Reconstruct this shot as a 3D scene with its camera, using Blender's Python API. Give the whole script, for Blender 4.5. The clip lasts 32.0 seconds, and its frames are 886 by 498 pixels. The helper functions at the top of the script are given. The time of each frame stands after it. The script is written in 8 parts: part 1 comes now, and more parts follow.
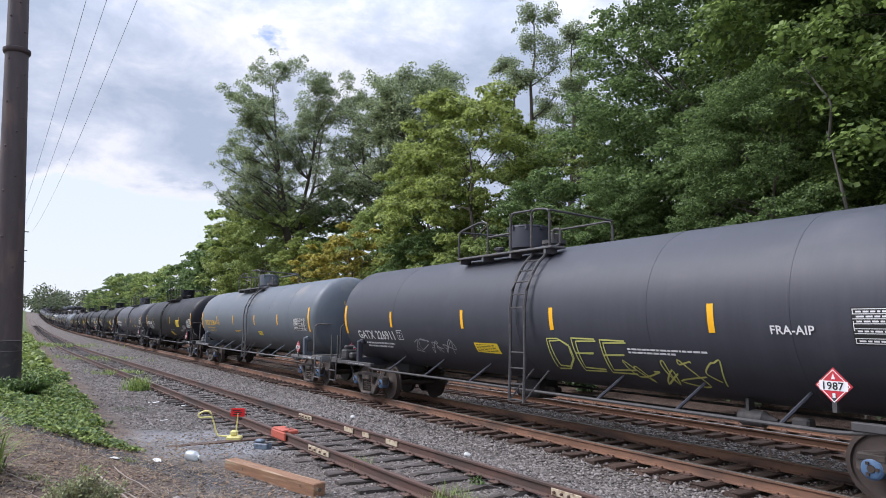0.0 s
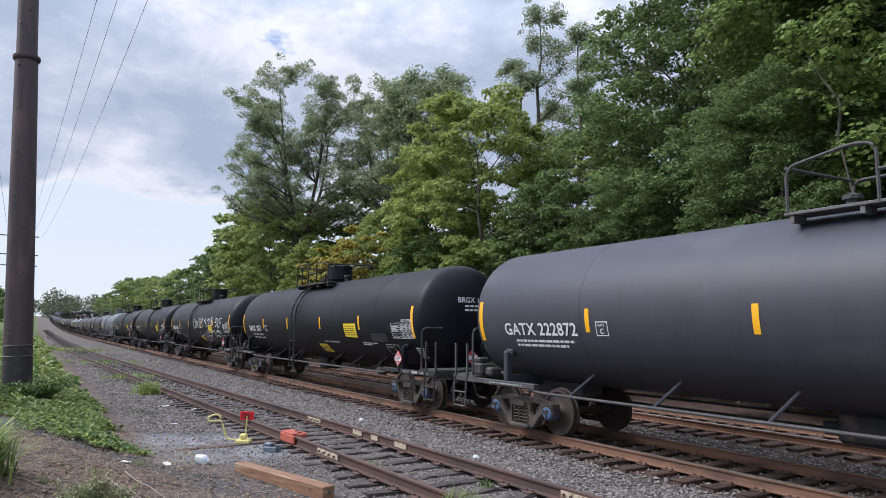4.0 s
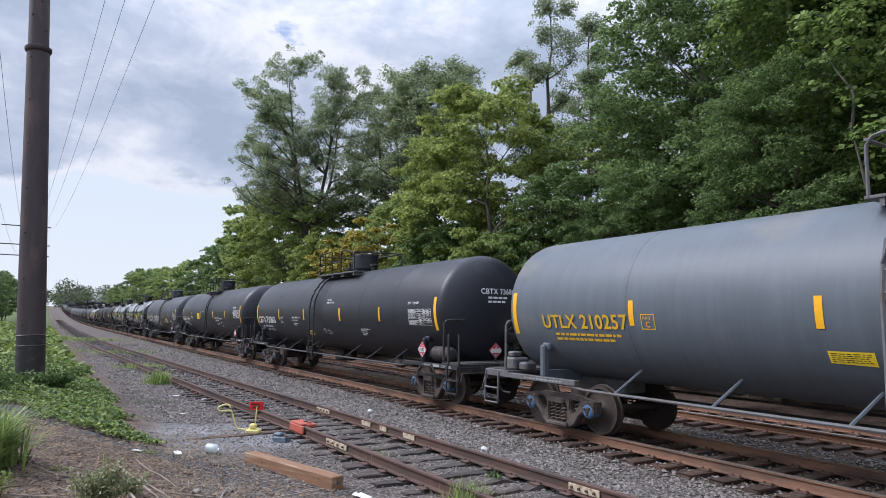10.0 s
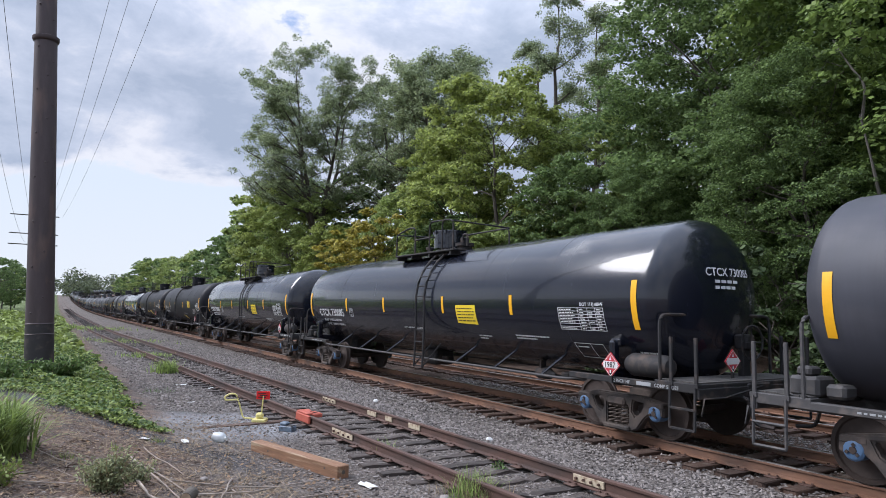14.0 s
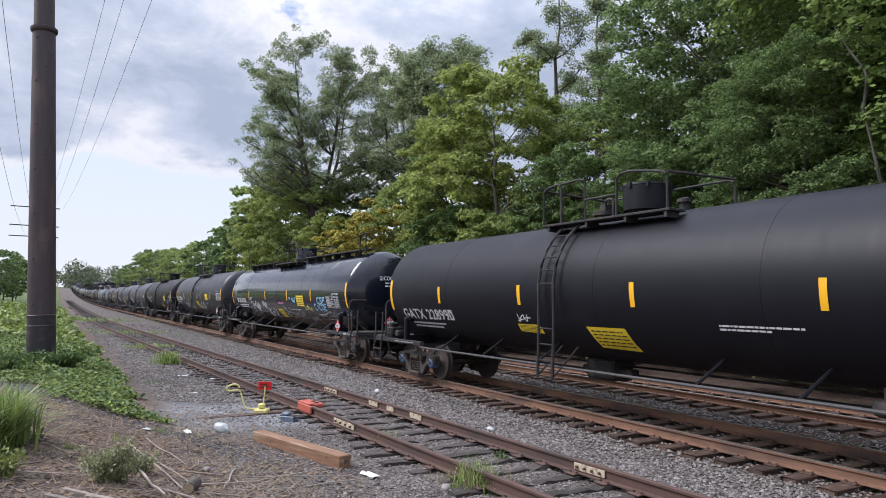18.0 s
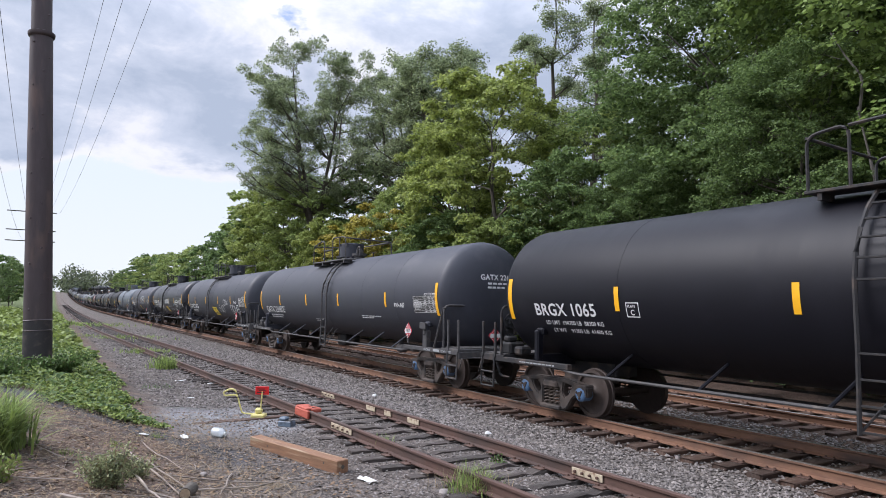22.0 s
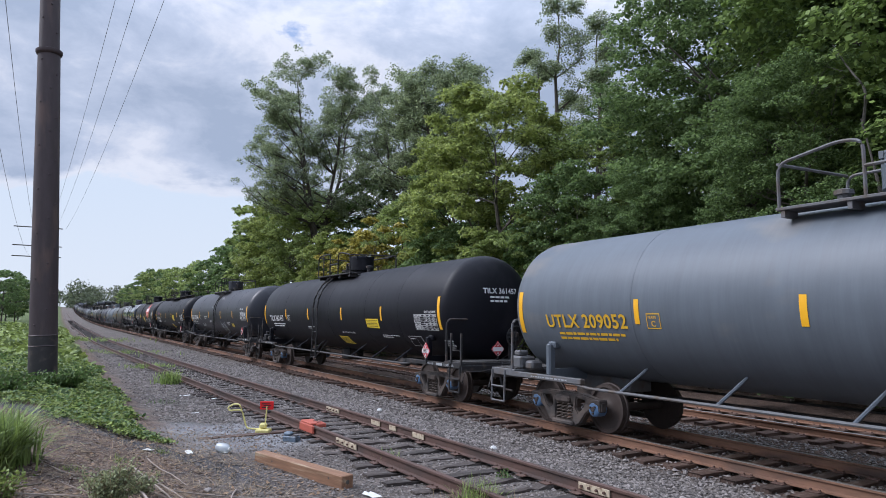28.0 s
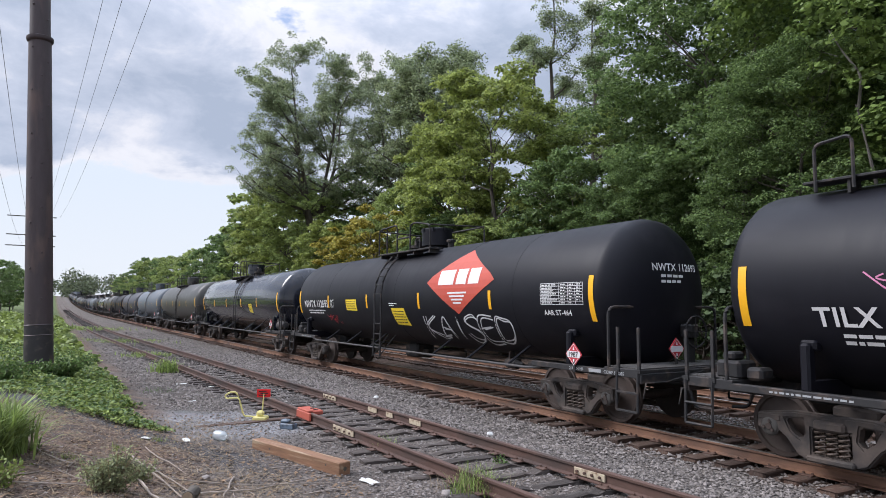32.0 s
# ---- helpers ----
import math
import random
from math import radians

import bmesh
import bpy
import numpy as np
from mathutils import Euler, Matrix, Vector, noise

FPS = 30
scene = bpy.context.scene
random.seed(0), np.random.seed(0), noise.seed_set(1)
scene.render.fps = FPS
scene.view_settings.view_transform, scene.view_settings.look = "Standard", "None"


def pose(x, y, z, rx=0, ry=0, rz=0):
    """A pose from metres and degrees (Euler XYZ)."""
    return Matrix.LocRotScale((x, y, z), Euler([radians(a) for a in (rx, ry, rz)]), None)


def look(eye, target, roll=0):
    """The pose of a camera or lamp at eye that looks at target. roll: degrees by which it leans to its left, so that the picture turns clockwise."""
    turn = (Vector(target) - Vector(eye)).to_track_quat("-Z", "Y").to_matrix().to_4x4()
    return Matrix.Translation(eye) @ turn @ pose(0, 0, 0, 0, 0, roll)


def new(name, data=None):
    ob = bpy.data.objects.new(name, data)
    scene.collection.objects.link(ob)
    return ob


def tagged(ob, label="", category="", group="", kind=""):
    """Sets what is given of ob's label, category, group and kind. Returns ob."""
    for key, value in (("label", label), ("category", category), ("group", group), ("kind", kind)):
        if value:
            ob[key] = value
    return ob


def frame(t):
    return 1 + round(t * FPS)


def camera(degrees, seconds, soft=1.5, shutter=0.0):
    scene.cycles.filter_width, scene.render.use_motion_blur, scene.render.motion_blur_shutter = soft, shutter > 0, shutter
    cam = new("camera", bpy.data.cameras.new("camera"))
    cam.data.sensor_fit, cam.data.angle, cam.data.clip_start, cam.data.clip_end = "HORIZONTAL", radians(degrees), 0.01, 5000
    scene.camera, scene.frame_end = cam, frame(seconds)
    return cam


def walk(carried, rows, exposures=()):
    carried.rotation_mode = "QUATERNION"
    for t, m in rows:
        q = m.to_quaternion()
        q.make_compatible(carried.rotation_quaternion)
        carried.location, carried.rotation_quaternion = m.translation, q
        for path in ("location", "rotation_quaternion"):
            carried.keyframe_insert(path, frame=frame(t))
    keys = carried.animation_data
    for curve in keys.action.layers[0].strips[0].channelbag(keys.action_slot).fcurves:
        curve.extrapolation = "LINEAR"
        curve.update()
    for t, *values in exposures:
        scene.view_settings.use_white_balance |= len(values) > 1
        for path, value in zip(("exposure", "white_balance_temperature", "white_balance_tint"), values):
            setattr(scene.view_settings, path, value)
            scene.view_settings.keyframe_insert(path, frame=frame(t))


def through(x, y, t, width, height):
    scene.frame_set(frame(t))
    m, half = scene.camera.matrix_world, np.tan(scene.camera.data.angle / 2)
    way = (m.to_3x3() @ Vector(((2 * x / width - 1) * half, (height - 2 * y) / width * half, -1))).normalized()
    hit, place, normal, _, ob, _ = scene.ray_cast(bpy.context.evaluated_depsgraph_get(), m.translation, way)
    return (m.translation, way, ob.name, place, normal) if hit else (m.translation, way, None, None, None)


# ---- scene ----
EYE = (0.0, 0.0, 2.044)
cam = camera(67.65, 32.0, soft=0.9)

# seconds, heading off the track's line, tilt, lean
SWAY = [
    (0, 32.22, 6.66, 0.71), (0.5, 32.16, 6.81, 0.62), (1, 32.01, 6.91, 0.58), (1.5, 31.88, 7.01, 0.52), (2, 31.76, 7.11, 0.31), (2.5, 31.76, 7.19, 0.78),
    (3, 31.67, 7.21, 0.91), (3.5, 31.62, 7.06, 0.44), (5.5, 31.28, 6.52, 0.76), (6, 31.21, 6.48, 0.76), (6.5, 31.10, 6.46, 0.79), (7, 31.02, 6.47, 0.86),
    (7.5, 30.92, 6.40, 0.80), (8, 30.86, 6.39, 0.82), (8.5, 30.84, 6.40, 0.75), (9, 30.78, 6.31, 0.68), (9.5, 30.75, 6.25, 0.67), (10, 30.78, 6.17, 0.72),
    (10.5, 30.72, 6.09, 0.85), (11, 30.66, 6.02, 0.79), (11.5, 30.60, 5.96, 1.12), (12, 30.56, 5.75, 1.07), (12.5, 30.52, 5.57, 1.37), (13, 30.43, 5.52, 1.40),
    (13.5, 30.32, 5.47, 1.17), (14, 30.26, 5.39, 1.04), (14.5, 30.47, 5.17, 0.66), (16.5, 30.27, 4.66, 0.56), (17, 30.29, 4.62, 0.78), (17.5, 30.26, 4.59, 0.76),
    (18, 30.22, 4.55, 0.83), (18.5, 30.22, 4.54, 0.77), (19, 30.23, 4.54, 0.81), (19.5, 30.25, 4.59, 0.67), (20, 30.33, 4.62, 0.68), (20.5, 30.39, 4.73, 0.64),
    (21, 30.44, 4.88, 0.59), (21.5, 30.42, 4.90, 0.69), (22, 30.43, 4.93, 0.78), (22.5, 30.40, 4.95, 0.43), (23, 30.46, 4.99, 0.77), (23.5, 30.42, 5.01, 0.68),
    (24, 30.47, 5.06, 0.50), (24.5, 30.50, 5.16, 0.46), (25, 30.55, 5.22, 0.36), (25.5, 30.57, 5.29, 0.51), (27.5, 29.64, 6.81, 0.25), (28, 30.03, 6.10, 0.54),
    (28.5, 30.17, 5.91, 0.77), (29, 30.24, 5.56, 0.71), (29.5, 30.34, 5.25, 0.69), (30, 30.39, 5.06, 0.15), (30.5, 30.51, 5.01, 0.19), (31, 30.52, 5.03, 0.41),
    (31.5, 30.44, 5.04, 0.32), (32, 30.41, 5.01, 0.25),
]


def aim(heading, tilt, lean):
    h, p, r = radians(heading), radians(tilt), radians(lean)
    fwd = Vector((-math.cos(h) * math.cos(p), math.sin(h) * math.cos(p), math.sin(p)))
    right = Vector((math.sin(h), math.cos(h), 0.0))
    up = right.cross(fwd)
    r2, u2 = math.cos(r) * right + math.sin(r) * up, math.cos(r) * up - math.sin(r) * right
    m = Matrix((r2, u2, -fwd)).transposed().to_4x4()
    m.translation = EYE
    return m


EXPOSURE = [(0, 0.69, 6100, 16), (3, 0.57, 6050, 15), (7, 0.55, 6000, 15), (13, 0.57, 6000, 15), (19, 0.65, 6150, 16), (24, 0.72, 6150, 16), (28, 0.45, 5800, 15), (29.5, 0.53, 5950, 15), (32, 0.61, 6150, 15)]
walk(cam, [(t, aim(h, p, r)) for t, h, p, r in SWAY], EXPOSURE)

# ---- sky and sun: bright broken overcast ----
SUN_HEIGHT, SUN_ROUND = radians(38), radians(250)
world = bpy.data.worlds.new("sky")
scene.world = world
world.use_nodes = True
wn, wl = world.node_tree.nodes, world.node_tree.links
wn.clear()
w_out = wn.new("ShaderNodeOutputWorld")
w_bg = wn.new("ShaderNodeBackground")
w_bg.inputs["Strength"].default_value = 0.1
w_sky = wn.new("ShaderNodeTexSky")
w_sky.sky_type = "NISHITA"
w_sky.sun_disc = False
w_sky.sun_elevation, w_sky.sun_rotation = SUN_HEIGHT, SUN_ROUND
w_co = wn.new("ShaderNodeTexCoord")
w_map = wn.new("ShaderNodeMapping")
w_map.inputs["Scale"].default_value = (1.0, 1.0, 1.9)
w_map.inputs["Location"].default_value = (0.35, 0.9, 0.2)
w_n1 = wn.new("ShaderNodeTexNoise")
w_n1.inputs["Scale"].default_value, w_n1.inputs["Detail"].default_value, w_n1.inputs["Roughness"].default_value = 3.6, 7.0, 0.57
w_n1.inputs["Distortion"].default_value = 0.12
w_n2 = wn.new("ShaderNodeTexNoise")
w_n2.inputs["Scale"].default_value, w_n2.inputs["Detail"].default_value, w_n2.inputs["Roughness"].default_value = 8.5, 8.0, 0.62
w_n2.inputs["Distortion"].default_value = 0.35
w_fine = wn.new("ShaderNodeMixRGB")
w_fine.inputs["Fac"].default_value = 0.34
w_cover = wn.new("ShaderNodeValToRGB")
w_cover.color_ramp.elements[0].position, w_cover.color_ramp.elements[0].color = 0.325, (0, 0, 0, 1)
w_cover.color_ramp.elements[1].position, w_cover.color_ramp.elements[1].color = 0.365, (1, 1, 1, 1)
w_tone = wn.new("ShaderNodeValToRGB")
w_tone.color_ramp.elements[0].position, w_tone.color_ramp.elements[0].color = 0.39, (7.5, 7.6, 7.8, 1)
w_mid = w_tone.color_ramp.elements.new(0.475)
w_mid.color = (5.3, 5.8, 6.6, 1)
w_tone.color_ramp.elements[2].position, w_tone.color_ramp.elements[2].color = 0.58, (3.9, 4.5, 5.4, 1)
w_mix = wn.new("ShaderNodeMixRGB")
wl.new(w_co.outputs["Generated"], w_map.inputs["Vector"])
wl.new(w_map.outputs["Vector"], w_n1.inputs["Vector"])
wl.new(w_map.outputs["Vector"], w_n2.inputs["Vector"])
wl.new(w_n1.outputs["Fac"], w_fine.inputs["Color1"])
wl.new(w_n2.outputs["Fac"], w_fine.inputs["Color2"])
wl.new(w_fine.outputs["Color"], w_cover.inputs["Fac"])
wl.new(w_fine.outputs["Color"], w_tone.inputs["Fac"])
wl.new(w_cover.outputs["Color"], w_mix.inputs["Fac"])
wl.new(w_sky.outputs["Color"], w_mix.inputs["Color1"])
wl.new(w_tone.outputs["Color"], w_mix.inputs["Color2"])
# an overcast sky is brighter overhead than at the horizon
w_sep = wn.new("ShaderNodeSeparateXYZ")
w_high = wn.new("ShaderNodeMapRange")
w_high.interpolation_type = "SMOOTHSTEP"
w_high.inputs["From Min"].default_value, w_high.inputs["From Max"].default_value = 0.3, 1.0
w_high.inputs["To Min"].default_value, w_high.inputs["To Max"].default_value = 0.76, 2.4
w_mul = wn.new("ShaderNodeVectorMath")
w_mul.operation = "SCALE"
wl.new(w_co.outputs["Generated"], w_sep.inputs["Vector"])
wl.new(w_sep.outputs["Z"], w_high.inputs["Value"])
# below the cloud deck's edge the sky is clear and pale
w_edge = wn.new("ShaderNodeMath")
w_edge.operation = "MULTIPLY_ADD"
w_edge.inputs[1].default_value = 0.3
w_deck = wn.new("ShaderNodeMapRange")
w_deck.interpolation_type = "SMOOTHSTEP"
w_deck.inputs["From Min"].default_value, w_deck.inputs["From Max"].default_value = 0.306, 0.32
w_low = wn.new("ShaderNodeMixRGB")
w_band = wn.new("ShaderNodeValToRGB")
w_band.color_ramp.elements[0].position, w_band.color_ramp.elements[0].color = 0.03, (7.4, 7.8, 7.9, 1)
w_band.color_ramp.elements[1].position, w_band.color_ramp.elements[1].color = 0.17, (6.8, 7.5, 8.0, 1)
w_rim = wn.new("ShaderNodeValToRGB")
w_rim.color_ramp.elements[0].position, w_rim.color_ramp.elements[0].color = 0.322, (0.85, 0.85, 0.85, 1)
w_rim.color_ramp.elements[1].position, w_rim.color_ramp.elements[1].color = 0.345, (0, 0, 0, 1)
w_white = wn.new("ShaderNodeMixRGB")
w_white.inputs["Color2"].default_value = (7.8, 7.9, 8.0, 1)
wl.new(w_fine.outputs["Color"], w_edge.inputs[0])
wl.new(w_sep.outputs["Z"], w_edge.inputs[2])
wl.new(w_edge.outputs["Value"], w_deck.inputs["Value"])
wl.new(w_deck.outputs["Result"], w_low.inputs["Fac"])
wl.new(w_edge.outputs["Value"], w_rim.inputs["Fac"])
wl.new(w_rim.outputs["Color"], w_white.inputs["Fac"])
wl.new(w_mix.outputs["Color"], w_white.inputs["Color1"])
wl.new(w_white.outputs["Color"], w_low.inputs["Color2"])
wl.new(w_sep.outputs["Z"], w_band.inputs["Fac"])
wl.new(w_band.outputs["Color"], w_low.inputs["Color1"])
wl.new(w_low.outputs["Color"], w_mul.inputs[0])
wl.new(w_high.outputs["Result"], w_mul.inputs["Scale"])
wl.new(w_mul.outputs["Vector"], w_bg.inputs["Color"])
wl.new(w_bg.outputs["Background"], w_out.inputs["Surface"])

sun = new("sun", bpy.data.lights.new("sun", "SUN"))
sun.data.energy, sun.data.angle, sun.data.color = 2.5, radians(30), (1.0, 0.97, 0.92)
sun.matrix_world = look((-35, -50, 62), (0, 0, 0))

# ---- materials ----
def mat(name, color, rough=0.6, metal=0.0, grain=0.0, scale=20.0, dark=None, bump=0.0, bump_scale=None, spot=None, spot_at=0.6, spot_scale=3.0, spec=0.5, vary=0.0, coat=0.0, stretch=(1, 1, 1), emit=0.0):
    """A surface: base colour with fine grain towards dark, larger spots, relief, and a shift from piece to piece."""
    m = bpy.data.materials.new(name)
    m.use_nodes = True
    n, l = m.node_tree.nodes, m.node_tree.links
    b = n["Principled BSDF"]
    b.inputs["Roughness"].default_value, b.inputs["Metallic"].default_value = rough, metal
    b.inputs["Specular IOR Level"].default_value = spec
    b.inputs["Coat Weight"].default_value = coat
    b.inputs["Coat Roughness"].default_value = 0.06
    rgb = (*color, 1)
    b.inputs["Base Color"].default_value = rgb
    co = n.new("ShaderNodeTexCoord")
    mp = n.new("ShaderNodeMapping")
    mp.inputs["Scale"].default_value = stretch
    l.new(co.outputs["Object"], mp.inputs["Vector"])
    out = None
    if grain:
        t = n.new("ShaderNodeTexNoise")
        t.inputs["Scale"].default_value, t.inputs["Detail"].default_value, t.inputs["Roughness"].default_value = scale, 6.0, 0.65
        l.new(mp.outputs["Vector"], t.inputs["Vector"])
        r = n.new("ShaderNodeValToRGB")
        d = dark or tuple(c * 0.45 for c in color)
        r.color_ramp.elements[0].position, r.color_ramp.elements[0].color = 0.5 - 0.25 * 1, (*[color[i] + (d[i] - color[i]) * grain for i in range(3)], 1)
        r.color_ramp.elements[1].position, r.color_ramp.elements[1].color = 0.7, rgb
        l.new(t.outputs["Fac"], r.inputs["Fac"])
        out = r.outputs["Color"]
    if spot:
        t2 = n.new("ShaderNodeTexNoise")
        t2.inputs["Scale"].default_value, t2.inputs["Detail"].default_value = spot_scale, 5.0
        l.new(mp.outputs["Vector"], t2.inputs["Vector"])
        r2 = n.new("ShaderNodeValToRGB")
        r2.color_ramp.elements[0].position, r2.color_ramp.elements[0].color = spot_at - 0.08, (0, 0, 0, 1)
        r2.color_ramp.elements[1].position, r2.color_ramp.elements[1].color = spot_at + 0.1, (1, 1, 1, 1)
        l.new(t2.outputs["Fac"], r2.inputs["Fac"])
        mx = n.new("ShaderNodeMixRGB")
        mx.inputs["Color1"].default_value, mx.inputs["Color2"].default_value = rgb, (*spot, 1)
        l.new(r2.outputs["Color"], mx.inputs["Fac"])
        if out:
            l.new(out, mx.inputs["Color1"])
        out = mx.outputs["Color"]
    if vary:
        inf = n.new("ShaderNodeObjectInfo")
        hs = n.new("ShaderNodeHueSaturation")
        mr = n.new("ShaderNodeMapRange")
        mr.inputs["To Min"].default_value, mr.inputs["To Max"].default_value = 1 - vary, 1 + vary
        l.new(inf.outputs["Random"], mr.inputs["Value"])
        l.new(mr.outputs["Result"], hs.inputs["Value"])
        hs.inputs["Color"].default_value = rgb
        if out:
            l.new(out, hs.inputs["Color"])
        out = hs.outputs["Color"]
    if out:
        l.new(out, b.inputs["Base Color"])
    if bump:
        t3 = n.new("ShaderNodeTexNoise")
        t3.inputs["Scale"].default_value, t3.inputs["Detail"].default_value = bump_scale or scale, 5.0
        l.new(mp.outputs["Vector"], t3.inputs["Vector"])
        bp = n.new("ShaderNodeBump")
        bp.inputs["Strength"].default_value, bp.inputs["Distance"].default_value = 0.6, bump
        l.new(t3.outputs["Fac"], bp.inputs["Height"])
        l.new(bp.outputs["Normal"], b.inputs["Normal"])
    return m


def paint(name, color, rough, coat=0.0, dust=(0.16, 0.15, 0.14), dirt=0.66, spec=0.4):
    """Tank paint: patchy dust, runs of rain dirt down the sides, and gloss that varies with them."""
    m = mat(name, color, rough, grain=0.35, scale=3.0, dark=tuple(c * 0.7 for c in color), spot=dust, spot_at=dirt, spot_scale=1.1, bump=0.004, bump_scale=1.6, coat=coat, stretch=(0.5, 1.0, 1.0), spec=spec)
    n, l = m.node_tree.nodes, m.node_tree.links
    b = n["Principled BSDF"]
    co = n.new("ShaderNodeTexCoord")
    mp = n.new("ShaderNodeMapping")
    mp.inputs["Scale"].default_value = (7.0, 0.5, 0.5)
    t = n.new("ShaderNodeTexNoise")
    t.inputs["Scale"].default_value, t.inputs["Detail"].default_value, t.inputs["Roughness"].default_value = 1.0, 7.0, 0.7
    l.new(co.outputs["Object"], mp.inputs["Vector"])
    l.new(mp.outputs["Vector"], t.inputs["Vector"])
    hs = n.new("ShaderNodeHueSaturation")
    value = n.new("ShaderNodeMapRange")
    value.inputs["From Min"].default_value, value.inputs["From Max"].default_value = 0.35, 0.68
    value.inputs["To Min"].default_value, value.inputs["To Max"].default_value = 0.9, 1.12
    l.new(t.outputs["Fac"], value.inputs["Value"])
    l.new(value.outputs["Result"], hs.inputs["Value"])
    l.new(b.inputs["Base Color"].links[0].from_socket, hs.inputs["Color"])
    l.new(hs.outputs["Color"], b.inputs["Base Color"])
    gloss = n.new("ShaderNodeMapRange")
    gloss.inputs["From Min"].default_value, gloss.inputs["From Max"].default_value = 0.3, 0.7
    gloss.inputs["To Min"].default_value, gloss.inputs["To Max"].default_value = rough - 0.03, rough + 0.04
    l.new(t.outputs["Fac"], gloss.inputs["Value"])
    l.new(gloss.outputs["Result"], b.inputs["Roughness"])
    return m


M = {}
M["tank_black"] = paint("matt_black_tank_paint", (0.007, 0.007, 0.011), 0.5, dust=(0.017, 0.0165, 0.021), spec=0.24)
M["tank_satin"] = paint("satin_black_tank_paint", (0.022, 0.0225, 0.03), 0.44, dust=(0.045, 0.044, 0.05), spec=0.42)
M["tank_grey"] = paint("dark_grey_tank_paint", (0.042, 0.044, 0.056), 0.54, dust=(0.066, 0.065, 0.074), spec=0.4)
M["tank_light"] = paint("light_grey_tank_paint", (0.102, 0.118, 0.138), 0.5)
M["tank_gloss"] = paint("glossy_black_tank_paint", (0.008, 0.010, 0.018), 0.24, coat=0.55, dirt=0.72)
M["tank_olive"] = paint("dusty_olive_tank_paint", (0.055, 0.054, 0.05), 0.42)
M["frame_black"] = mat("grimy_black_steel", (0.019, 0.018, 0.019), 0.75, grain=0.6, scale=12, spot=(0.07, 0.05, 0.04), spot_at=0.6, spot_scale=4)
M["frame_grey"] = mat("dusty_grey_steel", (0.12, 0.12, 0.125), 0.65, grain=0.5, scale=10, spot=(0.09, 0.07, 0.055), spot_at=0.58, spot_scale=4)
M["deck"] = mat("worn_grey_deck_boards", (0.075, 0.07, 0.066), 0.85, grain=0.7, scale=8, dark=(0.03, 0.027, 0.025), stretch=(4, 0.6, 1))
# dust on the grey cars' frames; painted sky sheen on dark cars' running rails
M["frame_dust_sheen"] = mat("dusty_sky_paled_steel", (0.06, 0.057, 0.058), 0.7, grain=0.5, scale=10, spot=(0.1, 0.085, 0.075), spot_at=0.62, spot_scale=5)
M["bogie"] = mat("brown_grimed_cast_steel", (0.095, 0.073, 0.061), 0.8, grain=0.7, scale=9, spot=(0.035, 0.03, 0.028), spot_at=0.52, spot_scale=3.5, bump=0.004, bump_scale=30, vary=0.25)
M["wheel"] = mat("worn_brown_wheel_steel", (0.062, 0.045, 0.038), 0.65, metal=0.2, grain=0.6, scale=10)
M["cap_blue"] = mat("blue_bearing_cap_paint", (0.09, 0.17, 0.3), 0.5, grain=0.5, scale=20)
M["cap_dark"] = mat("grimy_bearing_cap", (0.06, 0.055, 0.05), 0.65, grain=0.5, scale=20)
M["spring"] = mat("rusty_coil_spring", (0.1, 0.075, 0.06), 0.65, grain=0.5, scale=25)
M["yellow"] = mat("yellow_reflective_tape", (0.85, 0.43, 0.01), 0.4, grain=0.15, scale=14)
M["decal_yellow"] = mat("yellow_sticker", (0.85, 0.62, 0.03), 0.45, grain=0.1, scale=14)
M["white"] = mat("white_stencil_paint", (0.72, 0.72, 0.72), 0.5, grain=0.2, scale=18)
M["letter_yellow"] = mat("yellow_stencil_paint", (0.72, 0.42, 0.02), 0.5, grain=0.2, scale=18)
M["ink"] = mat("black_print", (0.015, 0.015, 0.015), 0.5)
M["red"] = mat("red_sign_enamel", (0.5, 0.03, 0.045), 0.45, grain=0.2, scale=16)
M["emblem_red"] = mat("orange_red_emblem_paint", (0.5, 0.075, 0.045), 0.5, grain=0.25, scale=8)
M["spray_white"] = mat("white_spray_paint", (0.66, 0.67, 0.68), 0.6, grain=0.3, scale=16)
M["spray_yellow"] = mat("pale_yellow_spray_paint", (0.55, 0.55, 0.16), 0.6, grain=0.3, scale=16)
M["spray_blue"] = mat("pale_blue_spray_paint", (0.25, 0.5, 0.7), 0.6, grain=0.3, scale=16)
M["spray_grey"] = mat("silver_spray_paint", (0.33, 0.34, 0.35), 0.55, grain=0.3, scale=16)
M["spray_pink"] = mat("pink_spray_paint", (0.55, 0.2, 0.35), 0.55, grain=0.3, scale=16)
M["rail"] = mat("rusty_rail_steel", (0.22, 0.115, 0.07), 0.75, grain=0.6, scale=14, spot=(0.07, 0.045, 0.035), spot_at=0.58, spot_scale=2.5, stretch=(0.3, 1, 1))
M["rail_old"] = mat("dark_rusted_siding_rail", (0.1, 0.055, 0.042), 0.8, grain=0.6, scale=14, spot=(0.05, 0.035, 0.03), spot_at=0.55, spot_scale=2.0, stretch=(0.3, 1, 1))
M["rail_top"] = mat("polished_rail_head", (0.3, 0.27, 0.25), 0.35, metal=0.7, grain=0.3, scale=30)
M["tie"] = mat("creosoted_timber_tie", (0.075, 0.041, 0.027), 0.85, grain=0.7, scale=10, dark=(0.02, 0.014, 0.011), spot=(0.11, 0.085, 0.07), spot_at=0.62, spot_scale=5, bump=0.01, bump_scale=22, vary=0.35, stretch=(4, 0.5, 2))
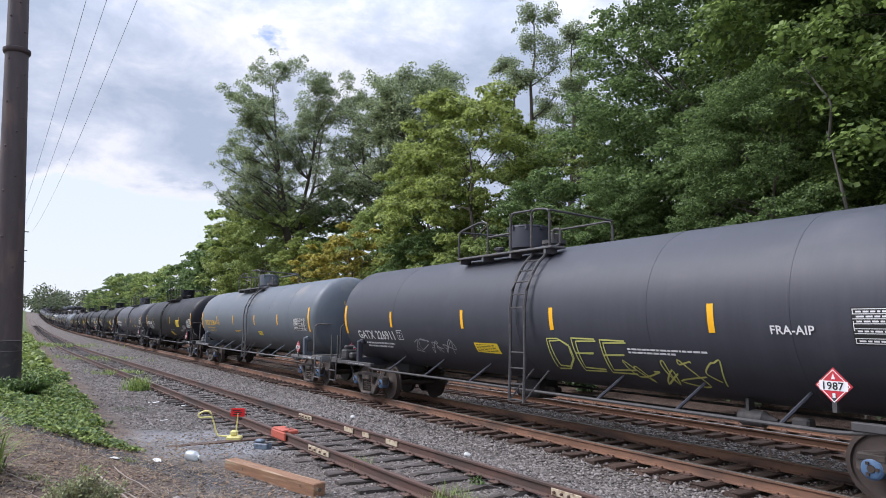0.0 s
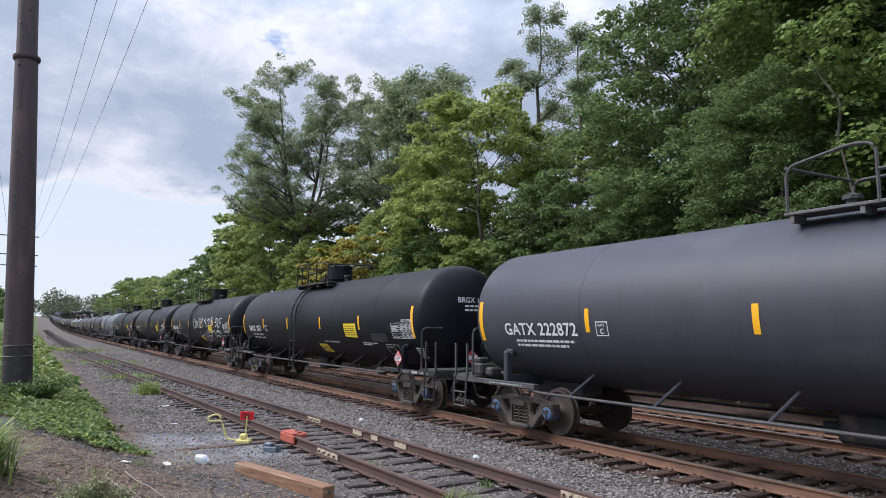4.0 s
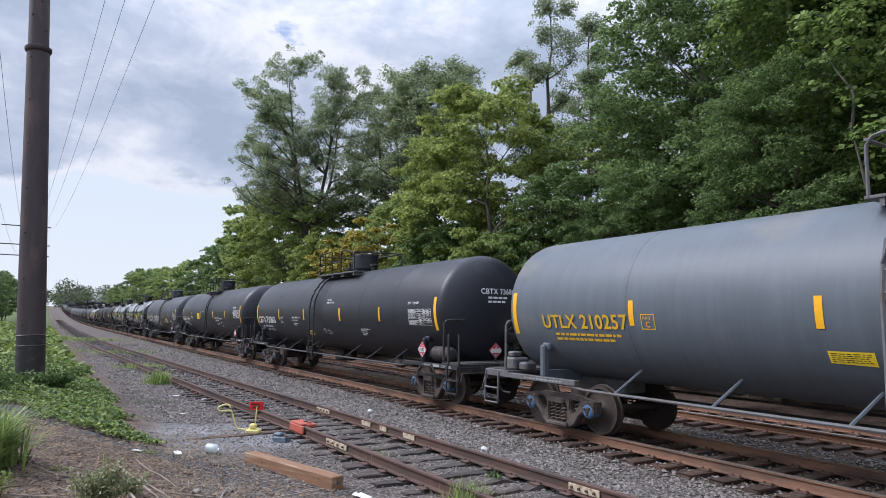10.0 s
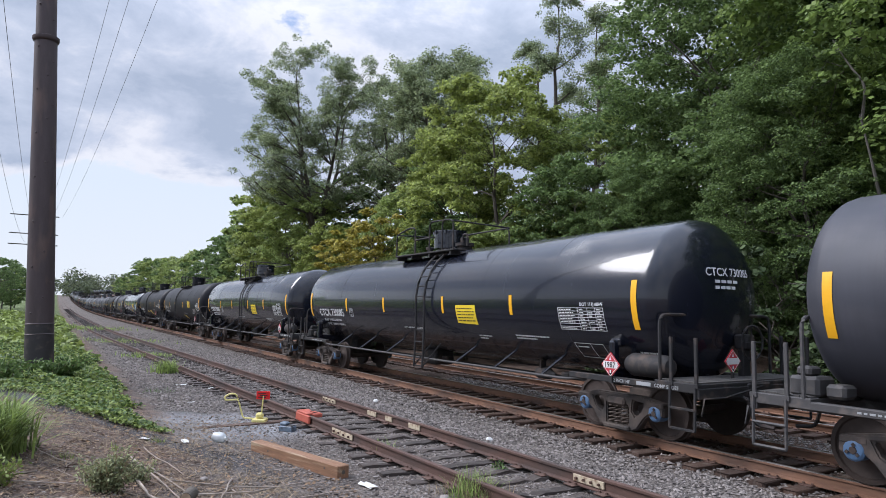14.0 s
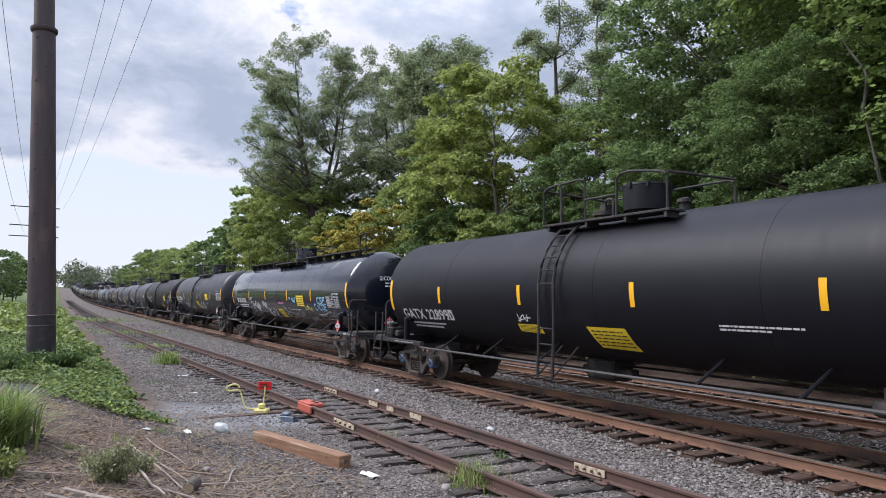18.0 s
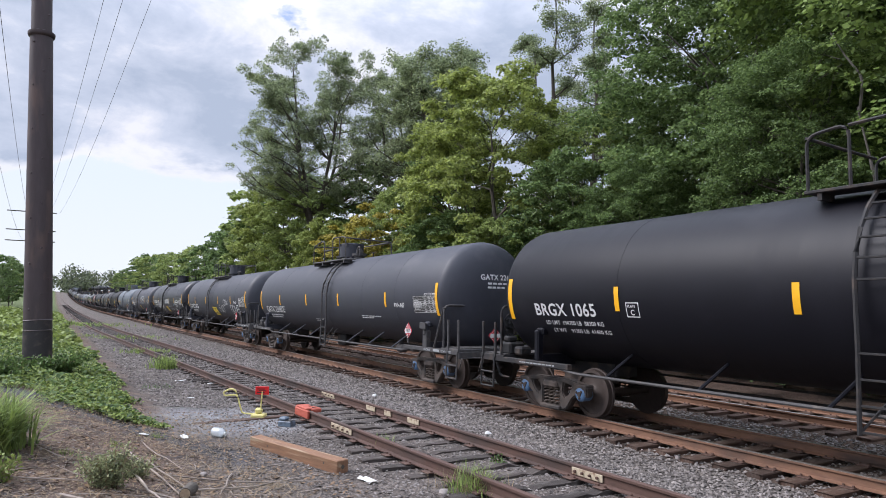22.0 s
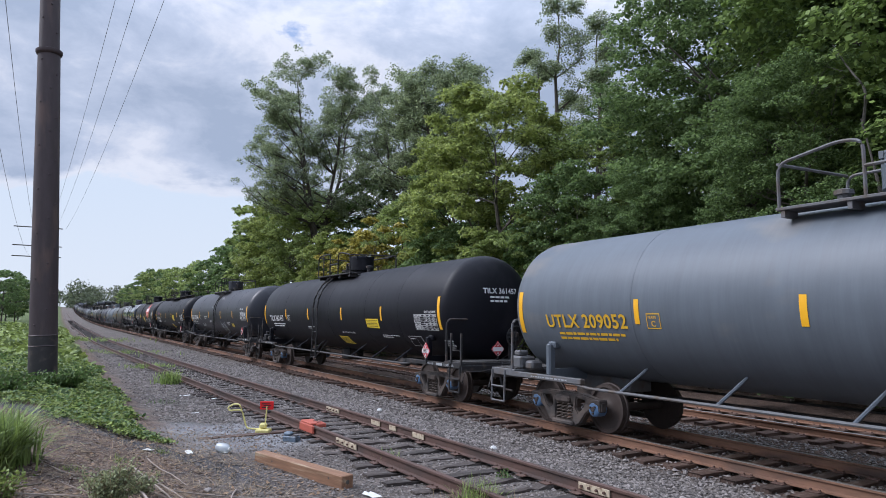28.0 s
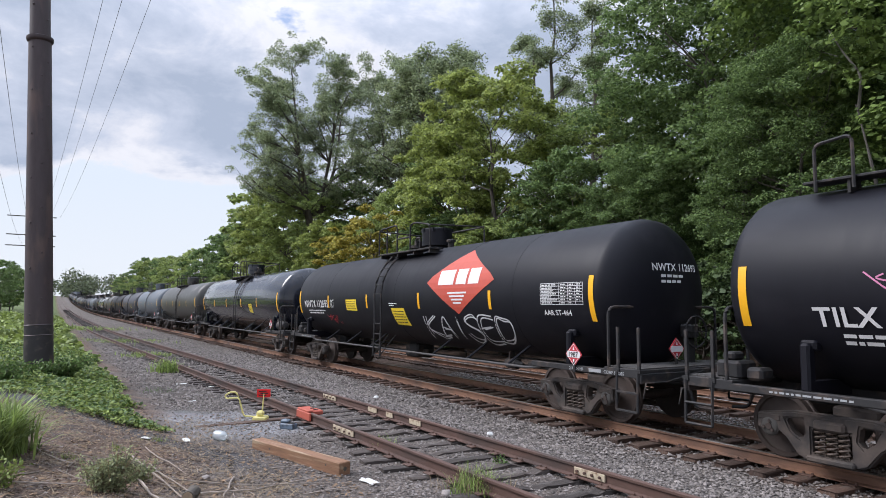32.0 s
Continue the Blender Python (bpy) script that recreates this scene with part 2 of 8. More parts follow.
M["tie_old"] = mat("weathered_grey_tie", (0.055, 0.043, 0.037), 0.9, grain=0.8, scale=10, dark=(0.018, 0.014, 0.012), spot=(0.11, 0.098, 0.088), spot_at=0.64, spot_scale=5, bump=0.012, bump_scale=22, vary=0.35, stretch=(4, 0.5, 2))
M["steel_plate"] = mat("rusty_tie_plate", (0.1, 0.055, 0.04), 0.75, grain=0.6, scale=20)
M["pole"] = mat("dark_brown_rusted_steel_pole", (0.058, 0.041, 0.044), 0.6, grain=0.6, scale=7, dark=(0.03, 0.02, 0.02), spot=(0.1, 0.065, 0.055), spot_at=0.6, spot_scale=3, stretch=(1, 1, 0.25), bump=0.004, bump_scale=25)
M["pole_low"] = mat("tarred_pole_foot", (0.028, 0.024, 0.026), 0.6, grain=0.6, scale=9, spot=(0.07, 0.05, 0.045), spot_at=0.6, spot_scale=4, bump=0.004, bump_scale=25)
M["wire"] = mat("dark_cable", (0.16, 0.16, 0.17), 0.6)
M["bark"] = mat("grey_brown_bark", (0.1, 0.085, 0.07), 0.9, grain=0.7, scale=6, stretch=(3, 3, 0.5), bump=0.02, bump_scale=9)


def leafy(name, color, var=0.5, through=0.28):
    """Leaves: colour differs from leaf to leaf, and some light comes through."""
    m = bpy.data.materials.new(name)
    m.use_nodes = True
    n, l = m.node_tree.nodes, m.node_tree.links
    b = n["Principled BSDF"]
    b.inputs["Roughness"].default_value, b.inputs["Specular IOR Level"].default_value = 0.55, 0.25
    g = n.new("ShaderNodeNewGeometry")
    r = n.new("ShaderNodeValToRGB")
    r.color_ramp.elements[0].color = (*[c * (1 - var) for c in color], 1)
    r.color_ramp.elements[1].color = (color[0] * (1 + var * 1.3), color[1] * (1 + var), color[2] * (1 + 0.4 * var), 1)
    l.new(g.outputs["Random Per Island"], r.inputs["Fac"])
    l.new(r.outputs["Color"], b.inputs["Base Color"])
    tr = n.new("ShaderNodeBsdfTranslucent")
    l.new(r.outputs["Color"], tr.inputs["Color"])
    mx = n.new("ShaderNodeMixShader")
    mx.inputs["Fac"].default_value = through
    l.new(b.outputs["BSDF"], mx.inputs[1])
    l.new(tr.outputs["BSDF"], mx.inputs[2])
    l.new(mx.outputs["Shader"], n["Material Output"].inputs["Surface"])
    return m


M["leaf_dark"] = leafy("deep_green_leaves", (0.13, 0.205, 0.086), through=0.46)
M["leaf_mugwort"] = leafy("grey_green_mugwort_leaves", (0.23, 0.27, 0.17))
M["leaf_mid"] = leafy("mid_green_leaves", (0.235, 0.315, 0.12), through=0.48)
# brighter, yellower copy of the maple green, with sunlight put into the colour
M["leaf_maple"] = leafy("sunlit_maple_leaves", (0.165, 0.25, 0.086), through=0.46)
M["leaf_lime"] = leafy("yellow_green_leaves", (0.255, 0.325, 0.11), through=0.48)
# shrub green darkened: the shade under the maples is put into the colour
M["leaf_shade"] = leafy("shade_darkened_shrub_leaves", (0.055, 0.088, 0.042), through=0.24)
M["leaf_soft"] = leafy("pale_grey_green_leaves", (0.23, 0.295, 0.19), through=0.44)
M["leaf_gold"] = leafy("yellowing_leaves", (0.32, 0.3, 0.07))
M["leaf_vine"] = leafy("bright_green_groundcover_leaves", (0.175, 0.24, 0.078))
M["leaf_vine_dark"] = leafy("dull_green_groundcover_leaves", (0.085, 0.145, 0.055))
M["grass"] = leafy("fresh_green_grass_blades", (0.2, 0.285, 0.1))
M["straw"] = leafy("dry_straw", (0.21, 0.17, 0.125), through=0.1)
M["far_wood"] = leafy("hazy_far_green", (0.1, 0.13, 0.085))


def ground_mat():
    """Gravel, grey ballast by the tracks, brown earth on the bank, by place."""
    m = bpy.data.materials.new("trackside_ground")
    m.use_nodes = True
    n, l = m.node_tree.nodes, m.node_tree.links
    b = n["Principled BSDF"]
    b.inputs["Roughness"].default_value = 0.95
    b.inputs["Specular IOR Level"].default_value = 0.2
    co = n.new("ShaderNodeTexCoord")

    def noise_tex(scale, detail=6.0):
        t = n.new("ShaderNodeTexNoise")
        t.inputs["Scale"].default_value, t.inputs["Detail"].default_value, t.inputs["Roughness"].default_value = scale, detail, 0.65
        l.new(co.outputs["Object"], t.inputs["Vector"])
        return t.outputs["Fac"]

    def ramp(src, a, ca, z, cz):
        r = n.new("ShaderNodeValToRGB")
        r.color_ramp.elements[0].position, r.color_ramp.elements[0].color = a, (*ca, 1)
        r.color_ramp.elements[1].position, r.color_ramp.elements[1].color = z, (*cz, 1)
        l.new(src, r.inputs["Fac"])
        return r.outputs["Color"]

    def mix(f, a, c):
        x = n.new("ShaderNodeMixRGB")
        for s, k in ((f, "Fac"), (a, "Color1"), (c, "Color2")):
            l.new(s, x.inputs[k])
        return x.outputs["Color"]

    vor = n.new("ShaderNodeTexVoronoi")
    vor.inputs["Scale"].default_value = 24.0
    l.new(co.outputs["Object"], vor.inputs["Vector"])
    stone = ramp(vor.outputs["Distance"], 0.0, (0.27, 0.24, 0.22), 0.8, (0.05, 0.044, 0.04))
    stone2 = mix(ramp(noise_tex(9.0), 0.4, (0, 0, 0), 0.65, (1, 1, 1)), stone, ramp(noise_tex(40.0), 0.3, (0.07, 0.06, 0.053), 0.7, (0.25, 0.222, 0.2)))
    earth = ramp(noise_tex(14.0, 9.0), 0.3, (0.06, 0.048, 0.042), 0.72, (0.215, 0.185, 0.165))
    pale = ramp(noise_tex(22.0, 9.0), 0.3, (0.15, 0.15, 0.155), 0.72, (0.34, 0.34, 0.35))
    sep = n.new("ShaderNodeSeparateXYZ")
    l.new(co.outputs["Object"], sep.inputs["Vector"])

    def linear(kx, ky, k0, wave, amount):
        """kx X + ky Y + k0, wobbled by a noise."""
        d = n.new("ShaderNodeVectorMath")
        d.operation = "DOT_PRODUCT"
        d.inputs[1].default_value = (kx, ky, 0)
        l.new(co.outputs["Object"], d.inputs[0])
        a = n.new("ShaderNodeMath")
        a.operation = "MULTIPLY_ADD"
        a.inputs[1].default_value = amount
        l.new(noise_tex(wave, 5.0), a.inputs[0])
        l.new(d.outputs["Value"], a.inputs[2])
        a2 = n.new("ShaderNodeMath")
        a2.inputs[1].default_value = k0 - amount * 0.5
        l.new(a.outputs["Value"], a2.inputs[0])
        return a2.outputs["Value"]

    def step(src, a, z, lo=0.0, hi=1.0):
        r = n.new("ShaderNodeMapRange")
        r.interpolation_type = "SMOOTHSTEP"
        r.inputs["From Min"].default_value, r.inputs["From Max"].default_value = a, z
        r.inputs["To Min"].default_value, r.inputs["To Max"].default_value = lo, hi
        l.new(src, r.inputs["Value"])
        return r.outputs["Result"]

    def both(a, c):
        x = n.new("ShaderNodeMath")
        x.operation = "MULTIPLY"
        l.new(a, x.inputs[0])
        l.new(c, x.inputs[1])
        return x.outputs["Value"]

    # pale stone dust spilt round the derail
    away = n.new("ShaderNodeVectorMath")
    away.operation = "DISTANCE"
    away.inputs[1].default_value = (-13.2, 2.9, -0.2)
    l.new(co.outputs["Object"], away.inputs[0])
    rim = n.new("ShaderNodeMath")
    rim.operation = "MULTIPLY_ADD"
    rim.inputs[1].default_value = 3.0
    l.new(noise_tex(1.1, 5.0), rim.inputs[0])
    l.new(away.outputs["Value"], rim.inputs[2])
    dirt = mix(step(rim.outputs["Value"], 2.3, 4.0, 1.0, 0.0), earth, pale)
    wob = n.new("ShaderNodeMath")
    wob.operation = "MULTIPLY_ADD"
    wob.inputs[1].default_value = 1.6
    l.new(noise_tex(0.9, 4.0), wob.inputs[0])
    l.new(sep.outputs["Y"], wob.inputs[2])
    side = n.new("ShaderNodeMapRange")
    side.inputs["From Min"].default_value, side.inputs["From Max"].default_value = 6.2, 7.6
    l.new(wob.outputs["Value"], side.inputs["Value"])
    col = mix(side.outputs["Result"], dirt, stone2)
    # rust dust between and beside the rails of the main tracks
    rust = n.new("ShaderNodeMapRange")
    rust.interpolation_type = "SMOOTHSTEP"
    rust.inputs["From Min"].default_value, rust.inputs["From Max"].default_value = 8.7, 9.5
    rust.inputs["To Max"].default_value = 0.85
    l.new(wob.outputs["Value"], rust.inputs["Value"])
    col = mix(rust.outputs["Result"], col, ramp(noise_tex(16.0, 9.0), 0.3, (0.036, 0.022, 0.016), 0.75, (0.125, 0.08, 0.058)))
    # the bank: brown earth, with a band of dark cinders at its foot
    bank = n.new("ShaderNodeMapRange")
    bank.interpolation_type = "SMOOTHSTEP"
    bank.inputs["From Min"].default_value, bank.inputs["From Max"].default_value = 2.1, 3.1
    bank.inputs["To Min"].default_value, bank.inputs["To Max"].default_value = 1.0, 0.0
    l.new(wob.outputs["Value"], bank.inputs["Value"])
    soil = mix(ramp(noise_tex(1.3, 5.0), 0.55, (0, 0, 0), 0.7, (1, 1, 1)), ramp(noise_tex(20.0, 9.0), 0.3, (0.062, 0.04, 0.031), 0.72, (0.22, 0.16, 0.125)), ramp(noise_tex(24.0, 9.0), 0.3, (0.04, 0.037, 0.038), 0.72, (0.14, 0.132, 0.135)))
    col = mix(bank.outputs["Result"], col, soil)
    # a strip of dark cinders at the foot of the vines
    edge = linear(-1.0, 1.75, -14.2, 2.2, 0.8)
    col = mix(both(both(step(edge, -0.9, -0.4), step(edge, 0.3, 0.8, 1.0, 0.0)), step(sep.outputs["Y"], 2.3, 3.0, 1.0, 0.0)), col, ramp(noise_tex(30.0, 8.0), 0.32, (0.025, 0.024, 0.026), 0.72, (0.14, 0.135, 0.14)))
    # a green verge farther up the line
    col = mix(both(step(sep.outputs["X"], -48, -36, 1.0, 0.0), step(linear(0, 1, 0, 0.3, 2.0), 0.6, 1.8, 1.0, 0.0)), col, ramp(noise_tex(3.0, 8.0), 0.3, (0.05, 0.075, 0.03), 0.72, (0.16, 0.19, 0.075)))
    # patchy shades of the gravel, a few metres across
    hs = n.new("ShaderNodeHueSaturation")
    l.new(col, hs.inputs["Color"])
    l.new(step(noise_tex(2.2, 8.0), 0.3, 0.7, 0.72, 1.22), hs.inputs["Value"])
    l.new(hs.outputs["Color"], b.inputs["Base Color"])
    bp = n.new("ShaderNodeBump")
    bp.inputs["Strength"].default_value, bp.inputs["Distance"].default_value = 0.9, 0.05
    l.new(vor.outputs["Distance"], bp.inputs["Height"])
    bp.invert = True
    l.new(bp.outputs["Normal"], b.inputs["Normal"])
    return m


M["ground"] = ground_mat()
M["stone"] = mat("grey_ballast_stone", (0.22, 0.21, 0.2), 0.9, grain=0.5, scale=30)


def island_stone():
    m = M["stone"]
    n, l = m.node_tree.nodes, m.node_tree.links
    b = n["Principled BSDF"]
    g = n.new("ShaderNodeNewGeometry")
    r = n.new("ShaderNodeValToRGB")
    r.color_ramp.elements[0].color = (0.07, 0.06, 0.054, 1)
    r.color_ramp.elements[1].color = (0.27, 0.24, 0.222, 1)
    l.new(g.outputs["Random Per Island"], r.inputs["Fac"])
    l.new(r.outputs["Color"], b.inputs["Base Color"])


island_stone()

# ---- mesh helpers ----
def finish(bm, name, mats, smooth=False):
    me = bpy.data.meshes.new(name)
    bm.normal_update()
    bm.to_mesh(me)
    bm.free()
    for m in mats if isinstance(mats, (list, tuple)) else [mats]:
        me.materials.append(m)
    if smooth:
        me.shade_smooth()
        me.set_sharp_from_angle(angle=radians(35))
    return me


def hang(name, me, parent=None, m=None, label=""):
    ob = new(name, me)
    if parent:
        ob.parent = parent
    if m is not None:
        ob.matrix_local = m
    if label:
        ob["label"] = label
    return ob


def part(name, bm, material, parent, label="", m=None, smooth=False):
    return hang(name, finish(bm, name, material, smooth), parent, m, label)


def box(bm, x0, x1, y0, y1, z0, z1, bevel=0.0):
    ret = bmesh.ops.create_cube(bm, size=1.0)
    vs = ret["verts"]
    for v in vs:
        v.co = Vector(((x0 + x1) / 2 + v.co.x * (x1 - x0), (y0 + y1) / 2 + v.co.y * (y1 - y0), (z0 + z1) / 2 + v.co.z * (z1 - z0)))
    if bevel:
        es = {e for v in vs for e in v.link_edges}
        bmesh.ops.bevel(bm, geom=list(es), offset=bevel, segments=1, affect="EDGES")


def rod(bm, pts, r, sides=6):
    """A round bar along points."""
    rings = []
    pts = [Vector(p) for p in pts]
    for i, p in enumerate(pts):
        d = ((pts[min(i + 1, len(pts) - 1)] - p).normalized() + (p - pts[max(i - 1, 0)]).normalized()).normalized()
        a = d.orthogonal().normalized() if abs(d.z) > 0.9 else Vector((0, 0, 1)).cross(d).normalized()
        b = d.cross(a)
        rings.append([bm.verts.new(p + r * (math.cos(t) * a + math.sin(t) * b)) for t in (2 * math.pi * k / sides for k in range(sides))])
    for q, s in zip(rings, rings[1:]):
        for k in range(sides):
            bm.faces.new((q[k], q[(k + 1) % sides], s[(k + 1) % sides], s[k]))
    bm.faces.new(rings[0][::-1])
    bm.faces.new(rings[-1])


def bend(pts, r=0.12, n=4):
    """Round the inner corners of a line of points."""
    pts = [Vector(p) for p in pts]
    out = [pts[0]]
    for a, p, c in zip(pts, pts[1:], pts[2:]):
        u, w = (a - p), (c - p)
        k = min(r, u.length * 0.45, w.length * 0.45)
        u, w = p + u.normalized() * k, p + w.normalized() * k
        for i in range(n + 1):
            t = i / n
            out.append((1 - t) ** 2 * u + 2 * t * (1 - t) * p + t * t * w)
    return out + [pts[-1]]


def lathe(bm, prof, sides, axis="x", mi=0):
    """Turn (along, radius) points about an axis."""
    rings = []
    for a, r in prof:
        ring = []
        for k in range(sides):
            t = 2 * math.pi * k / sides
            c, s = r * math.cos(t), r * math.sin(t)
            ring.append(bm.verts.new((a, c, s) if axis == "x" else (c, a, s) if axis == "y" else (c, s, a)))
        rings.append(ring)
    fs = []
    for q, s in zip(rings, rings[1:]):
        for k in range(sides):
            fs.append(bm.faces.new((q[k], q[(k + 1) % sides], s[(k + 1) % sides], s[k])))
    fs.append(bm.faces.new(rings[0]))
    fs.append(bm.faces.new(rings[-1]))
    for f in fs:
        f.material_index = mi
    bmesh.ops.recalc_face_normals(bm, faces=fs)
    return [v for r in rings for v in r]

# ---- the line of the tracks: s metres up the line from the eye ----
MAIN_Y, GAUGE, TOP = 9.618, 0.73, 0.0


def rise(s):
    if s < 120:
        return 0.0
    if s < 560:
        return 4.5e-5 * (s - 120) ** 2
    return 8.71 + 0.0396 * (s - 560) * math.exp(-max(s - 560, 0) / 400)


BENDS = []
_x, _y, _h = 700.0, 0.0, 0.0
for _i in range(-700, 1300):
    BENDS.append((_x, _y, _h))
    if _i > 470:
        _h = min(_h + 1 / 420, 1.3)
    _x, _y = _x - math.cos(_h), _y + math.sin(_h)


def on_line(s, off, z=0.0):
    """A point off metres across from the eye's own line, and the heading there."""
    u = min(max(s + 700, 0), len(BENDS) - 2)
    i = int(u)
    f = u - i
    a, b = BENDS[i], BENDS[i + 1]
    x, y, h = (a[k] + (b[k] - a[k]) * f for k in range(3))
    return Vector((x + off * math.sin(h), y + off * math.cos(h), rise(s) + z)), h


def siding_y(s):
    if s < 45:
        return 5.58 - 0.0374 * s
    if s < 75:
        u = s - 45
        return 3.897 - 0.0374 * u + 0.0374 / 60 * u * u
    return 3.336


PROFILE = [(-40, 1.3), (-12, 0.95), (-5, 0.75), (-2.2, 0.5), (-0.6, 0.36), (0.6, 0.16), (1.4, -0.02), (2.2, -0.17), (3.4, -0.222), (5.5, -0.222), (6.6, -0.25), (7.4, -0.33), (8.0, -0.26), (8.3, -0.235), (10.95, -0.235), (11.3, -0.29), (11.8, -0.33), (12.2, -0.26), (12.5, -0.235), (15.1, -0.235), (15.8, -0.4), (17.5, -0.6), (20, -0.3), (24, 0.5), (40, 1.5), (70, 2.0), (3000, 6.0)]


def ground_z(x, y):
    if y <= PROFILE[0][0]:
        z = PROFILE[0][1]
    else:
        for (a, za), (b, zb) in zip(PROFILE, PROFILE[1:]):
            if y <= b:
                z = za + (zb - za) * (y - a) / (b - a)
                break
    z += 0.5 * rise(-x) + 0.5 * rise(min(-x, 560))
    soft = 0.05 if y < 2.6 or y > 16 else 0.012
    z += soft * (noise.noise((x * 0.5, y * 0.5, 3.1)) + 0.6 * noise.noise((x * 1.7, y * 1.7, 7.7)))
    return z


def steps(*spans):
    out = []
    for a, b, d in spans:
        n = max(1, round((b - a) / d))
        out += [a + (b - a) * i / n for i in range(n)]
    return out + [spans[-1][1]]


def make_ground():
    xs = steps((-2400, -600, 120), (-600, -120, 12), (-120, -45, 2.0), (-45, -18, 0.5), (-18, 2, 0.2), (2, 30, 1.5), (30, 900, 60))
    ys = steps((-1500, -60, 120), (-60, -8, 3), (-8, -2, 0.4), (-2, 6.6, 0.2), (6.6, 16, 0.35), (16, 40, 2), (40, 1600, 120))
    co = [(x, y, ground_z(x, y)) for x in xs for y in ys]
    k = len(ys)
    faces = [(i * k + j, (i + 1) * k + j, (i + 1) * k + j + 1, i * k + j + 1) for i in range(len(xs) - 1) for j in range(k - 1)]
    me = bpy.data.meshes.new("ground")
    me.from_pydata(co, [], faces)
    me.materials.append(M["ground"])
    me.shade_smooth()
    ob = new("ground", me)
    tagged(ob, "grey ballast and brown trackside earth with pale dust", "ground", kind="structure")
    return ob


make_ground()

RAIL_SHAPE = [(-0.07, -0.17), (0.07, -0.17), (0.07, -0.155), (0.012, -0.14), (0.012, -0.045), (0.036, -0.035), (0.036, -0.006), (0.028, 0.0), (-0.028, 0.0), (-0.036, -0.006), (-0.036, -0.035), (-0.012, -0.045), (-0.012, -0.14), (-0.07, -0.155)]


def rail_mesh(name, off_of, s0, s1, body, head):
    ss = steps((s0, -40, 40), (-40, 40, 4), (40, 120, 8), (120, s1, 12)) if s0 < -40 else steps((s0, 40, 2), (40, s1, 8))
    co, faces, mi = [], [], []
    n = len(RAIL_SHAPE)
    for s in ss:
        for dy, dz in RAIL_SHAPE:
            p, h = on_line(s, off_of(s) + dy, dz)
            co.append(p)
    for i in range(len(ss) - 1):
        for j in range(n):
            faces.append((i * n + j, i * n + (j + 1) % n, (i + 1) * n + (j + 1) % n, (i + 1) * n + j))
            mi.append(1 if 6 <= j <= 8 else 0)
    me = bpy.data.meshes.new(name)
    me.from_pydata([tuple(c) for c in co], [], faces)
    me.materials.append(body)
    me.materials.append(head)
    me.polygons.foreach_set("material_index", mi)
    me.update()
    return me


def tie_mesh(seed, mtl, rotten=False):
    rnd = random.Random(seed)
    bm = bmesh.new()
    if not rotten:
        box(bm, -0.115, 0.115, -1.3, 1.3, -0.35, -0.172, 0.012)
        for v in bm.verts:
            v.co += Vector((rnd.uniform(-0.012, 0.012), rnd.uniform(-0.03, 0.03), rnd.uniform(-0.012, 0.004)))
        return finish(bm, "tie", mtl)
    # split and half buried: the edges wander and the top dips under the gravel
    last = None
    y0, y1 = -1.3 + rnd.uniform(0, 0.35), 1.3 - rnd.uniform(0, 0.3)
    for i in range(15):
        y = y0 + (y1 - y0) * i / 14
        a, b = -0.115 + rnd.uniform(-0.015, 0.05), 0.115 + rnd.uniform(-0.05, 0.015)
        z = -0.172 + 0.012 - rnd.choice((0, 0, 0.01, 0.02, 0.04))
        ring = [bm.verts.new(c) for c in ((a - 0.01, y, -0.32), (a, y, z - rnd.uniform(0, 0.015)), (a + 0.03, y, z), (b - 0.03, y, z + rnd.uniform(-0.01, 0.004)), (b, y, z - rnd.uniform(0, 0.015)), (b + 0.01, y, -0.32))]
        if last:
            for k in range(5):
                bm.faces.new((last[k], last[k + 1], ring[k + 1], ring[k]))
        else:
            bm.faces.new(ring)
        last = ring
    bm.faces.new(last[::-1])
    bmesh.ops.recalc_face_normals(bm, faces=bm.faces)
    return finish(bm, "tie", mtl)


def plate_mesh():
    bm = bmesh.new()
    box(bm, -0.09, 0.09, -0.17, 0.17, -0.174, -0.158, 0.004)
    for sx, sy in ((-0.06, -0.09), (0.06, 0.09), (-0.06, 0.09), (0.06, -0.09)):
        box(bm, sx - 0.012, sx + 0.012, sy - 0.012, sy + 0.012, -0.16, -0.135)
    return finish(bm, "tie_plate", M["steel_plate"])


PLATE = plate_mesh()


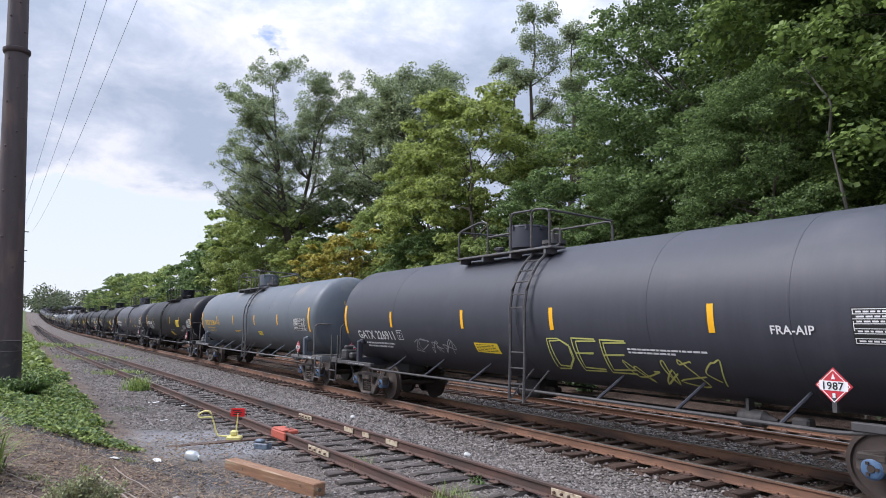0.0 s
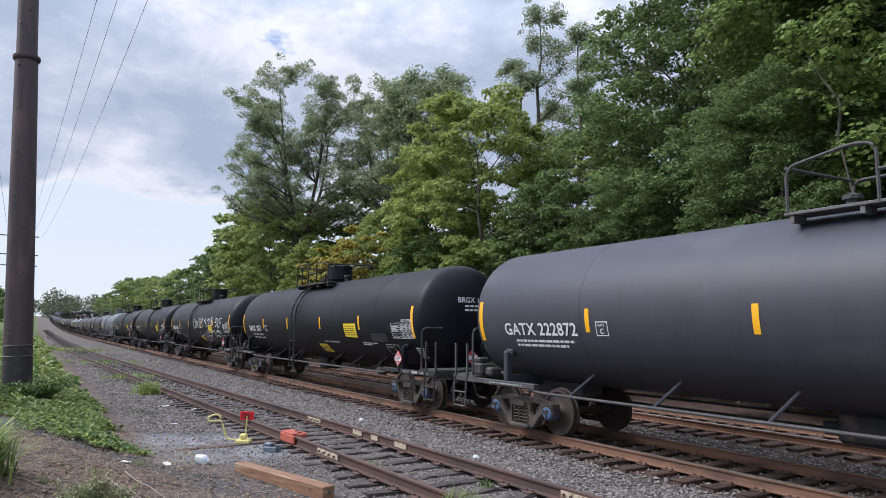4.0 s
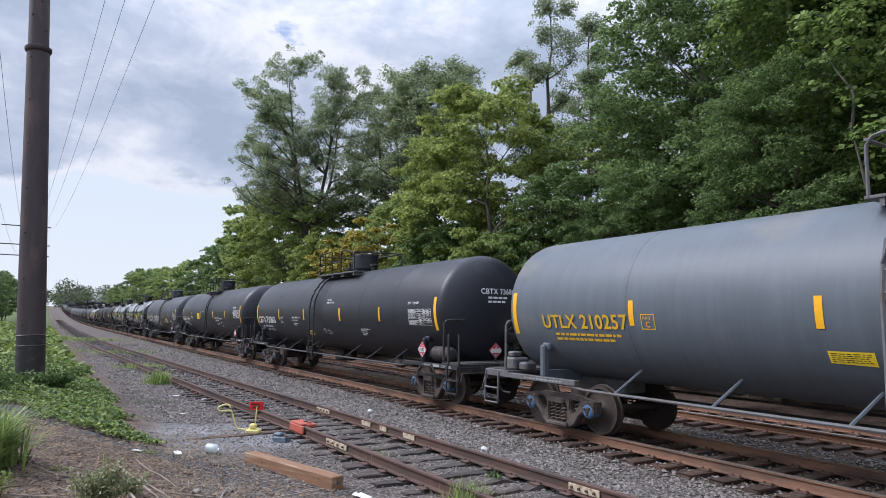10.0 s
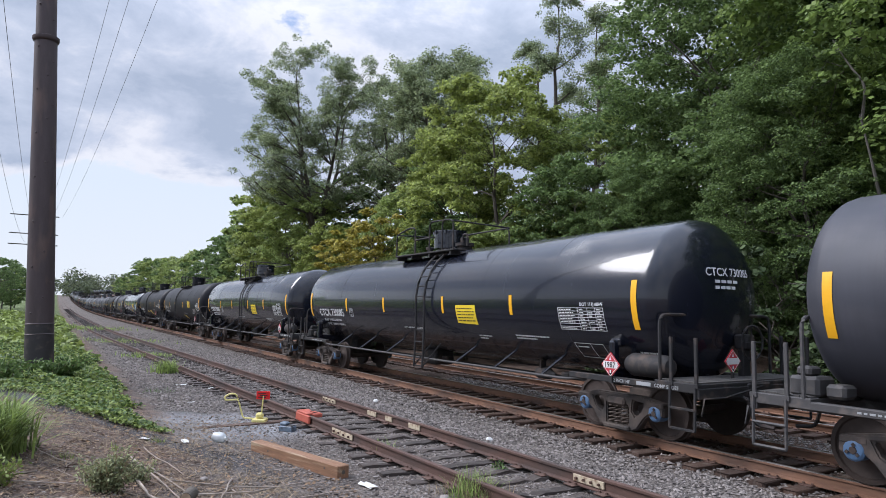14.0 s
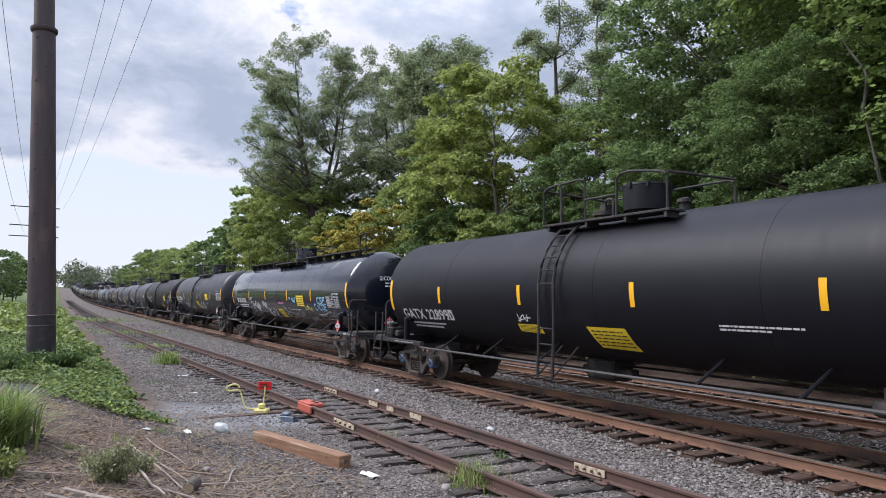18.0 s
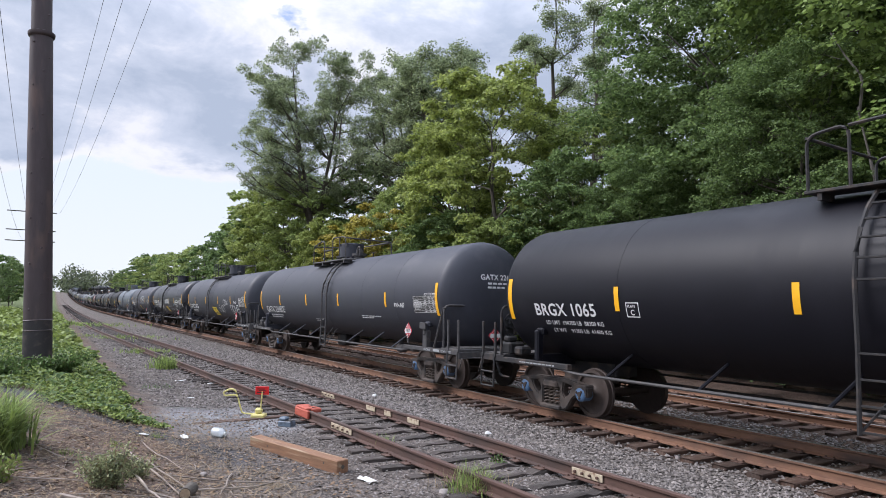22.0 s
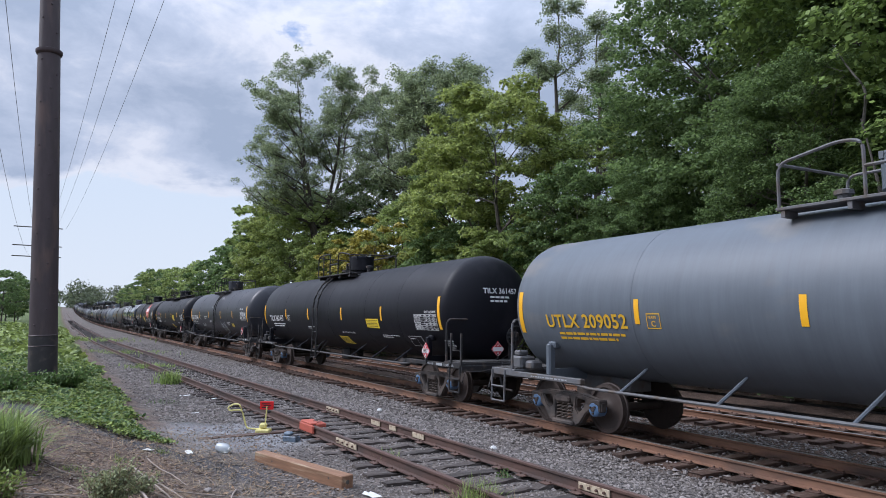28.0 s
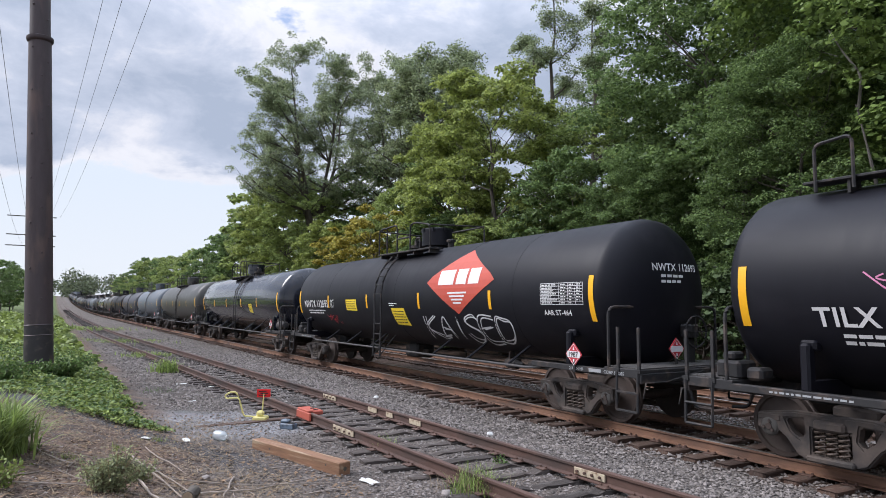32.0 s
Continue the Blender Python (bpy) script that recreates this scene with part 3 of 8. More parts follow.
def make_track(label, off_of, s_near, s_far, mtl, body, head, pitch, reach, sunk=0.0, tie_seed=1, rail_from=-700):
    track = new("railway_track")
    tagged(track, label, "railway track", kind="structure")
    for side in (-1, 1):
        hang("rail", rail_mesh("rail", lambda s, k=side: off_of(s) + k * GAUGE, rail_from, reach, body, head), track)
    meshes = [tie_mesh(tie_seed + i, mtl, sunk > 0) for i in range(9)]
    rnd = random.Random(tie_seed)
    s = s_near
    far_co, far_fa = [], []
    while s < reach * 0.6:
        p, h = on_line(s, off_of(s) + rnd.uniform(-0.06, 0.06), -sunk)
        m = pose(p.x, p.y, p.z, 0, rnd.uniform(-0.4, 0.4), -math.degrees(h) + rnd.uniform(-1.2, 1.2))
        if s < s_far:
            hang("tie", rnd.choice(meshes), track, m)
            if s < 40:
                for side in (-1, 1):
                    q, h = on_line(s, off_of(s) + side * GAUGE, 0)
                    hang("tie_plate", PLATE, track, pose(q.x, q.y, q.z, 0, 0, -math.degrees(h)))
        else:
            b = len(far_co)
            for x in (-0.115, 0.115):
                for y in (-1.3, 1.3):
                    for z in (-0.3, -0.172):
                        far_co.append(tuple(m @ Vector((x, y, z))))
            for f in ((0, 1, 3, 2), (4, 6, 7, 5), (0, 4, 5, 1), (2, 3, 7, 6), (1, 5, 7, 3)):
                far_fa.append(tuple(b + k for k in f))
        s += pitch * rnd.uniform(0.93, 1.07)
    me = bpy.data.meshes.new("far_ties")
    me.from_pydata(far_co, [], far_fa)
    me.materials.append(mtl)
    ob = hang("far_ties", me, track)
    ob["kind"] = "stuff"
    return track


# ---- the steel pole, with its collar and straps ----
def make_pole():
    base = Vector((-21.5, -0.26, 0.2))
    pole = new("steel_pole")
    pole.matrix_world = Matrix.Translation(base) @ pose(0, 0, 0, 2.6, -1.55, 0)
    tagged(pole, "tall brown rusted tubular steel pole with a collar", "pole")
    bm = bmesh.new()
    lathe(bm, [(1.3, 0.35), (5.0, 0.325), (9.4, 0.288)], 28, "z")
    part("shaft", bm, M["pole"], pole, smooth=True)
    bm = bmesh.new()
    lathe(bm, [(-0.6, 0.365), (1.3, 0.352)], 28, "z")
    part("foot", bm, M["pole_low"], pole, "black tarred foot", smooth=True)
    bm = bmesh.new()
    lathe(bm, [(9.36, 0.288), (9.39, 0.33), (9.43, 0.345), (9.5, 0.345), (9.53, 0.28)], 28, "z")
    part("collar", bm, M["pole"], pole, smooth=True)
    bm = bmesh.new()
    lathe(bm, [(9.5, 0.265), (18.0, 0.23)], 28, "z")
    part("upper_shaft", bm, M["pole"], pole, smooth=True)
    bm = bmesh.new()
    lathe(bm, [(-0.01, 0.032), (0.015, 0.03), (0.028, 0.016)], 8, "x")
    bolt = finish(bm, "bolt", M["pole"], True)
    for i in range(26):
        z = 1.6 + 0.42 * i
        if abs(z - 9.45) > 0.15:
            a = radians((-38, 12, 44)[i % 3])
            r = 0.35 - 0.0078 * (z - 1.3) - 0.004 if z < 9.45 else 0.263
            hang("bolt", bolt, pole, pose(r * math.cos(a), r * math.sin(a), z, 0, 0, math.degrees(a)))
    for z in (1.0, 1.28):
        bm = bmesh.new()
        lathe(bm, [(z, 0.35), (z + 0.02, 0.366), (z + 0.04, 0.35)], 28, "z")
        part("strap", bm, M["pole"], pole)
    return pole


make_pole()


def make_wires():
    runs = [((5, 4.3, 18.6), (-100, 0.2, 13.5)), ((5, 3.3, 18.6), (-100, -0.9, 13.5)), ((5, 2.7, 18.8), (-100, -1.7, 13.5)), ((-8, -1.9, 13.5), (-100, -2.6, 11.0)), ((-8, -2.3, 11.5), (-100, -3.4, 9.6))]
    for a, b in runs:
        a, b = Vector(a), Vector(b)
        bm = bmesh.new()
        rod(bm, [a.lerp(b, i / 24) - Vector((0, 0, 2.2 * 4 * (i / 24) * (1 - i / 24))) for i in range(25)], 0.009, 4)
        w = new("overhead_wire", finish(bm, "overhead_wire", M["wire"]))
        tagged(w, "thin dark overhead wire strung between poles", "wire", "overhead wires")
    pole = new("utility_pole")
    pole.matrix_world = pose(-100, -1.4, 0.4)
    tagged(pole, "far wooden utility pole with crossarms", "utility pole")
    bm = bmesh.new()
    lathe(bm, [(-0.5, 0.16), (13.6, 0.11)], 10, "z")
    part("shaft", bm, M["bark"], pole)
    for z in (13.0, 10.6, 9.2):
        bm = bmesh.new()
        box(bm, -0.06, 0.06, -4.2, 1.25, z, z + 0.12)
        part("crossarm", bm, M["bark"], pole)


make_wires()

# ---- tank cars ----
R_TANK, Z_TANK, HALF, HEAD = 1.385, 2.33, 8.1, 0.5
WHEEL, BASE, BOGIE_X, COUPLE = 0.445, 1.65, 7.165, 9.575
MESH = {}


def shared(key, build):
    if key not in MESH:
        MESH[key] = build()
    return MESH[key]


def skin(x, z, out=0.006):
    """The place on the tank's near side at height z, and how far round it is."""
    a = math.asin(max(-1, min(1, (z - Z_TANK) / R_TANK)))
    return Vector((x, -(R_TANK + out) * math.cos(a), Z_TANK + (R_TANK + out) * math.sin(a)))


def patch(bm, corners, out=0.006, n=4, mi=0):
    """A sheet on the tank's side between four (x, z) corners, bent with it: lower left, lower right, upper right, upper left."""
    (ax, az), (bx, bz), (cx, cz), (dx, dz) = corners
    grid = []
    for i in range(n + 1):
        t = i / n
        p0, p1 = (ax + (dx - ax) * t, az + (dz - az) * t), (bx + (cx - bx) * t, bz + (cz - bz) * t)
        grid.append((bm.verts.new(skin(*p0, out)), bm.verts.new(skin(*p1, out))))
    for (a, b), (c, d) in zip(grid, grid[1:]):
        bm.faces.new((a, b, d, c)).material_index = mi


def plate(bm, x0, x1, z0, z1, out=0.006, n=3, mi=0):
    patch(bm, [(x0, z0), (x1, z0), (x1, z1), (x0, z1)], out, n, mi)


def ribbon(bm, pts, w, out=0.007):
    """A stroke of paint along (x, z) points on the tank's side."""
    fine = [pts[0]]
    for (xa, za), (xb, zb) in zip(pts, pts[1:]):
        k = max(1, math.ceil(math.hypot(xb - xa, zb - za) / 0.09))
        fine += [(xa + (xb - xa) * j / k, za + (zb - za) * j / k) for j in range(1, k + 1)]
    pts, last = fine, None
    for i, (x, z) in enumerate(pts):
        x2, z2 = pts[min(i + 1, len(pts) - 1)]
        x1, z1 = pts[max(i - 1, 0)]
        d = math.hypot(x2 - x1, z2 - z1) or 1
        nx, nz = -(z2 - z1) / d * w / 2, (x2 - x1) / d * w / 2
        cur = (bm.verts.new(skin(x + nx, z + nz, out)), bm.verts.new(skin(x - nx, z - nz, out)))
        if last:
            bm.faces.new((last[0], cur[0], cur[1], last[1]))
        last = cur


def curve_pts(pts, n=5):
    """A smooth line through points."""
    out = []
    for i in range(len(pts) - 1):
        p0, p1, p2, p3 = (pts[max(0, min(len(pts) - 1, i + k))] for k in (-1, 0, 1, 2))
        for j in range(n):
            t = j / n
            out.append(tuple(0.5 * (2 * p1[k] + (p2[k] - p0[k]) * t + (2 * p0[k] - 5 * p1[k] + 4 * p2[k] - p3[k]) * t * t + (3 * p1[k] - p0[k] - 3 * p2[k] + p3[k]) * t ** 3) for k in (0, 1)))
    return out + [pts[-1]]


STROKES = {"A": ["00 51 00", "00 59 X0", "24 84"], "B": ["00 0X 8X 66 06", "06 84 82 00"], "C": ["98 7X 3X 07 03 30 70 92"], "D": ["00 0X 5X 97 93 50 00"], "E": ["9X 0X 00 90", "05 75"], "F": ["9X 0X 00", "05 75"], "H": ["00 0X", "90 9X", "05 95"], "I": ["50 5X"], "K": ["00 0X", "9X 04 90"], "L": ["0X 00 90"], "M": ["00 0X 54 9X 90"], "N": ["00 0X 90 9X"], "O": ["50 03 07 5X 97 93 50"], "R": ["00 0X 8X 86 05", "35 90"], "S": ["98 6X 2X 07 25 74 92 70 20 02"], "T": ["0X 9X", "5X 50"], "U": ["0X 02 30 60 92 9X"], "W": ["0X 20 57 80 9X"]}
DIGIT = {**{str(i): i / 9 for i in range(10)}, "X": 1.0}


def tag_strokes(text, x, z, w, h, gap=0.25, slant=0.12, wild=0.06, seed=1):
    """Hand-sprayed capitals as lines of points."""
    rnd = random.Random(seed)
    out = []
    for ch in text:
        for st in STROKES.get(ch, []):
            pts = []
            for pr in st.split():
                u, v = DIGIT[pr[0]], DIGIT[pr[1]]
                pts.append((x + u * w + v * h * slant + rnd.uniform(-wild, wild) * w, z + v * h + rnd.uniform(-wild, wild) * h))
            out.append(pts)
        x += w * (1 + gap)
    return out


def scrawl(x, z, w, h, seed, n=5, k=9):
    """Loops and sweeps of a wild signature that spells nothing."""
    rnd = random.Random(seed)
    out = []
    for i in range(n):
        cx = x + w * (i + 0.5) / n
        pts = [(cx + rnd.uniform(-0.75, 0.75) * w / n, z + rnd.uniform(0, h)) for _ in range(k)]
        out.append(curve_pts(pts, 4))
    return out


def text_mesh(body, size, mtl, spacing=1.05, bold=0.02):
    def build():
        cu = bpy.data.curves.new("lettering", "FONT")
        cu.body, cu.size, cu.align_x, cu.space_character = body, size, "LEFT", spacing
        cu.resolution_u = 3
        cu.offset = size * bold
        ob = bpy.data.objects.new("lettering", cu)
        scene.collection.objects.link(ob)
        me = bpy.data.meshes.new_from_object(ob.evaluated_get(bpy.context.evaluated_depsgraph_get()))
        bpy.data.objects.remove(ob)
        me.materials.clear()
        me.materials.append(mtl)
        return me
    return shared(("text", body, size, mtl.name, spacing), build)


def on_skin(x, z, out=0.012):
    """The pose of flat lettering on the near side whose foot is at height z."""
    a = math.asin((z - Z_TANK) / R_TANK)
    p = skin(x, z, out)
    return Matrix.Translation(p) @ Matrix.Rotation(math.pi / 2 - a, 4, "X")


def head_text(body, size, mtl, y0, z0):
    """Lettering bent to the tank's front head."""
    me = text_mesh(body, size, mtl).copy()
    for v in me.vertices:
        y, z = y0 + v.co.x, z0 + v.co.y
        q = min(0.99, math.hypot(y, z - Z_TANK) / R_TANK) ** (1 / 0.9)
        v.co = Vector((HALF - 0.08 + 0.012 + HEAD * math.sqrt(1 - q * q), y, z))
    return me


def tank_body(mtl):
    bm = bmesh.new()
    prof = []
    for i in range(9):
        t = math.pi / 2 * i / 8
        prof.append((-HALF - HEAD * math.cos(t), max(0.02, R_TANK * math.sin(t) ** 0.9)))
    xs = [-5.2, -2.6, 0, 2.6, 5.2]
    prof += [(x, R_TANK) for x in xs]
    prof += [(-a, r) for a, r in prof[8::-1]]
    vs = lathe(bm, prof, 56, "x")
    for v in vs:
        v.co += Vector((-0.08, 0, Z_TANK))
    return finish(bm, "tank", mtl, True)


def seam_mesh(mtl):
    bm = bmesh.new()
    prof = [(-0.02, R_TANK - 0.004), (-0.014, R_TANK + 0.004), (0.014, R_TANK + 0.004), (0.02, R_TANK - 0.004)]
    rings = [[bm.verts.new((a, r * math.cos(2 * math.pi * k / 56), Z_TANK + r * math.sin(2 * math.pi * k / 56))) for k in range(56)] for a, r in prof]
    for q, s in zip(rings, rings[1:]):
        for k in range(56):
            bm.faces.new((q[k], s[k], s[(k + 1) % 56], q[(k + 1) % 56]))
    return finish(bm, "weld_seam", mtl, True)


def wheelset_mesh(cap):
    bm = bmesh.new()
    lathe(bm, [(-0.99, 0.075), (0.99, 0.075)], 12, "y", 0)
    for k in (-1, 1):
        prof = [(0.66, 0.1), (0.665, 0.39), (0.655, WHEEL + 0.025), (0.69, WHEEL + 0.022), (0.7, WHEEL + 0.002), (0.79, WHEEL - 0.004), (0.795, WHEEL - 0.06), (0.765, WHEEL - 0.075), (0.745, 0.2), (0.78, 0.13), (0.8, 0.1)]
        lathe(bm, [(k * a, r) for a, r in prof], 32, "y", 0)
        lathe(bm, [(k * 0.88, 0.135), (k * 1.07, 0.135), (k * 1.09, 0.115), (k * 1.1, 0.1)], 16, "y", 1)
        lathe(bm, [(k * 1.1, 0.05), (k * 1.112, 0.045)], 8, "y", 0)
        for j in range(3):
            t = 2 * math.pi * j / 3
            b = bmesh.ops.create_cube(bm, size=0.036)
            for v in b["verts"]:
                v.co += Vector((0.072 * math.cos(t), k * 1.103, 0.072 * math.sin(t)))
            for f in {f for v in b["verts"] for f in v.link_faces}:
                f.material_index = 0
    return finish(bm, "wheelset", [M["wheel"], cap], True)


def side_frame_mesh():
    """A cast side frame with its two windows and the spring opening between."""
    bm = bmesh.new()
    outer = [(-1.01, 0.4), (-1.01, 0.56), (-0.92, 0.63), (-0.72, 0.655), (-0.5, 0.69), (0.5, 0.69), (0.72, 0.655), (0.92, 0.63), (1.01, 0.56), (1.01, 0.4), (0.7, 0.4), (0.6, 0.33), (0.44, 0.13), (0.32, 0.08), (-0.32, 0.08), (-0.44, 0.13), (-0.6, 0.33), (-0.7, 0.4)]
    holes = [[(-0.6, 0.58), (-0.36, 0.6), (-0.33, 0.42), (-0.4, 0.34), (-0.52, 0.42)], [(0.6, 0.58), (0.52, 0.42), (0.4, 0.34), (0.33, 0.42), (0.36, 0.6)], [(-0.25, 0.5), (0.25, 0.5), (0.25, 0.17), (-0.25, 0.17)]]
    edges = []
    for loop in [outer] + holes:
        vs = [bm.verts.new((x, 0, z)) for x, z in loop]
        edges += [bm.edges.new((vs[i], vs[(i + 1) % len(vs)])) for i in range(len(vs))]
    bmesh.ops.triangle_fill(bm, edges=edges, use_beauty=True)
    ext = bmesh.ops.extrude_face_region(bm, geom=list(bm.faces))
    for v in ext["geom"]:
        if isinstance(v, bmesh.types.BMVert):
            v.co.y += 0.16
    bmesh.ops.recalc_face_normals(bm, faces=bm.faces)
    sharp = [e for e in bm.edges if len(e.link_faces) == 2 and e.calc_face_angle(0) > 1.2]
    bmesh.ops.bevel(bm, geom=sharp, offset=0.022, segments=2, affect="EDGES", clamp_overlap=True)
    for v in bm.verts:
        v.co.y -= 0.08
    box(bm, -0.3, 0.3, -0.14, 0.1, 0.08, 0.16, 0.02)
    for k in (-1, 1):
        box(bm, k * 0.825 - 0.17, k * 0.825 + 0.17, -0.09, 0.12, 0.52, 0.62, 0.02)
    return finish(bm, "side_frame", M["bogie"], True)


def spring_mesh():
    bm = bmesh.new()
    n = 26
    rod(bm, [(0.06 * math.cos(t * 1.25), 0.06 * math.sin(t * 1.25), 0.165 + 0.33 * t / n) for t in range(n + 1)], 0.016, 4)
    return finish(bm, "spring", M["spring"], True)


def bolster_mesh():
    bm = bmesh.new()
    box(bm, -0.2, 0.2, -1.14, 1.14, 0.49, 0.62, 0.03)
    box(bm, -0.3, 0.3, -0.5, 0.5, 0.5, 0.74, 0.03)
    return finish(bm, "bolster", M["bogie"])


def ladder_stile(dx):
    bm = bmesh.new()
    pts = []
    for i in range(9):
        a = radians(-34 + 100 * i / 8)
        pts.append((dx, -(R_TANK + 0.12) * math.cos(a), Z_TANK + (R_TANK + 0.12) * math.sin(a)))
    rod(bm, [(dx, -1.52, 0.62)] + [(dx, -1.5, 1.2), (dx, -1.49, 1.6)] + pts[3:], 0.03, 6)
    return bm


def steel(key, fm, fill):
    def build():
        bm = bmesh.new()
        fill(bm)
        return finish(bm, key, fm, True)
    return shared((key, fm.name), build)


def make_bogie(parent, x, cap, full, blue):
    bogie = new("bogie")
    bogie.parent = parent
    bogie.matrix_local = pose(x, 0, 0)
    hang("bolster", shared("bolster", bolster_mesh), bogie)
    sf = shared("side_frame", side_frame_mesh)
    for k in (-1, 1):
        hang("side_frame", sf, bogie, pose(0, k * 1.0, 0, 0, 0, 0 if k < 0 else 180))
        if full:
            for i in (-1, 0, 1):
                hang("spring", shared("spring", spring_mesh), bogie, pose(i * 0.15, k * 1.04, 0))
    wm = shared(("wheelset", blue), lambda: wheelset_mesh(M["cap_blue"] if blue else M["cap_dark"]))
    for k in (-1, 1):
        w = new("wheelset", wm)
        w.parent = bogie
        w.matrix_parent_inverse = pose(k * BASE / 2, 0, WHEEL)
        WHEELS.append(w)
    return bogie


WHEELS, CARS = [], []


def lettered(parent, body, size, mtl, x, z, label="", name="lettering"):
    ob = hang(name, text_mesh(body, size, mtl), parent, on_skin(x, z), label)
    if size < 0.13:
        ob["kind"] = "stuff"
    return ob


def bars(parent, mtl, x, z, lines, size, name="small_print", seed=1):
    """Small print that cannot be read: short bars in rows."""
    rnd = random.Random(seed)
    bm = bmesh.new()
    for i, length in enumerate(lines):
        u = x
        while u < x + length:
            w = rnd.uniform(1.2, 4.5) * size
            plate(bm, u, min(u + w, x + length), z - i * size * 1.9, z - i * size * 1.9 + size, n=1)
            u += w + size * 0.6
    ob = part(name, bm, mtl, parent)
    ob["kind"] = "stuff"
    return ob


def make_car(kind, a, mark="", marks=(), full=True, walk_top=False, seed=0, blue=True, dome_x=-0.9, ladder_x=0.75, strips=(4.5, 1.5, -1.8, -4.9), panel=6.5, tank_res=True, loads=(), words=(), emblem=False, decal=None, decal2=None, label="", ends=(-8.12, 7.83), mark_at=None, placard=(7.25, 1.26), head_tag=False, mark_z=1.9, panel_z=1.78, dot_up=0.0, notice=None, patch_x=None, side_text=None, end_text=None, ladder=True, column=None, emblem_at=3.42, classed=True):
    rnd = random.Random(seed)
    tm = M["tank_" + kind]
    light = kind == "light"
    fm = M["frame_grey"] if light else M["frame_dust_sheen"] if kind == "grey" else M["frame_black"]
    letters = M["letter_yellow"] if light else M["white"]
    car = new("tank_car")
    tagged(car, label, "tank car", "cars of the train")
    CARS.append((car, a))
    hang("tank", shared(("tank", kind), lambda: tank_body(tm)), car)
    for k in (-1, 1):
        make_bogie(car, k * BOGIE_X, None, full, blue)

    # under-frame
    for k in (-1, 1):
        def sill(bm, k=k):
            box(bm, *sorted((k * 6.2, k * 9.15)), -0.28, 0.28, 0.72, 1.02, 0.02)
            box(bm, *sorted((k * 8.3, k * 9.12)), -1.42, 1.42, 0.96, 1.04, 0.01)
            box(bm, *sorted((k * 9.04, k * 9.14)), -1.42, 1.42, 0.82, 0.98, 0.01)
        hang("end_platform", steel("end_platform%d" % k, fm, sill), car)

        def couple(bm, k=k):
            box(bm, *sorted((k * 9.1, k * 9.42)), -0.08, 0.08, 0.74, 0.9, 0.02)
            box(bm, *sorted((k * 9.38, k * 9.56)), -0.15, 0.15, 0.68, 0.96, 0.04)
        hang("coupler", steel("coupler%d" % k, M["bogie"], couple), car)
        if full:
            def decking(bm, k=k):
                for i in range(5):
                    box(bm, *sorted((k * (8.34 + 0.15 * i), k * (8.475 + 0.15 * i))), -1.36, 1.36, 1.036, 1.06)
            hang("end_deck", steel("end_deck%d" % k, M["deck"], decking), car)

            def hose(bm, k=k):
                rod(bm, bend([(k * 9.1, k * -0.42, 0.82), (k * 9.22, k * -0.42, 0.8), (k * 9.3, k * -0.36, 0.42), (k * 9.56, k * -0.28, 0.4)], 0.1), 0.03, 6)
            hang("air_hose", steel("air_hose%d" % k, M["frame_black"], hose), car)

            def lever(bm, k=k):
                rod(bm, [(k * 9.2, 0.0, 0.98), (k * 9.2, -0.9, 0.84), (k * 9.2, -1.38, 0.84), (k * 9.2, -1.44, 0.6)], 0.016, 5)
            hang("uncoupling_lever", steel("uncoupling_lever%d" % k, fm, lever), car)
        for y in (-1, 1):
            def side_sill(bm, k=k, y=y):
                box(bm, *sorted((k * 6.3, k * 9.1)), *sorted((y * 1.3, y * 1.42)), 0.9, 1.0, 0.01)
            hang("side_sill", steel("side_sill%d%d" % (k, y), fm, side_sill), car)

            def web(bm, k=k, y=y):
                c = k * 7.3
                for (y0, z0), (y1, z1) in (((1.36, 0.98), (1.2, 1.66)),):
                    box(bm, c - 0.065, c + 0.065, *sorted((y * 1.2, y * 1.36)), 0.98, 1.6, 0.03)
                    box(bm, c - 0.11, c + 0.11, *sorted((y * 1.1, y * 1.27)), 1.5, 1.64, 0.03)
                box(bm, c - 0.06, c + 0.06, *sorted((y * 0.4, y * 1.3)), 0.9, 1.12)
            hang("saddle_web", steel("saddle_web%d%d" % (k, y), tm, web), car)

            def rail_end(bm, k=k, y=y):
                rod(bm, bend([(k * 8.4, y * 1.4, 1.0), (k * 8.4, y * 1.4, 2.06), (k * 8.4, y * 0.1, 2.06)], 0.16), 0.027, 7)
                rod(bm, [(k * 8.4, y * 0.35, 2.06), (k * 8.2, y * 0.35, 2.06)], 0.02, 5)
            hang("end_handrail", steel("end_handrail%d%d" % (k, y), fm, rail_end), car)

            def step(bm, k=k, y=y):
                for x in (8.62, 9.08):
                    rod(bm, [(k * x, y * 1.43, 1.0), (k * x, y * 1.45, 0.36)], 0.022, 5)
                for z in (0.36, 0.66):
                    rod(bm, [(k * 8.62, y * 1.45, z), (k * 9.08, y * 1.45, z)], 0.022, 5)
            hang("sill_step", steel("sill_step%d%d" % (k, y), fm, step), car)
            if not light:
                for x in (8.62, 9.08):
                    def post(bm, y=y):
                        box(bm, -0.027, 0.027, y * 1.4 - 0.02, y * 1.4 + 0.02, 1.0, 1.72, 0.006)
                        box(bm, -0.05, 0.05, y * 1.4 - 0.04, y * 1.4 + 0.04, 0.98, 1.04)
                    hang("grab_post", steel("grab_post%d" % y, fm, post), car, pose(k * x, 0, 0))

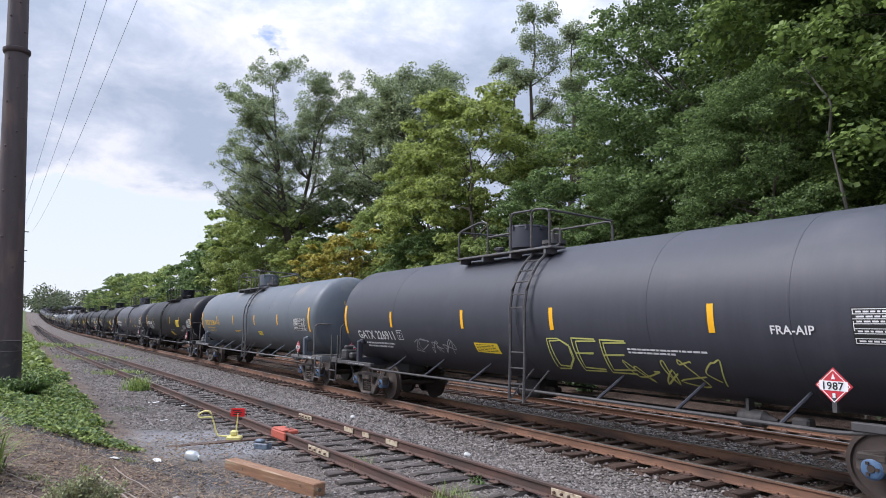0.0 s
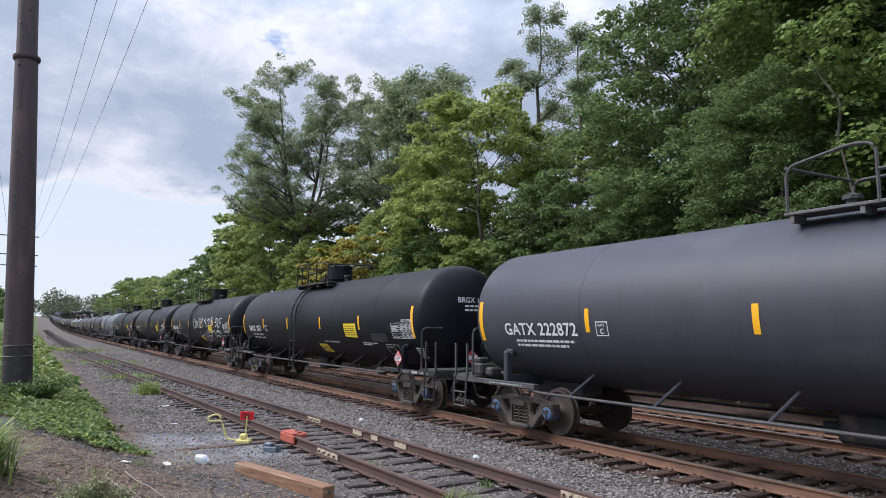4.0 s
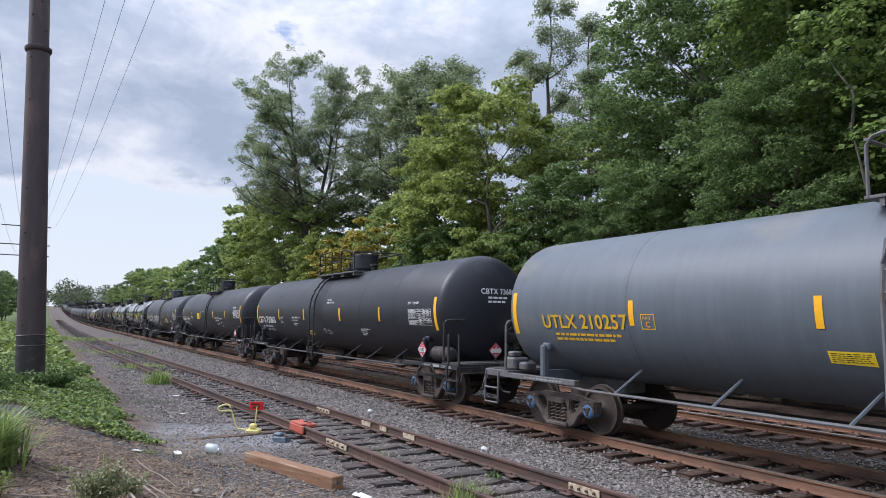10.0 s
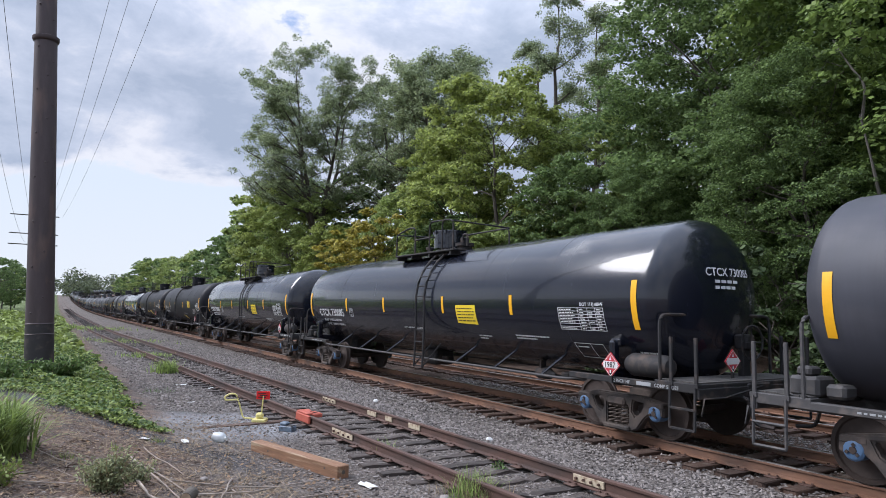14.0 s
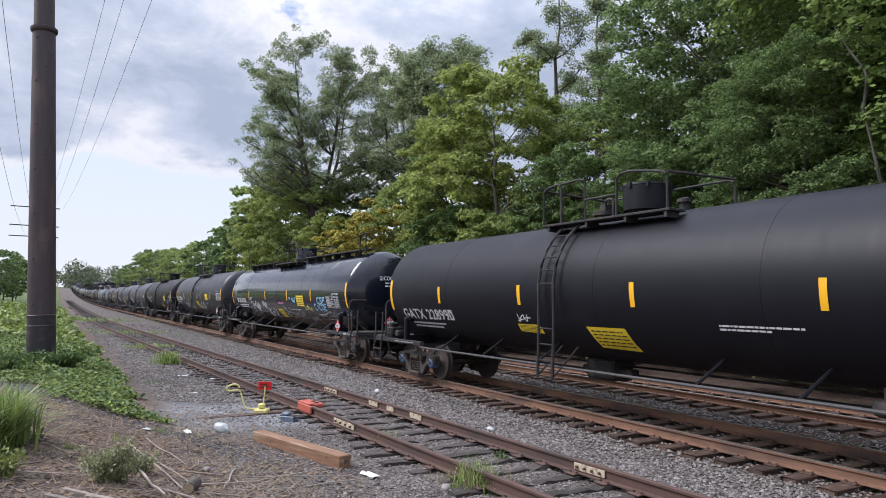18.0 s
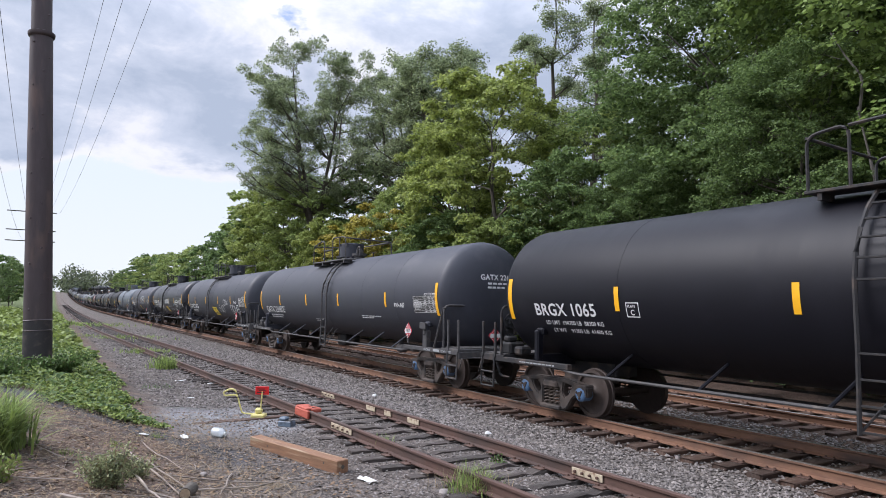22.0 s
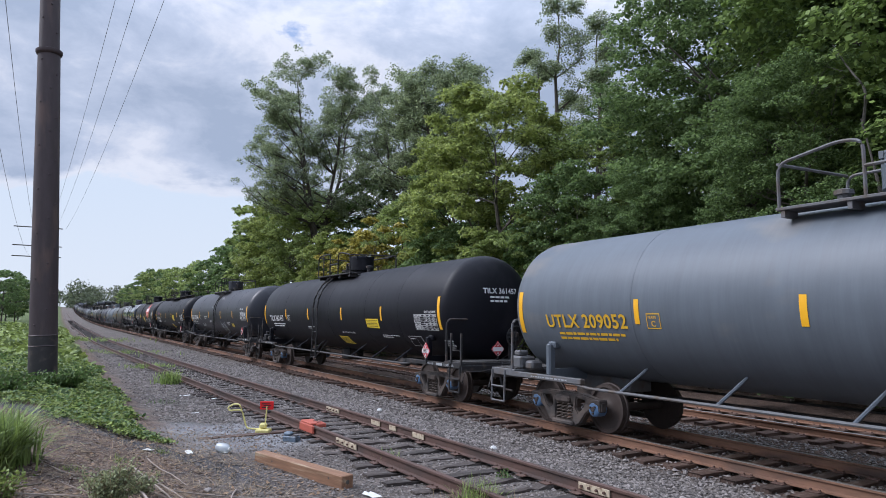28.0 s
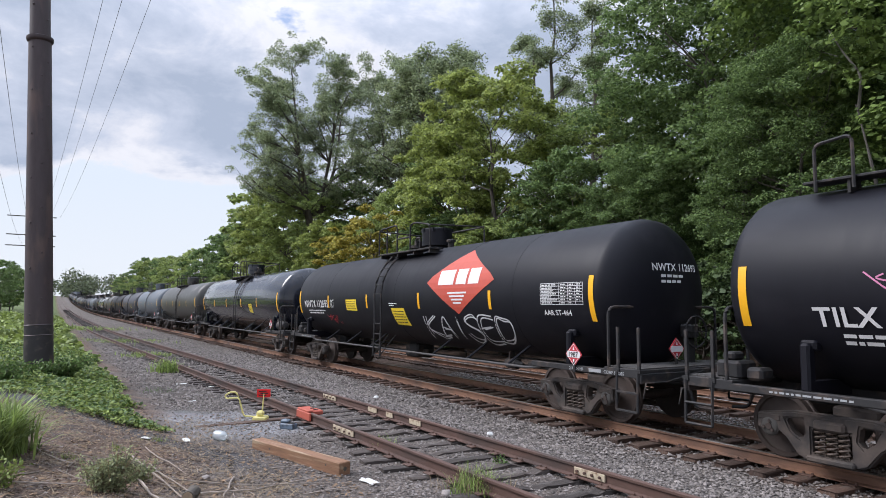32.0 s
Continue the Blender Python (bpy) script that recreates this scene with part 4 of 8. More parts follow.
    for y in (-1, 1):
        def pipe(bm, y=y):
            rod(bm, bend([(-6.7, y * 1.38, 0.93), (-6.2, y * 1.38, 0.85), (6.2, y * 1.38, 0.85), (6.7, y * 1.38, 0.93)], 0.2), 0.026, 8)
        # paler than a dark car's frame: the sky's reflection is put into the colour
        hang("running_rail", steel("running_rail%d" % y, M["frame_grey"] if light else M["frame_dust_sheen"], pipe), car)
        for x in (-5.3, -3.4, -1.5, 2.3, 3.9, 5.5):
            def strut(bm, y=y):
                rod(bm, [(-0.1, y * 1.37, 0.84), (0.06, y * 0.86, 1.24)], 0.026, 6)
            hang("rail_bracket", steel("rail_bracket%d" % y, tm, strut), car, pose(x, 0, 0))

    def brake(bm):
        rod(bm, [(-6.0, -0.5, 0.72), (6.0, -0.35, 0.72)], 0.02, 5)
        rod(bm, [(-6.0, 0.3, 0.66), (6.0, 0.2, 0.66)], 0.025, 5)
        rod(bm, [(-6.0, 0.62, 0.78), (6.0, 0.62, 0.78)], 0.025, 5)
    hang("brake_rodding", steel("brake_rodding", M["frame_black"], brake), car)

    def outlet(bm):
        box(bm, -1.3, -0.55, -0.3, 0.3, 0.55, 0.98, 0.05)
        box(bm, -1.6, -0.25, -0.12, 0.12, 0.62, 0.8, 0.03)
    hang("bottom_outlet", steel("bottom_outlet", M["frame_black"], outlet), car)

    def reservoir(bm):
        vs = lathe(bm, [(7.5, 0.04), (7.54, 0.14), (7.64, 0.19), (8.3, 0.19), (8.4, 0.14), (8.44, 0.04)], 16, "x")
        for v in vs:
            v.co += Vector((0, -1.15, 1.22))
    if tank_res:
        hang("air_reservoir", steel("air_reservoir", fm, reservoir), car)

    def valve(bm):
        box(bm, -8.7, -8.3, -1.25, -0.85, 1.04, 1.3, 0.04)
        box(bm, -8.62, -8.42, -1.2, -0.95, 1.3, 1.42, 0.03)
        box(bm, -8.25, -8.0, -1.2, -0.9, 1.04, 1.22, 0.04)
    hang("brake_valve", steel("brake_valve", fm, valve), car)

    def handwheel(bm):
        rod(bm, [(8.72, 0.45 + 0.28 * math.cos(t * math.pi / 8), 1.62 + 0.28 * math.sin(t * math.pi / 8)) for t in range(17)], 0.02, 5)
        for t in range(4):
            c = t * math.pi / 2
            rod(bm, [(8.7, 0.45, 1.62), (8.72, 0.45 + 0.28 * math.cos(c), 1.62 + 0.28 * math.sin(c))], 0.012, 4)
        box(bm, 8.45, 8.7, 0.33, 0.57, 1.5, 1.75, 0.03)
        box(bm, 8.5, 8.62, 0.35, 0.55, 1.0, 1.5, 0.02)
    hang("brake_handwheel", steel("brake_handwheel", M["frame_black"], handwheel), car)

    # top works
    zt = Z_TANK + R_TANK
    dx = dome_x
    o = 1 if ladder_x >= dome_x else -1

    def dome(bm):
        lathe(bm, [(zt - 0.1, 0.38), (zt + 0.05, 0.38), (zt + 0.05, 0.33), (zt + 0.1, 0.34), (zt + 0.1, 0.445), (zt + 0.55, 0.445), (zt + 0.57, 0.42)], 28, "z")
    hang("manway", steel("manway", tm, dome), car, pose(dx, 0, 0))

    def lid(bm):
        lathe(bm, [(zt + 0.56, 0.45), (zt + 0.6, 0.44), (zt + 0.63, 0.25)], 28, "z")
        for i in range(8):
            t = 2 * math.pi * i / 8
            box(bm, 0.45 * math.cos(t) - 0.03, 0.45 * math.cos(t) + 0.03, 0.45 * math.sin(t) - 0.03, 0.45 * math.sin(t) + 0.03, zt + 0.5, zt + 0.6)
    hang("manway_lid", steel("manway_lid", tm, lid), car, pose(dx, 0, 0))

    def valve_box(bm):
        lathe(bm, [(zt - 0.1, 0.2), (zt + 0.12, 0.2), (zt + 0.12, 0.26), (zt + 0.2, 0.26), (zt + 0.2, 0.12), (zt + 0.34, 0.12), (zt + 0.36, 0.06)], 14, "z")
        rod(bm, bend([(0.1, -0.12, zt + 0.2), (0.1, -0.12, zt + 0.42), (0.32, -0.12, zt + 0.42), (0.32, -0.12, zt + 0.1)], 0.08), 0.03, 6)
    hang("relief_valve", steel("relief_valve", fm, valve_box), car, pose(dx + 0.98 * o, -0.1, -0.02))
    if full:
        def vent(bm):
            lathe(bm, [(zt - 0.1, 0.09), (zt + 0.16, 0.09), (zt + 0.16, 0.13), (zt + 0.22, 0.13), (zt + 0.24, 0.07)], 10, "z")
        hang("vacuum_vent", steel("vacuum_vent", fm, vent), car, pose(dx - 0.95 * o, -0.1, -0.02))

    def deck(bm):
        box(bm, *sorted((-1.4 * o, 1.9 * o)), -1.02, -0.62, zt - 0.12, zt - 0.075, 0.008)
        for x in (-1.3, -0.4, 0.6, 1.7):
            box(bm, x * o - 0.03, x * o + 0.03, -1.0, -0.7, zt - 0.22, zt - 0.11)
    hang("walkway", steel("walkway%d" % o, M["frame_grey"] if kind in ("grey", "light", "satin") else fm, deck), car, pose(dx, 0, 0))
    hoops = [("loop", [(-1.35, -1.0, zt - 0.1), (-1.35, -1.0, zt + 0.54), (-0.5, -1.0, zt + 0.68), (-0.2, -1.0, zt + 0.64), (-0.2, -1.0, zt - 0.1)]), ("loop2", [(1.3, -1.0, zt - 0.1), (1.3, -1.0, zt + 0.72), (1.85, -1.0, zt + 0.66), (1.85, -1.0, zt - 0.1)]), ("loop3", [(-1.35, 0.75, zt - 0.2), (-1.35, 0.75, zt + 0.58), (1.85, 0.75, zt + 0.58), (1.85, 0.75, zt - 0.2)]), ("loop4", [(1.85, -1.0, zt + 0.64), (1.85, 0.75, zt + 0.58)]), ("loop5", [(-1.35, -1.0, zt + 0.54), (-1.35, 0.75, zt + 0.58)]), ("loop6", [(0.62, -1.0, zt - 0.1), (0.62, -1.0, zt + 0.72), (1.3, -1.0, zt + 0.7)]), ("loop7", [(0.62, -1.0, zt + 0.3), (-0.2, -1.0, zt + 0.3)])]
    for nm, pts in hoops:
        def hoop(bm, pts=pts):
            pts = [(x * o, y, z) for x, y, z in pts]
            rod(bm, bend(pts, 0.16) if len(pts) > 2 else pts, 0.024, 6)
        hang("top_handrail", steel("top_handrail%s%d" % (nm, o), fm, hoop), car, pose(dx, 0, 0))
    if walk_top:
        def long_walk(bm):
            box(bm, -7.6, -2.2, -0.72, -0.38, zt + 0.03, zt + 0.07, 0.008)
            box(bm, 1.9, 8.05, -0.72, -0.38, zt + 0.03, zt + 0.07, 0.008)
            for x in range(-7, 8):
                box(bm, x - 0.02, x + 0.02, -0.68, -0.42, zt - 0.15, zt + 0.04)
        hang("running_board", steel("running_board", fm, long_walk), car)

        def top_hoops(bm):
            for x in (-7.4, 7.6) if kind == "gloss" else (-7.4,):
                rod(bm, bend([(x, -0.75, zt - 0.1), (x, -0.75, zt + 0.55), (x + 0.5, -0.75, zt + 0.6), (x + 0.5, -0.75, zt - 0.1)], 0.1), 0.024, 6)
        hang("board_handrail", steel("board_handrail_" + kind, fm, top_hoops), car)

    # ladder
    lm = fm if not light else M["frame_grey"]
    if full and ladder:
        for dx2 in (-0.22, 0.22):
            me = shared(("stile", lm.name), lambda: finish(ladder_stile(0), "ladder_stile", lm, True))
            hang("ladder_stile", me, car, pose(ladder_x + dx2, 0, 0))
        for i in range(11):
            if i < 4:
                y, z = -1.51 + 0.005 * i, 0.66 + 0.3 * i
            else:
                a = radians(-34 + 100 * (3 + (i - 4) * 0.8) / 8)
                y, z = -(R_TANK + 0.12) * math.cos(a), Z_TANK + (R_TANK + 0.12) * math.sin(a)
            me = steel("ladder_rung", lm, lambda bm: rod(bm, [(-0.22, 0, 0), (0.22, 0, 0)], 0.016, 5))
            hang("ladder_rung", me, car, pose(ladder_x, y, z))
        for k in (-1, 1):
            me = steel("ladder_brace", lm, lambda bm: rod(bm, [(0, -1.52, 0.64), (0.36, -1.2, 1.24)], 0.018, 5))
            hang("ladder_brace", me, car, pose(ladder_x + k * 0.22, 0, 0))
    elif not full:
        def plain(bm):
            for d in (-0.22, 0.22):
                rod(bm, [(d, -1.52, 0.62), (d, -1.49, 1.6)] + [(d, -(R_TANK + 0.12) * math.cos(radians(q)), Z_TANK + (R_TANK + 0.12) * math.sin(radians(q))) for q in (0, 20, 40, 62)], 0.026, 4)
            for i in range(9):
                q = radians(-30 + 11 * i)
                rod(bm, [(-0.22, -(R_TANK + 0.12) * math.cos(q), Z_TANK + (R_TANK + 0.12) * math.sin(q)), (0.22, -(R_TANK + 0.12) * math.cos(q), Z_TANK + (R_TANK + 0.12) * math.sin(q))], 0.018, 4)
        hang("ladder", steel("plain_ladder", lm, plain), car, pose(ladder_x, 0, 0))

    # stripes, plates and lettering
    def tall(bm):
        plate(bm, -0.062, 0.062, 1.8, 2.62, n=14)
    tall_me = shared("tall_stripe", lambda: (lambda b: (tall(b), finish(b, "reflector_stripe", M["yellow"]))[1])(bmesh.new()))

    def short(bm):
        plate(bm, -0.052, 0.052, 2.0, 2.41, n=4)
    short_me = shared("short_stripe", lambda: (lambda b: (short(b), finish(b, "reflector_stripe", M["yellow"]))[1])(bmesh.new()))
    for x in ends:
        hang("reflector_stripe", tall_me, car, pose(x, 0, 0))
    for x in strips:
        hang("reflector_stripe", short_me, car, pose(x, 0, 0))
    if full:
        for x in (-5.1, 0.05, 3.3, 5.6):
            hang("weld_seam", shared(("seam", kind), lambda: seam_mesh(tm)), car, pose(x, 0, 0))
        # data panel
        if kind in ("light", "grey"):
            bm = bmesh.new()
            plate(bm, panel - 0.015, panel + 1.23, panel_z - 0.015, panel_z + 0.425, 0.004, n=4)
            part("panel_ground", bm, M["ink"], car, "black painted ground of the test table")
        bm = bmesh.new()
        for i in range(8):
            plate(bm, panel, panel + 1.21, panel_z + 0.057 * i, panel_z + 0.009 + 0.057 * i, n=1)
        for x in (0.0, 0.55, 0.8, 1.0, 1.2):
            plate(bm, panel + x, panel + x + 0.01, panel_z, panel_z + 0.405, n=2)
        for r in range(7):
            for x0, x1 in ((0.04, 0.5), (0.6, 0.75), (0.84, 0.96), (1.04, 1.17)):
                if rnd.random() < 0.85:
                    u, u1 = panel + x0, panel + x0 + (x1 - x0) * rnd.uniform(0.6, 1)
                    while u < u1:
                        w = rnd.uniform(0.03, 0.09)
                        plate(bm, u, min(u + w, u1), panel_z + 0.021 + 0.057 * r, panel_z + 0.041 + 0.057 * r, n=1)
                        u += w + 0.018
        part("data_panel", bm, M["white"], car, "white ruled test table with small print")
        if classed:
            lettered(car, "DOT 117J100W", 0.085, M["white"] if not light else letters, panel + (0.0 if dot_up else 0.62), panel_z + 0.44 + dot_up, name="class_mark")

        # the brake cylinder slung under the tank, and the shoe stencil on the front sill
        def cylinder(bm):
            vs = lathe(bm, [(4.3, 0.04), (4.32, 0.1), (4.36, 0.12), (4.7, 0.12), (4.74, 0.08), (4.9, 0.03)], 14, "x")
            for v in vs:
                v.co += Vector((0, -0.55, 0.78))
            box(bm, 4.45, 4.5, -0.62, -0.48, 0.85, 1.05)
            box(bm, 5.1, 5.35, -0.6, -0.4, 0.72, 0.86, 0.03)
        hang("brake_cylinder", steel("brake_cylinder", fm, cylinder), car)
        for body, x in (("2 INCH HF", 7.42), ("COMP SHOES", 8.3)):
            hang("shoe_stencil", text_mesh(body, 0.075, M["spray_grey"]), car, pose(x, -1.4245, 0.925, 90))["kind"] = "stuff"
        me = shared("sill_patch", lambda: (lambda q: (q.faces.new([q.verts.new(c) for c in ((0, 0, 0), (0.3, 0, 0), (0.3, 0, 0.06), (0, 0, 0.06))]), finish(q, "sill_patch", M["spray_grey"]))[1])(bmesh.new()))
        hang("sill_patch", me, car, pose(7.93, -1.4245, 0.922))
    # placard
    p = new("placard")
    p.parent = car
    p.matrix_local = pose(placard[0], -1.45, placard[1]) @ Matrix.Scale(0.86, 4)
    me_board = shared("placard_board", placard_board)
    hang("placard_board", me_board, p)
    hang("placard_band", shared("placard_band", placard_band), p)
    hang("lettering", text_mesh("1987", 0.145, M["ink"]), p, pose(-0.165, -0.016, -0.05, 90))
    me = steel("placard_post", fm, lambda bm: box(bm, -0.03, 0.03, -0.01, 0.03, -0.36, -0.1))
    hang("placard_post", me, p)
    if full:
        # the board on the front end, and the stencilling along the sill
        e = new("end_placard")
        e.parent = car
        e.matrix_local = pose(8.78, -0.15, 1.33, 0, 0, 90) @ Matrix.Scale(0.78, 4)
        hang("placard_board", me_board, e)
        hang("placard_band", shared("placard_band", placard_band), e)
        hang("placard_post", me, e)

        def stencil(bm):
            u = -7.75
            q = random.Random(4)
            while u < -6.7:
                w = q.uniform(0.03, 0.12)
                bm.faces.new([bm.verts.new(c) for c in ((u, -1.4235, 0.935), (u + w, -1.4235, 0.935), (u + w, -1.4235, 0.96), (u, -1.4235, 0.96))])
                u += w + 0.025
        sp = hang("sill_stencil", steel("sill_stencil", M["spray_grey"], stencil), car)
        sp["kind"] = "stuff"
    if decal:
        x, z, w, h = decal
        sticker(car, x, z, w, h, rnd)
    if decal2:
        x, z, w, h = decal2
        sticker(car, x, z, w, h, rnd, slant=True)
    if mark:
        mx, msize = mark_at or ((-7.25, 0.36) if light else (-7.15, 0.335))
        lettered(car, mark, msize, letters, mx, mark_z, "stencilled reporting mark")
        if loads:
            for row, body in enumerate(loads):
                lettered(car, body, 0.115, letters, mx + 0.25 + 0.15 * row, mark_z - 0.17 - 0.14 * row)
        else:
            bars(car, letters, mx + 0.3, mark_z - 0.14, (1.7, 1.5), 0.045, seed=seed)
        hang("lettering", head_text(mark, 0.19, letters, -0.4, 2.72), car)
        bm = bmesh.new()
        for row, w in enumerate((0.62, 0.55)):
            for k in range(4):
                y0 = -0.2 + k * w / 4
                vs = []
                for y, z in ((y0, 2.6), (y0 + w / 5, 2.6), (y0 + w / 5, 2.65), (y0, 2.65)):
                    z -= 0.1 * row
                    q = (math.hypot(y, z - Z_TANK) / R_TANK) ** (1 / 0.9)
                    vs.append(bm.verts.new((HALF - 0.08 + 0.014 + HEAD * math.sqrt(1 - q * q), y, z)))
                bm.faces.new(vs)
        part("small_print", bm, letters, car)["kind"] = "stuff"
        px = strips[-1] + 0.2
        bm = bmesh.new()
        for d in (0, 1):
            plate(bm, px, px + 0.28, mark_z + d * 0.23, mark_z + 0.016 + d * 0.23, n=1)
            plate(bm, px + d * 0.266, px + d * 0.266 + 0.014, mark_z, mark_z + 0.246, n=4)
        part("plate_box", bm, letters, car)
        lettered(car, "PLATE", 0.06, letters, px + 0.04, mark_z + 0.165)
        lettered(car, "C", 0.13, letters, px + 0.095, mark_z + 0.04)
    if side_text:
        for i, (x, z, length) in enumerate(side_text):
            bars(car, letters, x, z, (length, length * 0.62), 0.028, seed=seed + 300 + i)
    if end_text:
        bars(car, letters, *end_text, (0.42, 0.36, 0.4, 0.3, 0.34), 0.03, seed=seed + 330)
    if notice:
        nx, nz = notice
        bm = bmesh.new()
        for d in (0, 1):
            plate(bm, nx, nx + 0.76, nz + d * 0.26, nz + 0.012 + d * 0.26, n=1)
            plate(bm, nx + d * 0.748, nx + 0.012 + d * 0.748, nz, nz + 0.272, n=3)
        plate(bm, nx + 0.42, nx + 0.432, nz, nz + 0.272, n=3)
        plate(bm, nx + 0.06, nx + 0.34, nz + 0.19, nz + 0.21, n=1)
        part("notice_box", bm, letters, car)
    if patch_x:
        bm = bmesh.new()
        plate(bm, patch_x, patch_x + 0.98, 1.66, 1.9, n=4)
        part("overpainted_patch", bm, M["tank_gloss"], car, "glossy black overpainted patch")
    if column:
        def post(bm):
            box(bm, -0.09, 0.09, -1.42, -1.28, 0.98, 1.42, 0.02)
            box(bm, -0.05, 0.05, -1.45, -1.36, 1.3, 1.6, 0.02)
            box(bm, -0.15, 0.15, -1.49, -1.46, 1.46, 1.62, 0.006)
        hang("bearer_column", steel("bearer_column", fm, post), car, pose(column, 0, 0))

        def prop(bm):
            rod(bm, [(7.9, -1.38, 1.0), (8.35, -1.38, 2.0)], 0.03, 6)
        hang("end_brace", steel("end_brace", fm, prop), car)
    if head_tag:
        rnd2 = random.Random(12)
        loops = [[(0.2 + 0.42 * math.cos(t * 0.4), 2.2 + 0.42 * math.sin(t * 0.4)) for t in range(17)], [(0.2 + 0.2 * math.cos(t * 0.45), 2.2 + 0.42 * math.sin(t * 0.45)) for t in range(15)], [(-0.2, 2.2), (0.6, 2.25)], [(-0.15, 1.75), (0.1, 1.95), (0.2, 1.7), (0.45, 1.95), (0.6, 1.7)], [(-0.1, 2.4), (0.55, 2.4)]]
        bm = bmesh.new()
        for pts in loops:
            last = None
            for i, (y, z) in enumerate(pts):
                y2, z2 = pts[min(i + 1, len(pts) - 1)]
                y1, z1 = pts[max(i - 1, 0)]
                dy, dz = y2 - y1, z2 - z1
                n = math.hypot(dy, dz) or 1.0
                pair = []
                for w in (-0.03, 0.03):
                    a, b = y - dz / n * w, z + dy / n * w
                    q = min(0.99, math.hypot(a, b - Z_TANK) / R_TANK) ** (1 / 0.9)
                    pair.append(bm.verts.new((HALF - 0.08 + 0.016 + HEAD * math.sqrt(1 - q * q), a, b)))
                if last:
                    bm.faces.new((last[0], last[1], pair[1], pair[0]))
                last = pair
        part("graffiti", bm, M["spray_blue"], car, "pale blue graffiti on the tank end")
    for body, size, x, z in words:
        lettered(car, body, size, letters, x, z)
    if emblem:
        bm = bmesh.new()
        cx, z0, z1, wide_ = emblem_at, 1.88, 3.42, 1.56
        zm = 2.68
        n = 10
        rows = []
        for i in range(n + 1):
            z = z0 + (z1 - z0) * i / n
            k = (z - z0) / (zm - z0) if z < zm else (z1 - z) / (z1 - zm)
            rows.append((bm.verts.new(skin(cx - wide_ * k - 0.002, z, 0.008)), bm.verts.new(skin(cx + wide_ * k + 0.002, z, 0.008))))
        for (a1, b1), (c1, d1) in zip(rows, rows[1:]):
            bm.faces.new((a1, b1, d1, c1))
        em = part("emblem", bm, M["emblem_red"], car, "large red diamond emblem")
        bm = bmesh.new()
        for x0, x1, za, zb in ((-0.92, -0.2, 2.58, 2.94), (-0.08, 0.36, 2.58, 2.94), (0.46, 0.9, 2.58, 2.94), (-0.42, 0.42, 2.36, 2.4), (-0.34, 0.34, 2.28, 2.32), (-0.26, 0.26, 2.2, 2.24), (-0.18, 0.18, 2.12, 2.16)):
            plate(bm, cx + x0, cx + x1, za, zb, 0.011, n=3)
        part("emblem_bars", bm, M["white"], em)
    for strokes, w, mtl, nm in marks:
        bm = bmesh.new()
        for st in strokes:
            ribbon(bm, st, w)
        part("graffiti", bm, mtl, car, nm)
    return car


def sticker(car, x, z, w, h, rnd, slant=False):
    bm = bmesh.new()
    d = 0.1 if slant else 0.0
    patch(bm, [(x, z), (x + w, z - 0.02), (x + w - d, z + h), (x - d, z + h)], n=3)
    s = part("sticker", bm, M["decal_yellow"], car, "yellow notice with black print")
    bm = bmesh.new()
    for i in range(5):
        u = x + 0.06 * w
        while u < x + 0.86 * w:
            q = rnd.uniform(0.05, 0.18) * w
            zz = z + h * (0.12 + 0.165 * i)
            plate(bm, u - d * (0.12 + 0.165 * i), min(u + q, x + 0.93 * w) - d * (0.12 + 0.165 * i), zz, zz + h * 0.055, 0.009, n=1)
            u += q + 0.03 * w
    part("print", bm, M["ink"], s)


def placard_board():
    bm = bmesh.new()
    r = 0.25
    vs = [bm.verts.new(c) for c in ((0, -0.006, -r), (r, -0.006, 0), (0, -0.006, r), (-r, -0.006, 0), (0, 0.01, -r), (r, 0.01, 0), (0, 0.01, r), (-r, 0.01, 0))]
    bm.faces.new(vs[:4])
    bm.faces.new(vs[7:3:-1])
    for i in range(4):
        bm.faces.new((vs[i], vs[i + 4], vs[(i + 1) % 4 + 4], vs[(i + 1) % 4]))
    bmesh.ops.recalc_face_normals(bm, faces=bm.faces)
    return finish(bm, "placard_board", M["red"])


def placard_band():
    bm = bmesh.new()

    def quad(*c):
        bm.faces.new([bm.verts.new((x, y, z)) for x, y, z in c])
    y = -0.011
    quad((-0.19, y, -0.065), (0.19, y, -0.065), (0.19, y, 0.065), (-0.19, y, 0.065))
    for i in range(4):
        c, s = [(1, 0), (0, 1), (-1, 0), (0, -1)][i]
        c2, s2 = [(1, 0), (0, 1), (-1, 0), (0, -1)][(i + 1) % 4]
        quad((0.225 * c, y, 0.225 * s), (0.225 * c2, y, 0.225 * s2), (0.21 * c2, y, 0.21 * s2), (0.21 * c, y, 0.21 * s))
    quad((-0.03, y, 0.09), (0.03, y, 0.09), (0.0, y, 0.17))
    quad((-0.02, y, -0.16), (0.02, y, -0.16), (0.02, y, -0.1), (-0.02, y, -0.1))
    return finish(bm, "placard_band", M["white"])

# ---- the train, in order ----
MATT = "matt black tank car with yellow reflective stripes"
DARK = "dark grey tank car with yellow reflective stripes and grimy bogies"
PALE = "light grey tank car with yellow stencilling and a welded ladder"
SHINY = "glossy black tank car with sky reflections along its side"
DUSTY = "dusty olive-grey tank car far up the train"

W, Y2, B2, G2 = M["spray_white"], M["spray_yellow"], M["spray_blue"], M["spray_grey"]
VENT = ("VENT TANK WHEN UNLOADING", 0.075)
